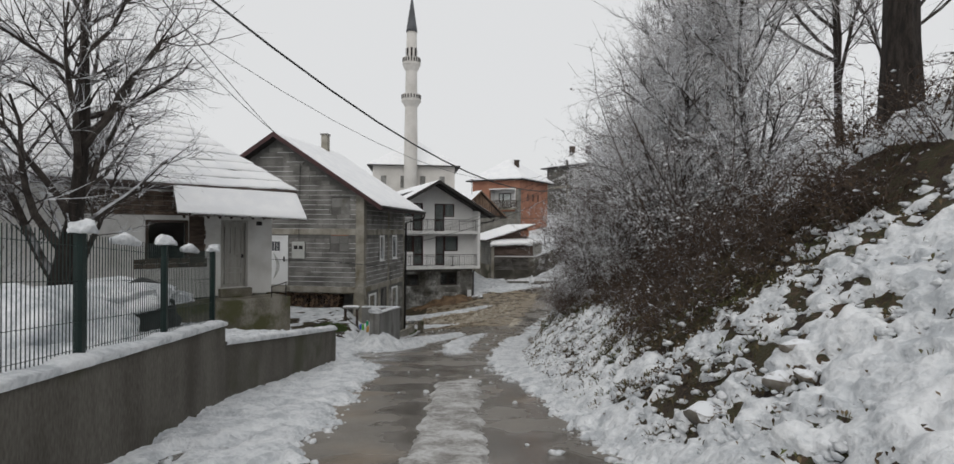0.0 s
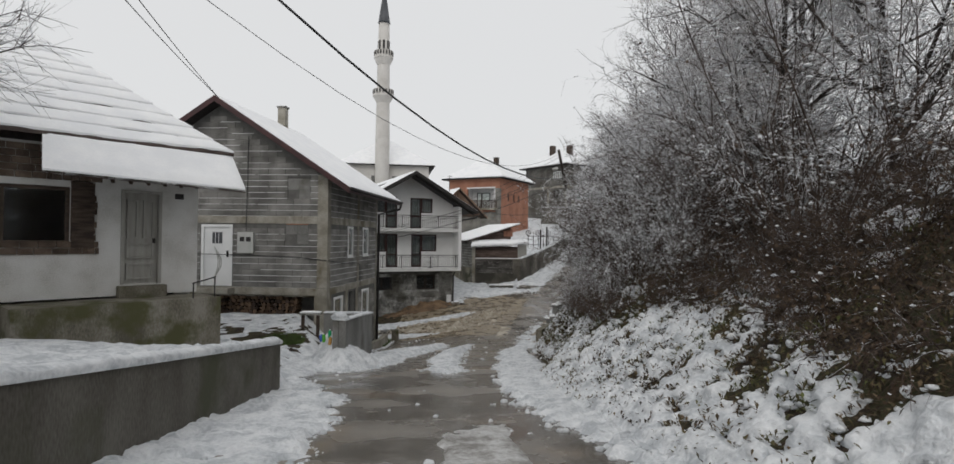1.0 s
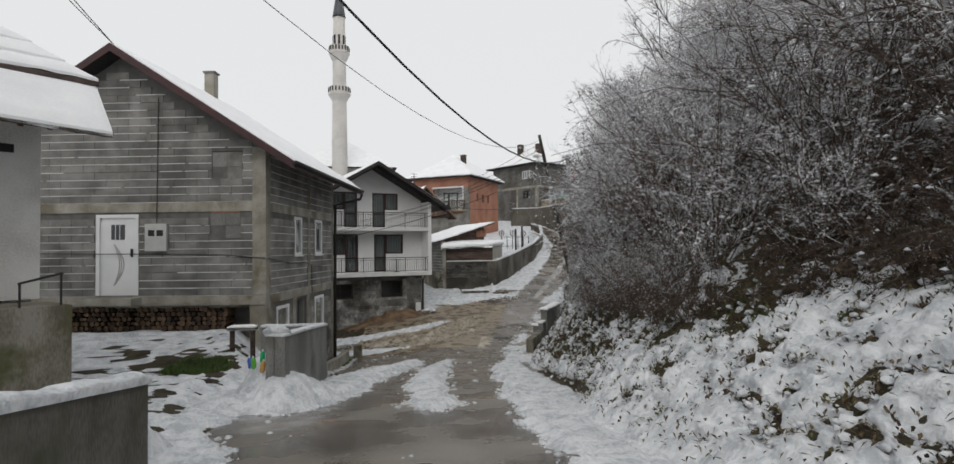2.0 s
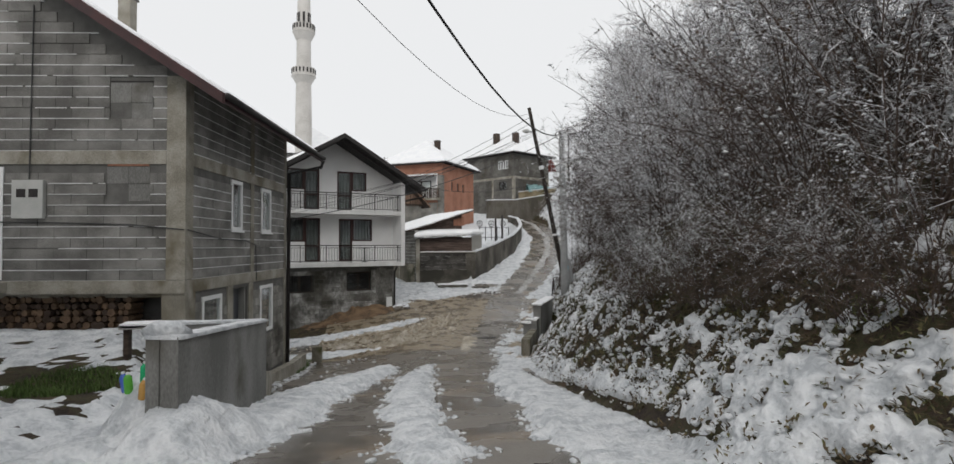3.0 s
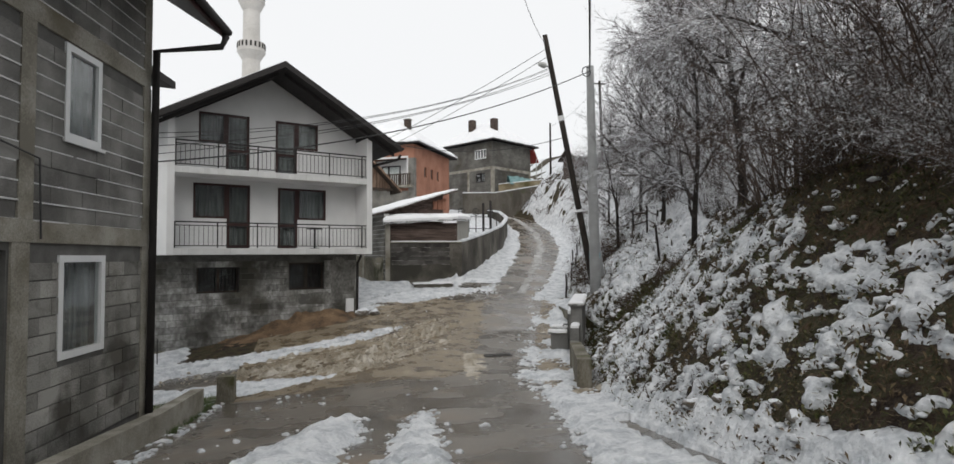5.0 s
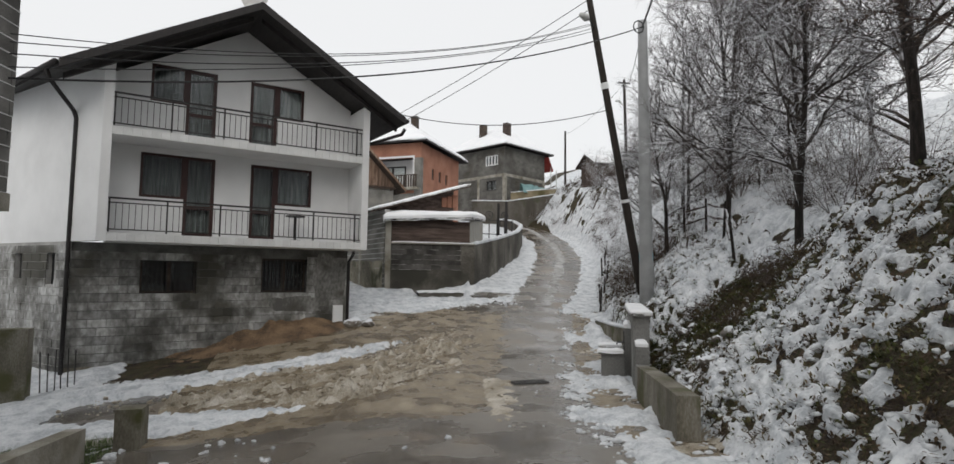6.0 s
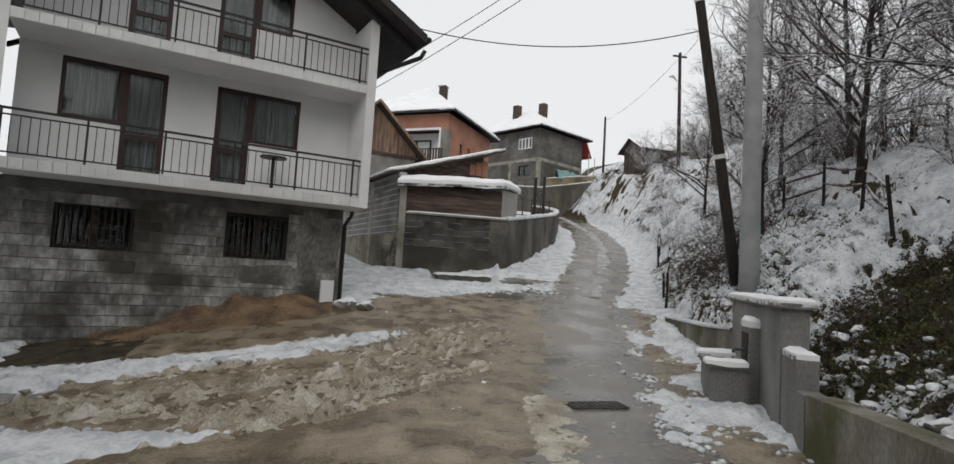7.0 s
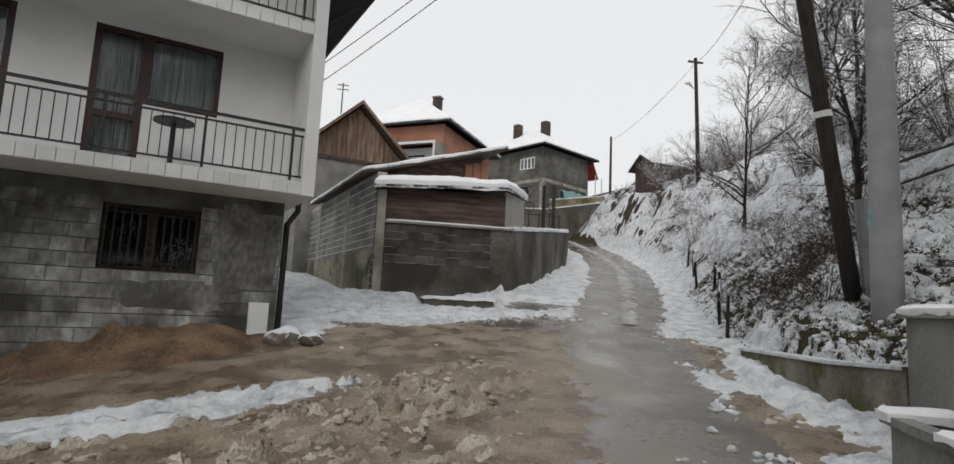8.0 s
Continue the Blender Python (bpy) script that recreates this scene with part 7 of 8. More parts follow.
for v0, v1 in ((-0.4, 1.2), (2.8, 1.2)):
    c = [(-0.4, v0, hz - 0.12), (5.8, v0, hz - 0.12), (5.8, v1, hz + 0.85), (-0.4, v1, hz + 0.85)]
    if v0 > v1:
        c = [c[1], c[0], c[3], c[2]]
    part("roof_slope", Shape().slab(c, 0.08), DARK_WOOD, HT)
    snow_pad("roof_snow", HT, c, 0.07, step=0.2, lumps=0.9, seed=160)

MQ = thing("mosque", "pale mosque with snowy pyramid roof and tall slender minaret", "mosque", pose(-9.9, 86, 0, 0, 0, 6))
part("hall", Shape().box(-5.6, 1, -3, 6.6, 13, 10.9), STONE_PALE, MQ)
for i in range(4):
    part("window", Shape().box(-4.4 + i * 2.9, 0.95, 7.6, -3.6 + i * 2.9, 1.02, 9.4), GREY_CONC, MQ)
hip_roof(MQ, -6.4, 7.4, 0.2, 13.8, 11.0, 4.6, 6.85, 180)
mn = part("minaret_shaft", Shape().tube([(0, 0, z) for z in (-3, 14.5, 19.6, 25.2, 30.6)], [1.0, 0.98, 0.9, 0.84, 0.74], 16), STONE_PALE, MQ, "tall slender stone minaret shaft", smooth=True)
for zb, rb in ((20.3, 1.45), (25.7, 1.35)):
    bal = part("minaret_balcony", Shape().tube([(0, 0, zb - 0.9), (0, 0, zb - 0.5), (0, 0, zb - 0.1), (0, 0, zb), (0, 0, zb + 0.12)], [0.88, 1.1, rb - 0.1, rb, rb], 20), STONE_PALE, mn)
    part("parapet", Shape().tube([(0, 0, zb + 0.12), (0, 0, zb + 1.0)], rb - 0.04, 20), STONE_PALE, bal)
    for k in range(20):
        a = k * math.pi / 10
        part("parapet_slot", Shape().box(-0.09, -0.03, 0.25, 0.09, 0.03, 0.8, pose((rb - 0.03) * math.cos(a), (rb - 0.03) * math.sin(a), zb + 0.1, 0, 0, math.degrees(a) + 90)), SOFFIT, bal)
part("spire", Shape().tube([(0, 0, 30.6), (0, 0, 30.9), (0, 0, 36.0)], [0.86, 0.80, 0.05], 16), LEAD, mn, "dark lead spire", smooth=True)
for k in range(8):
    a = k * math.pi / 4
    part("gallery_opening", Shape().box(-0.14, -0.04, 0, 0.14, 0.04, 1.4, pose(0.80 * math.cos(a), 0.80 * math.sin(a), 26.7, 0, 0, math.degrees(a) + 90)), SOFFIT, mn)


# ---------- trees, bushes, brambles ----------
def twig_path(p, d, length, segs, rng, wander, lift):
    """A crooked path; lift bends it up (or down, if negative)."""
    pts, step = [p], length / segs
    for _ in range(segs):
        d = (d + Vector((rng.gauss(0, wander), rng.gauss(0, wander), rng.gauss(0, wander) + lift))).normalized()
        p = p + d * step
        pts.append(p)
    return pts, d


def spread(d, angle, rng):
    """A direction at that angle from d, turned at random about it."""
    a = d.orthogonal().normalized()
    b = d.cross(a)
    t = rng.uniform(0, 2 * math.pi)
    return (d * math.cos(angle) + (a * math.cos(t) + b * math.sin(t)) * math.sin(angle)).normalized()


def along(pts, f):
    k = f * (len(pts) - 1)
    i = min(int(k), len(pts) - 2)
    return pts[i].lerp(pts[i + 1], k - i), (pts[i + 1] - pts[i]).normalized()


def clump(s, p, r, rng):
    """A small uneven lump of snow."""
    k = len(s.v)
    s.v.append(tuple(p + Vector((0, 0, r * 0.7))))
    for j in range(5):
        t = 2 * math.pi * j / 5 + rng.random()
        q = r * rng.uniform(0.7, 1.4)
        s.v.append((p.x + q * math.cos(t), p.y + q * math.sin(t), p.z + r * rng.uniform(-0.1, 0.2)))
    s.v.append(tuple(p - Vector((0, 0, r * 0.35))))
    for j in range(5):
        s.f.append((k, k + 1 + j, k + 1 + (j + 1) % 5))
        s.f.append((k + 6, k + 1 + (j + 1) % 5, k + 1 + j))


def leaf(s, p, d, r, rng):
    """One withered leaf, folded along its middle."""
    a = spread(d, 1.2, rng) * r
    b = a.cross(d).normalized() * r * 0.42
    k = len(s.v)
    s.v.extend([tuple(p), tuple(p + a * 0.5 + b), tuple(p + a + d * r * 0.2), tuple(p + a * 0.5 - b)])
    s.f.extend([(k, k + 1, k + 2), (k, k + 2, k + 3)])


def strand(s, p, q, r, rng):
    """The thinnest twig: a narrow tapered blade."""
    d = (q - p).normalized()
    b = spread(d, math.pi / 2, rng) * r
    k = len(s.v)
    s.v.extend([tuple(p - b), tuple(p + b), tuple(q + b * 0.4), tuple(q - b * 0.4)])
    s.f.append((k, k + 1, k + 2, k + 3))


def ribbon(s, pts, r, rng):
    """A thin twig: a tapered strip along a crooked path."""
    k, n = len(s.v), len(pts)
    b = spread((pts[-1] - pts[0]).normalized(), math.pi / 2, rng)
    for i, p in enumerate(pts):
        w = b * r * (1 - 0.7 * i / (n - 1))
        s.v.extend([tuple(p - w), tuple(p + w)])
    s.f.extend([(k + 2 * i, k + 2 * i + 1, k + 2 * i + 3, k + 2 * i + 2) for i in range(n - 1)])


def bush_parts(seed, height, stems, reach, twigs, fine, droop, clumps, leaves=2, low_mat=None, top_mat=None, pale_from=0.33, leaf_mat=None):
    """Meshes of a many-stemmed bush: dark stems, outer twigs pale with rime and painted haze, withered leaves, lumps
    of snow.
    """
    rng = random.Random(seed)
    wood, outer, dead, snow = Shape(), Shape(), Shape(), Shape()
    for _ in range(stems):
        a, o = rng.uniform(0, 2 * math.pi), rng.uniform(0, 0.45)
        lean = rng.uniform(0.1, 1.0) * reach
        h = height * rng.uniform(0.55, 1.08)
        pts, _d = twig_path(Vector((o * math.cos(a), o * math.sin(a), -0.15)), Vector((lean * math.cos(a), lean * math.sin(a), 1)).normalized(), h * 1.08, 6, rng, 0.13, -droop * rng.uniform(0.2, 1.0))
        wood.tube(pts, [(0.012 * (1 - 0.9 * i / 6) + 0.002) * min(1, 0.4 + height / 5) for i in range(7)], 4, False)
        for _k in range(twigs):
            f = rng.uniform(0.12, 1.0)
            p, d = along(pts, f)
            q, d2 = twig_path(p, spread(d, rng.uniform(0.4, 1.1), rng), rng.uniform(0.35, 0.95) * (0.5 + height / 8), 3, rng, 0.22, -droop * 0.8)
            # twigs above this height take the paler colour: rime with haze painted in
            low = p.z < height * (pale_from + rng.uniform(-0.15, 0.15))
            ribbon(wood if low else outer, q, 0.005, rng)
            for _m in range(fine):
                p2, d3 = along(q, rng.uniform(0.15, 1.0))
                w, _e = twig_path(p2, spread(d3, rng.uniform(0.4, 1.0), rng), rng.uniform(0.10, 0.32), 1, rng, 0.22, -droop * 0.5)
                strand(wood if low and rng.random() < 0.85 else outer, w[0], w[1], 0.0027, rng)
            for _l in range(leaves * 2 if low else leaves):
                p2, d3 = along(q, rng.random())
                leaf(dead, p2, d3, rng.uniform(0.018, 0.05), rng)
            for p2 in q[1:]:
                if rng.random() < clumps * (0.08 if low else 1.15):
                    clump(snow, p2, rng.uniform(0.012, 0.042), rng)
    return [("branchwork", wood, low_mat or BRUSH), ("twigwork", outer, top_mat or RIME_HAZE), ("withered_foliage", dead, leaf_mat or DEAD_LEAF), ("snow_dusting", snow, SNOW)]


def tree_parts(seed, height, radius, limbs, branch, twigs, fine, start=0.3, droop=0.0, lean=(0, 0), up=0.9, clumps=0.0, stiff=False):
    rng = random.Random(seed)
    trunk, limb_s, crown, snow = Shape(), Shape(), Shape(), Shape()
    pts, _d = twig_path(Vector((0, 0, -0.3)), Vector((lean[0], lean[1], 1)).normalized(), height, 9, rng, 0.008 if stiff else 0.045, 0.02)
    trunk.tube(pts, [radius * (1.25 if i == 0 else 1.0) * (1 - 0.88 * i / 9) + 0.012 for i in range(10)], 10, False)
    for k in range(limbs):
        f = start + (0.97 - start) * (k + rng.random()) / limbs
        p, d = along(pts, f)
        ln = height * (0.50 - 0.25 * f) * rng.uniform(0.75, 1.2)
        lp, _d2 = twig_path(p, spread(d, rng.uniform(0.6, 1.15), rng), ln, 6, rng, 0.13, 0.10 * up - droop * 0.5)
        r = radius * (1 - 0.85 * f) * 0.55 + 0.008
        limb_s.tube(lp, [r * (1 - 0.82 * i / 6) + 0.004 for i in range(7)], 5, False)
        for _b in range(branch):
            p1, d1 = along(lp, rng.uniform(0.2, 1.0))
            bp, _d3 = twig_path(p1, spread(d1, rng.uniform(0.4, 0.95), rng), ln * rng.uniform(0.25, 0.5), 4, rng, 0.16, 0.05 * up - droop)
            limb_s.tube(bp, [0.016, 0.012, 0.009, 0.006, 0.004], 4, False)
            for _t in range(twigs):
                p2, d2 = along(bp, rng.uniform(0.15, 1.0))
                tp_, _d4 = twig_path(p2, spread(d2, rng.uniform(0.35, 0.9), rng), rng.uniform(0.3, 0.8), 3, rng, 0.18, 0.03 * up - droop)
                ribbon(crown, tp_, 0.0075, rng)
                for _f in range(fine):
                    p3, d3 = along(tp_, rng.uniform(0.2, 1.0))
                    fp_, _d5 = twig_path(p3, spread(d3, rng.uniform(0.35, 0.9), rng), rng.uniform(0.15, 0.4), 1, rng, 0.2, -droop)
                    strand(crown, fp_[0], fp_[1], 0.0032, rng)
                if rng.random() < clumps:
                    clump(snow, tp_[1], rng.uniform(0.02, 0.05), rng)
    return [("trunk", trunk, BARK), ("limbwork", limb_s, LIMB), ("crown", crown, FROST)] + ([("snow_dusting", snow, SNOW)] if snow.v else [])


def plant(name, label, category, pieces, spots, group):
    """Build one plant and copy it to every spot (x, y, turn, size); it stands on the ground."""
    first = None
    for x, y, turn, size in spots:
        m = pose(x, y, float(ground_z(x, y)), 0, 0, turn) @ Matrix.Diagonal((size, size, size, 1))
        if first is None:
            first = thing(name, label, category, None, group)
            for nm, s, mt in pieces:
                o = part(nm, s, mt, first)
                if nm not in ("trunk", "crown"):
                    tagged(o, kind="stuff")
            first.matrix_basis = m
        else:
            c = copy_thing(first, pose(0, 0, 0))
            c.matrix_basis = m


rng = random.Random(21)
# tall thicket on the bank: dark inner bushes and rimed outer ones
kinds = [bush_parts(31, 3.4, 26, 0.75, 15, 8, 0.10, 0.3, 2, BRUSH, HOAR, pale_from=0.4, leaf_mat=SNOWY_LEAF), bush_parts(33, 3.0, 26, 1.0, 15, 8, 0.16, 0.35, 3, BRUSH, HOAR, pale_from=0.45)]
kinds += [bush_parts(32, 4.0, 24, 0.6, 16, 9, 0.07, 0.5, 3, TWIG, pale_from=0.1, leaf_mat=SNOWY_LEAF), bush_parts(34, 3.6, 24, 0.8, 16, 9, 0.12, 0.6, 3, TWIG, pale_from=0.1, leaf_mat=SNOWY_LEAF)]
sets = [[], [], [], []]
y = 12.6
while y < 29.2:
    for d0, sz in ((2.15, 0.85), (3.3, 1.2 if y < 17 else 1.0), (4.8, 1.2 if y < 17 else 1.05)):
        if y < 14 and d0 < 3:
            continue
        frosty = (0.85 if d0 > 4 else 0.5 if d0 > 3 else 0.15) if 15 < y < 21 else (0.9 if d0 > 4 else 0.35) if y <= 15 else (0.95 if d0 > 3 else 0.4)
        k = rng.randrange(2) + (2 if rng.random() < frosty else 0)
        d = d0 + rng.uniform(-0.3, 0.35)
        sets[k].append((float(toe_x(y)) + d, y + rng.uniform(-0.4, 0.4), rng.uniform(0, 360), sz * rng.uniform(0.8, 1.12)))
    y += rng.uniform(1.15, 1.5)
for y0, d0 in ((36.3, 5.2), (38.2, 4.8), (41, 4.4), (43.5, 5.3), (46, 4.8), (50, 6.0), (55, 7.5)):
    sets[rng.randrange(4)].append((float(toe_x(y0)) + d0, y0, rng.uniform(0, 360), rng.uniform(0.6, 0.85)))
y = 16.4
while y < 27.8:
    sets[rng.choice((1, 3))].append((float(toe_x(y)) + float(brush_edge(y)) + rng.uniform(0.05, 0.6), y, rng.uniform(0, 360), rng.uniform(0.3, 0.5)))
    y += 0.6
for x0, y0, sz in ((11.2, 46.5, 0.45), (12.2, 50.5, 0.4), (13.4, 53.5, 0.45), (19.8, 68.6, 0.75), (21.4, 69.2, 0.7), (23.2, 69.3, 0.8), (22.0, 64.6, 0.9), (24.0, 66.8, 1.0), (26.0, 68.0, 1.1), (20.2, 66.3, 0.7), (22.5, 66.5, 0.8), (18.6, 64.0, 0.5), (23.8, 68.5, 0.9), (15.6, 57.5, 0.5), (13.6, 38.5, 0.9), (14.6, 40.4, 0.8), (15.2, 43.2, 0.9), (14.0, 45.6, 0.7), (16.2, 47.5, 0.9), (12.4, 36.4, 0.8), (16.8, 52.0, 0.8), (18.2, 56.5, 0.9), (24.5, 64.5, 0.9)):
    sets[rng.randrange(4)].append((x0, y0, rng.uniform(0, 360), sz))
for x0, y0, sz in ((-6.9, 5.2, 0.35), (-7.8, 8.9, 0.5), (-9.0, 9.6, 0.6), (-8.4, 5.8, 0.45), (-9.8, 8.0, 0.7)):
    sets[2].append((x0, y0, rng.uniform(0, 360), sz))
for k, sp in enumerate(sets):
    plant("bush", "dense leafless brown bush dusted with snow", "bush", kinds[k], sp, "bushes on the bank")

# brambles and low scrub
kinds = [bush_parts(41, 0.75, 13, 0.9, 5, 4, 0.22, 0.12, 4, BRUSH, BRUSH), bush_parts(42, 0.5, 15, 1.3, 5, 4, 0.28, 0.16, 4, BRUSH, BRUSH), bush_parts(43, 1.1, 13, 0.8, 6, 5, 0.18, 0.08, 4, BRUSH, BRUSH)]
sets = [[], [], []]
for _ in range(130):
    y = rng.uniform(5.8, 15.5)
    d = float(brush_edge(y)) + 0.25 + abs(rng.gauss(0, 1.4))
    k = rng.randrange(3)
    sets[k if d > 2.4 or k < 2 else 1].append((float(toe_x(y)) + min(d, 5.5), y, rng.uniform(0, 360), rng.uniform(0.5, 0.95)))
for _ in range(18):
    y = rng.uniform(33, 37)
    sets[rng.randrange(2)].append((float(toe_x(y)) + rng.uniform(1.1, 3.0), y, rng.uniform(0, 360), rng.uniform(0.4, 0.7)))
for _ in range(6):
    y = rng.uniform(21, 33)
    sets[rng.randrange(3)].append((float(toe_x(y)) + rng.uniform(2.2, 2.8), y, rng.uniform(0, 360), rng.uniform(0.5, 0.8)))
for _ in range(34):
    y = rng.uniform(36, 72)
    sets[rng.randrange(3)].append((float(toe_x(y)) + rng.uniform(2.4, 6.5), y, rng.uniform(0, 360), rng.uniform(0.6, 1.1)))
for _ in range(12):
    y = rng.uniform(42.5, 52)
    sets[rng.randrange(3)].append((float(toe_x(y)) + rng.uniform(1.2, 4.0), y, rng.uniform(0, 360), rng.uniform(0.45, 0.9)))
for _ in range(16):
    y = rng.uniform(41.5, 45)
    sets[2].append((rng.uniform(8.5, 10.6) + 0.25 * (y - 43), y, rng.uniform(0, 360), rng.uniform(0.5, 1.0)))
for _ in range(14):
    y = rng.uniform(5.5, 9.5)
    sets[rng.randrange(3)].append((float(toe_x(y)) + rng.uniform(3.0, 5.8), y, rng.uniform(0, 360), rng.uniform(0.7, 1.1)))
for _ in range(30):
    y = rng.uniform(60, 75.5)
    sets[rng.choice((0, 1, 2))].append((float(toe_x(y)) + rng.uniform(0.4, 3.6), y, rng.uniform(0, 360), rng.uniform(0.5, 1.0)))
for x0, y0 in ((-5.6, 5.4), (-6.2, 6.3), (-5.2, 4.6), (-7.2, 7.2)):
    sets[1].append((x0, y0, rng.uniform(0, 360), 0.8))
for k, sp in enumerate(sets):
    plant("bramble", "low tangled bramble with lumps of snow on the slope", "bramble", kinds[k], sp, "brambles on the slope")

# trees
big = tree_parts(51, 13.0, 0.25, 9, 6, 7, 4, 0.5, stiff=True)
plant("tree", "large bare tree with a thick dark trunk on the bank", "tree", big, [(6.05, 8.3, 40, 1.0)], "trees")
slim = [tree_parts(52, 9.0, 0.085, 16, 8, 8, 5, 0.22, up=1.3), tree_parts(53, 8.0, 0.075, 18, 8, 8, 5, 0.15, up=1.1, droop=0.02), tree_parts(54, 6.2, 0.08, 16, 9, 10, 7, 0.2, droop=0.12, up=0.6, clumps=0.1)]
plant("tree", "slim bare tree with frosted twigs on the slope", "tree", slim[0], [(7.8, 12.5, 10, 1.0), (6.6, 16.0, 95, 0.95), (10.5, 15, 200, 1.15), (7.2, 22.5, 300, 0.9), (12.5, 42.5, 20, 0.95), (14.2, 48, 140, 0.9), (15.6, 44.5, 70, 1.0), (17.0, 49.0, 250, 0.95)], "trees")
plant("tree", "bare many-branched tree with snowy twigs on the slope", "tree", slim[1], [(6.9, 19.2, 0, 0.9), (6.8, 26.0, 120, 0.9), (10.9, 40.6, 60, 0.95), (12.6, 45.2, 190, 0.85), (11.6, 38.2, 320, 1.0), (13.2, 36.5, 10, 1.05), (15.4, 39.6, 220, 1.1), (14.6, 52.5, 45, 0.8)], "trees")
plant("tree", "old spreading tree with drooping frosted twigs on the slope", "tree", slim[2], [(7.3, 31.6, 30, 1.05), (8.6, 35.2, 200, 1.0), (10.2, 42.8, 110, 0.8), (13.0, 40.0, 260, 1.0)], "trees")
rimed = [(n, s, RIME_HAZE if n == "crown" else m) for n, s, m in tree_parts(57, 5.6, 0.08, 18, 9, 9, 7, 0.12, droop=0.05, up=0.9, clumps=0.12)]
plant("tree", "small bushy tree thick with frosted twigs", "tree", rimed, [(4.9, 14.0, 30, 1.0), (6.2, 13.0, 150, 1.05), (5.6, 16.4, 260, 0.9), (6.6, 20.5, 90, 0.95), (7.0, 24.0, 310, 0.95), (6.9, 28.2, 200, 0.95)], "trees")
left = tree_parts(55, 6.6, 0.14, 17, 8, 7, 4, 0.16, up=0.5, lean=(0.05, -0.05), clumps=0.25)
plant("garden_tree", "bare fruit tree with snow on its branches behind the garden fence", "tree", left, [(-6.5, 8.7, 20, 1.0), (-8.0, 7.4, 150, 1.0), (-9.4, 10.2, 250, 1.05), (-8.6, 12.2, 80, 1.0), (-10.6, 8.6, 310, 1.15), (-7.6, 5.9, 200, 0.8)], "garden trees")
plant("evergreen_tree", "distant dark leafy tree beyond the roofs", "tree", tree_parts(56, 7.0, 0.2, 20, 8, 7, 3, 0.2), [(-15.5, 80, 0, 1.0)], "")

# matted grass, dead leaves and ivy between the snow patches


def blades(x, y, z, length, width, tilt, seed):
    """Many small leaves: each a bent pair of triangles."""
    rs = np.random.RandomState(seed)
    n = len(x)
    t, e = rs.uniform(0, 6.28, n), rs.uniform(*tilt, n)
    dx, dy, dz = np.cos(t) * np.cos(e), np.sin(t) * np.cos(e), np.sin(e)
    px, py = -np.sin(t), np.cos(t)
    a = np.stack([x, y, z], -1)
    b = a + np.stack([dx * length * 0.5 + px * width, dy * length * 0.5 + py * width, dz * length * 0.6], -1)
    c = a + np.stack([dx * length, dy * length, dz * length * 0.85], -1)
    d = a + np.stack([dx * length * 0.5 - px * width, dy * length * 0.5 - py * width, dz * length * 0.6], -1)
    v = np.stack([a, b, c, d], 1).reshape(-1, 3)
    k = 4 * np.arange(n)[:, None]
    f = np.concatenate([k + np.array([[0, 1, 2]]), k + np.array([[0, 2, 3]])])
    return v, f


def blade_thing(name, v, f, material, label, category):
    me = bpy.data.meshes.new(name)
    me.from_pydata(v, [], f.tolist())
    me.materials.append(material)
    me.update()
    return tagged(new(name, me), label, category, "", "stuff")


rs = np.random.RandomState(65)
y = rs.uniform(3.0, 51, 190000)
x = toe_x(y) + rs.uniform(0.05, 3.2, 190000)
k = ((bank_depth(x, y) < 0.012) | (rs.rand(190000) < np.where(y < 8, 0.015, 0.10))) & (rs.rand(190000) < np.where(y < 6.5, 0.2, 0.8))
x, y = x[k], y[k]
blade_thing("leaf_litter", *blades(x - 0.035, y, ground_z(x, y) + np.maximum(0, bank_depth(x, y)) + 0.025, rs.uniform(0.03, 0.09, len(x)), rs.uniform(0.007, 0.018, len(x)), (-0.3, 1.3), 1),
            mat("leaf_litter", [(0.04, 0.027, 0.017), (0.12, 0.086, 0.05), (0.08, 0.092, 0.03)], 0.9, 1.3, 30, 0.0, per_island=0.6), "brown fallen leaves and ivy on the bare bank", "leaves")
y = rs.uniform(20.0, 38.5, 60000)
x = toe_x(y) + rs.uniform(0.3, 3.4, 60000)
k = (bank_depth(x, y) < 0.0) & (fbm(x * 1.2, y * 1.2, 91) > np.where(y > 32.5, -0.06, 0.05)) & (rs.rand(60000) < np.where(y > 32.5, 0.9, 0.35))
x, y = x[k], y[k]
blade_thing("moss_tufts", *blades(x - 0.04, y, ground_z(x, y) + 0.03, rs.uniform(0.03, 0.08, len(x)), rs.uniform(0.008, 0.02, len(x)), (-0.2, 1.2), 5),
            mat("moss_green", [(0.028, 0.036, 0.010), (0.06, 0.07, 0.02), (0.10, 0.105, 0.035)], 0.95, 1.5, 30, 0.0, per_island=0.5), "olive green moss and ivy on the bare bank", "moss")
y = rs.uniform(3.0, 44, 30000)
x = toe_x(y) + np.abs(rs.normal(0, 1.2, 30000)) + 0.05
k = (bank_depth(x, y) < 0.0) & (rs.rand(30000) < 0.4)
x, y = x[k], y[k]
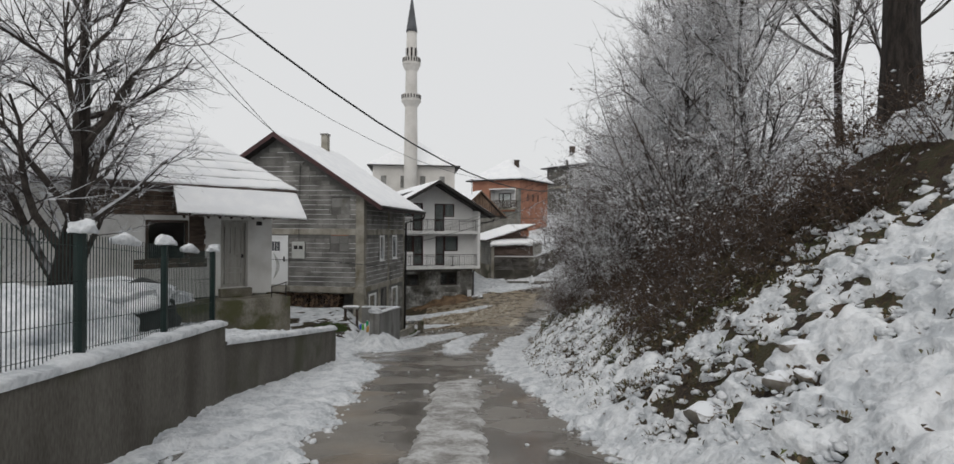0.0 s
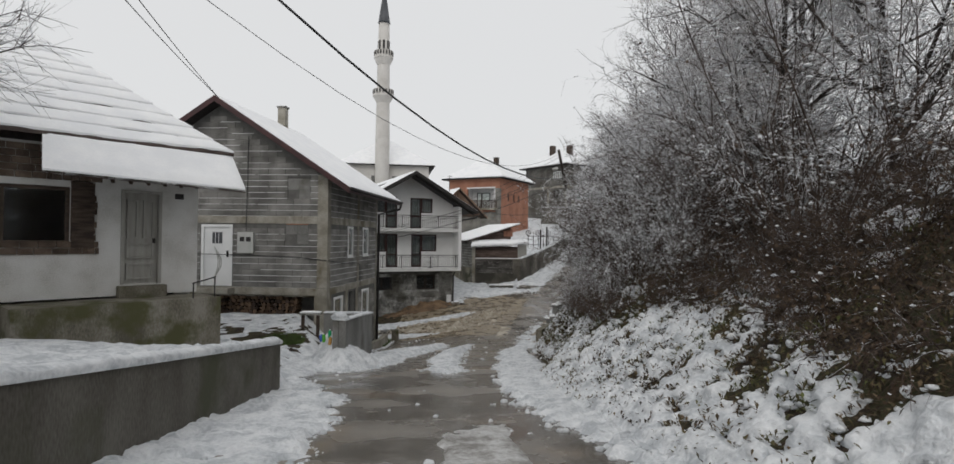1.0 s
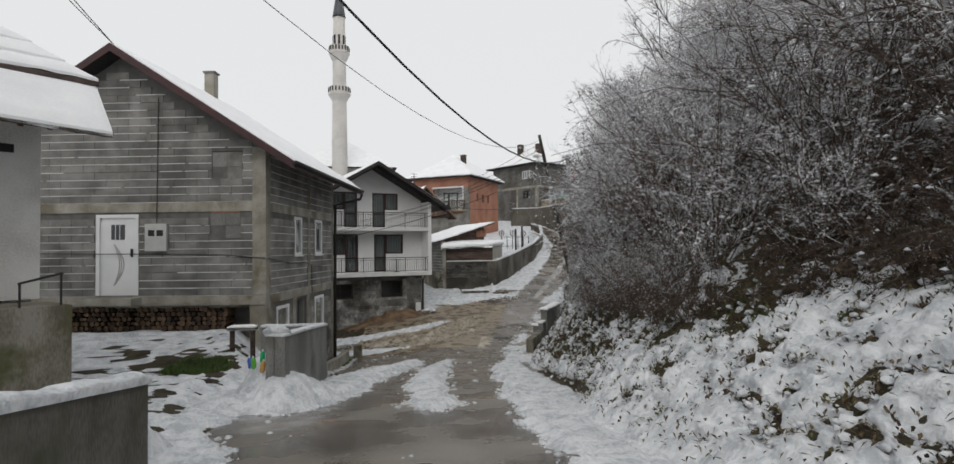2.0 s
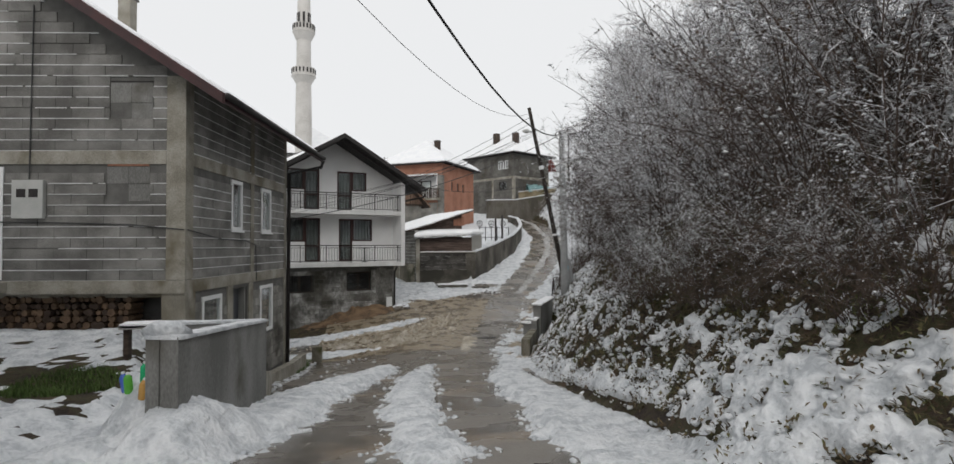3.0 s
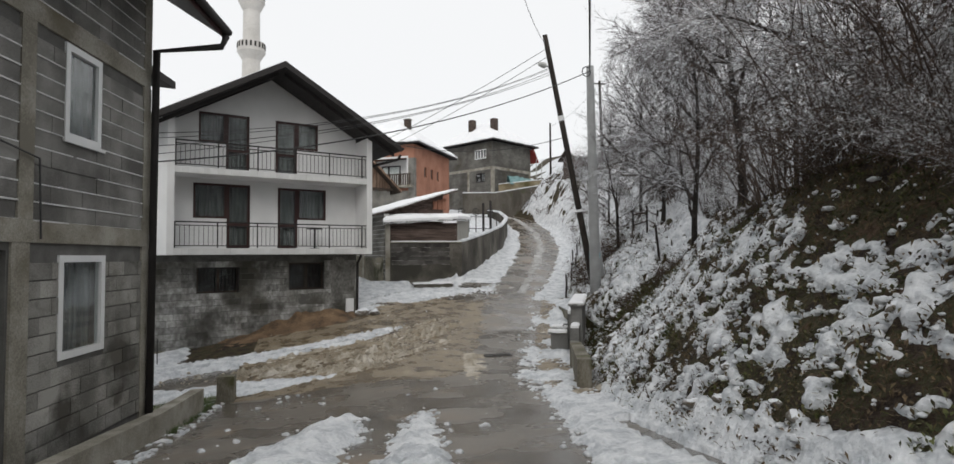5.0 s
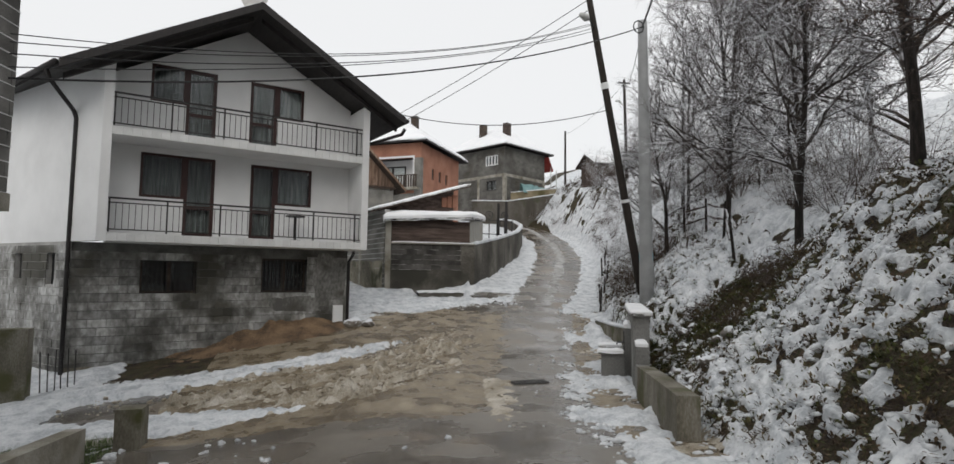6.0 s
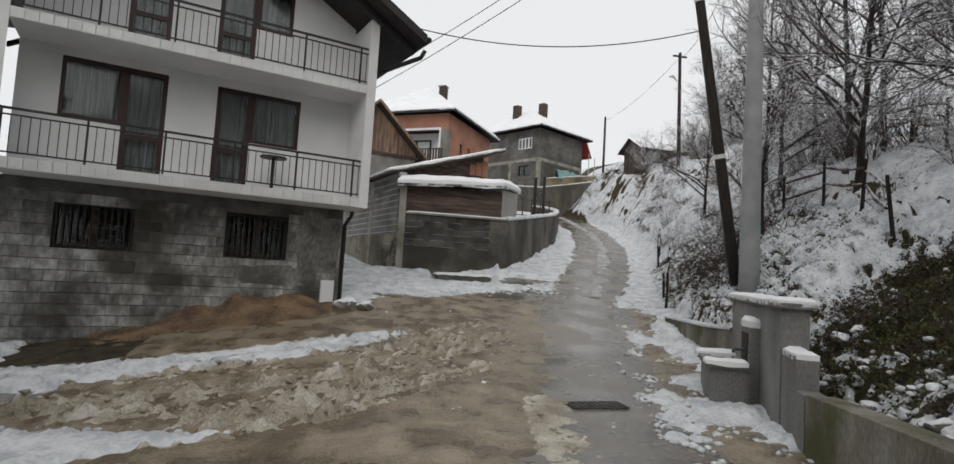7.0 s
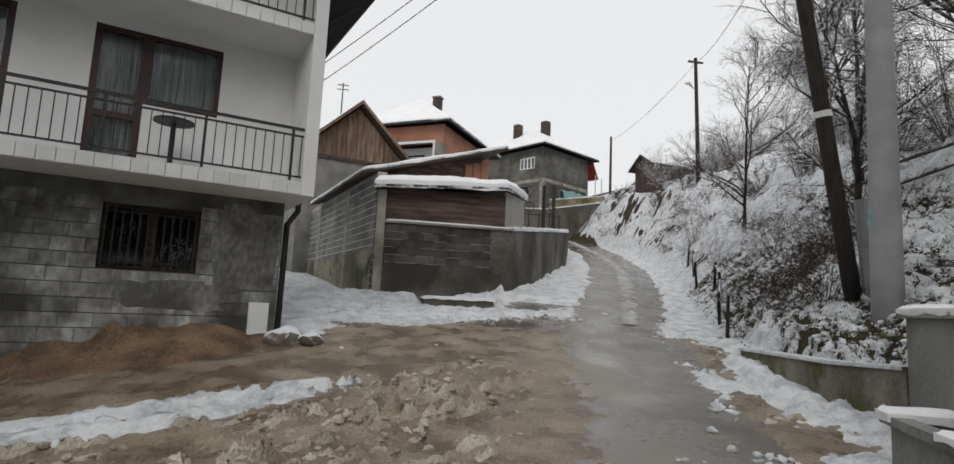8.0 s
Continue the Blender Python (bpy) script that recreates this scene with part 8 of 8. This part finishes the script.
blade_thing("dead_grass", *blades(x, y, ground_z(x, y) - 0.01, rs.uniform(0.05, 0.14, len(x)), rs.uniform(0.002, 0.004, len(x)), (0.3, 1.4), 2),
            mat("dead_grass", [(0.06, 0.05, 0.02), (0.13, 0.10, 0.05), (0.07, 0.085, 0.025)], 0.9, 4, 30, 0.0, per_island=0.3), "matted dead grass blades on the bank", "grass")
s, rng = Shape(), random.Random(66)
for _ in range(2600):
    a, r = rng.uniform(0, 6.28), 0.95 * math.sqrt(rng.random())
    x, y = -5.65 + 0.75 * r * math.cos(a), 22.15 + 0.8 * r * math.sin(a)
    z, h = float(ground_z(x, y)), rng.uniform(0.05, 0.13)
    b = rng.uniform(0, 6.28)
    s.add([(x - 0.006 * math.sin(b), y + 0.006 * math.cos(b), z - 0.01), (x + 0.006 * math.sin(b), y - 0.006 * math.cos(b), z - 0.01), (x + h * 0.6 * math.cos(b), y + h * 0.6 * math.sin(b), z + h)], [(0, 1, 2)])
for _ in range(6000):
    x, y = rng.uniform(-5.2, -3.5), rng.uniform(31.0, 35.3)
    z, h = float(ground_z(x, y)), rng.uniform(0.05, 0.14)
    b = rng.uniform(0, 6.28)
    s.add([(x - 0.006 * math.sin(b), y + 0.006 * math.cos(b), z - 0.01), (x + 0.006 * math.sin(b), y - 0.006 * math.cos(b), z - 0.01), (x + h * 0.6 * math.cos(b), y + h * 0.6 * math.sin(b), z + h)], [(0, 1, 2)])
solo("green_grass", s, mat("green_grass", [(0.05, 0.085, 0.02), (0.10, 0.16, 0.04)], 0.9, 4, 30, 0.0, per_island=0.3), "green grass showing through the thin snow", "grass", "stuff")

# stones showing through
rng = random.Random(71)
stone = []
for k in range(4):
    bm = bmesh.new()
    bmesh.ops.create_icosphere(bm, subdivisions=2, radius=1.0)
    for v in bm.verts:
        v.co *= 1 + 0.38 * noise.noise(v.co * 1.4 + Vector((k * 7, 0, 0)))
        v.co.z *= 0.65
    me = bpy.data.meshes.new("stone")
    bm.to_mesh(me)
    bm.free()
    me.materials.append(RUBBLE)
    me.polygons.foreach_set("use_smooth", [True] * len(me.polygons))
    stone.append(me)
spots = [(2.03, 5.14, 0.16), (2.5, 4.75, 0.13), (2.72, 4.9, 0.12), (2.6, 4.55, 0.09)]
for _ in range(26):
    y = rng.uniform(32.3, 36.5)
    spots.append((float(toe_x(y)) + rng.uniform(0.35, 1.3), y, rng.uniform(0.05, 0.15)))
for _ in range(14):
    y = rng.uniform(19, 31)
    spots.append((float(toe_x(y)) + rng.uniform(0.0, 1.0), y, rng.uniform(0.04, 0.10)))
for x, y, r in spots:
    o = tagged(new("stone", rng.choice(stone)), "rough brown-grey stone lying in the snow on the bank", "stone", "stones on the bank")
    o.matrix_world = pose(x, y, float(ground_z(x, y)) + r * 0.25, rng.uniform(-20, 20), rng.uniform(-20, 20), rng.uniform(0, 360)) @ Matrix.Diagonal((r, r * 1.2, r, 1))
for x, y, r in ((-0.05, 42.9, 0.28), (0.35, 42.7, 0.18)):
    o = tagged(new("stone", stone[1]), "grey boulder at the corner of the white house", "stone", "stones by the house")
    o.matrix_world = pose(x, y, float(ground_z(x, y)) + 0.1, 0, 0, 40) @ Matrix.Diagonal((r, r, r, 1))


# rustic fences on the slope
def rustic(label, posts, rails, seed):
    rg = random.Random(seed)
    f = thing("rustic_fence", label, "fence", None, "fences on the slope")
    tops = []
    for x, y, h in posts:
        z = float(ground_z(x, y))
        lx, ly = rg.uniform(-0.12, 0.12), rg.uniform(-0.12, 0.12)
        part("post", Shape().tube([(x, y, z - 0.3), (x + lx, y + ly, z + h)], [0.045, 0.035], 6), BARK, f)
        tops.append(Vector((x + lx, y + ly, z + h)))
    for a, b in zip(tops, tops[1:]):
        for k in range(rails):
            o1, o2 = Vector((0, 0, -0.15 - 0.4 * k + rg.uniform(-0.1, 0.05))), Vector((0, 0, -0.15 - 0.4 * k + rg.uniform(-0.1, 0.05)))
            part("rail", Shape().tube([a + o1, a.lerp(b, 0.5) + o1 + Vector((0, 0, rg.uniform(-0.05, 0.05))), b + o2], [0.03, 0.035, 0.025], 5), TWIG, f)
    return f


rustic("old weathered wooden rail fence on the slope", [(9.2, 38.0, 1.1), (9.95, 39.5, 1.15), (10.6, 41.2, 1.1), (11.0, 43.0, 1.0)], 2, 1)
rustic("broken wooden stick fence above the road", [(8.6, 44.6, 0.9), (9.1, 45.6, 0.8), (9.7, 46.6, 1.0), (10.6, 48.2, 0.9)], 1, 2)
rustic("broken wooden stick fence above the road", [(11.5, 50.5, 0.9), (12.6, 52.5, 1.0), (13.8, 55, 0.9)], 1, 3)
rustic("old fence of grey posts on the hillside", [(12.6, 40.0, 1.3), (13.2, 41.4, 1.3), (13.9, 42.8, 1.3), (14.4, 44.0, 1.2)], 2, 4)

# low snow-laden evergreen shrubs in the garden
rng = random.Random(81)
for x, y, r in ((-5.3, 5.2, 0.42), (-6.1, 6.0, 0.5), (-5.6, 4.2, 0.4), (-6.9, 6.9, 0.55), (-4.7, 4.0, 0.33), (-6.0, 7.6, 0.4), (-5.0, 6.3, 0.36)):
    sb = thing("garden_shrub", "low dark evergreen shrub weighed down by snow", "shrub", pose(x, y, float(ground_z(x, y)), 0, 0, rng.uniform(0, 360)), "garden shrubs")
    rs = np.random.RandomState(int(r * 1000))
    n = 900
    a, e, q = rs.uniform(0, 6.28, n), rs.uniform(0, 1.35, n), r * rs.uniform(0.55, 1.0, n)
    v, f = blades(q * np.cos(a) * np.cos(e), q * np.sin(a) * np.cos(e), q * np.sin(e) * 0.75, rs.uniform(0.05, 0.11, n), rs.uniform(0.012, 0.022, n), (-0.5, 0.9), 3)
    me = bpy.data.meshes.new("foliage")
    me.from_pydata(v, [], f.tolist())
    me.materials.append(MOSS)
    o = new("foliage", me)
    o.parent = sb
    bm = bmesh.new()
    bmesh.ops.create_icosphere(bm, subdivisions=3, radius=1.0)
    for w in bm.verts:
        k = 1 + 0.45 * noise.noise(w.co * 1.6 + Vector((x * 3, y, 0))) + 0.2 * noise.noise(w.co * 4)
        w.co = Vector((w.co.x * r * 0.85 * k, w.co.y * r * 0.85 * k, r * 0.62 + max(w.co.z, -0.3) * r * 0.28 * k))
    me = bpy.data.meshes.new("snow_cap")
    bm.to_mesh(me)
    bm.free()
    me.polygons.foreach_set("use_smooth", [True] * len(me.polygons))
    me.materials.append(SNOW)
    o = new("snow_cap", me)
    o.parent = sb
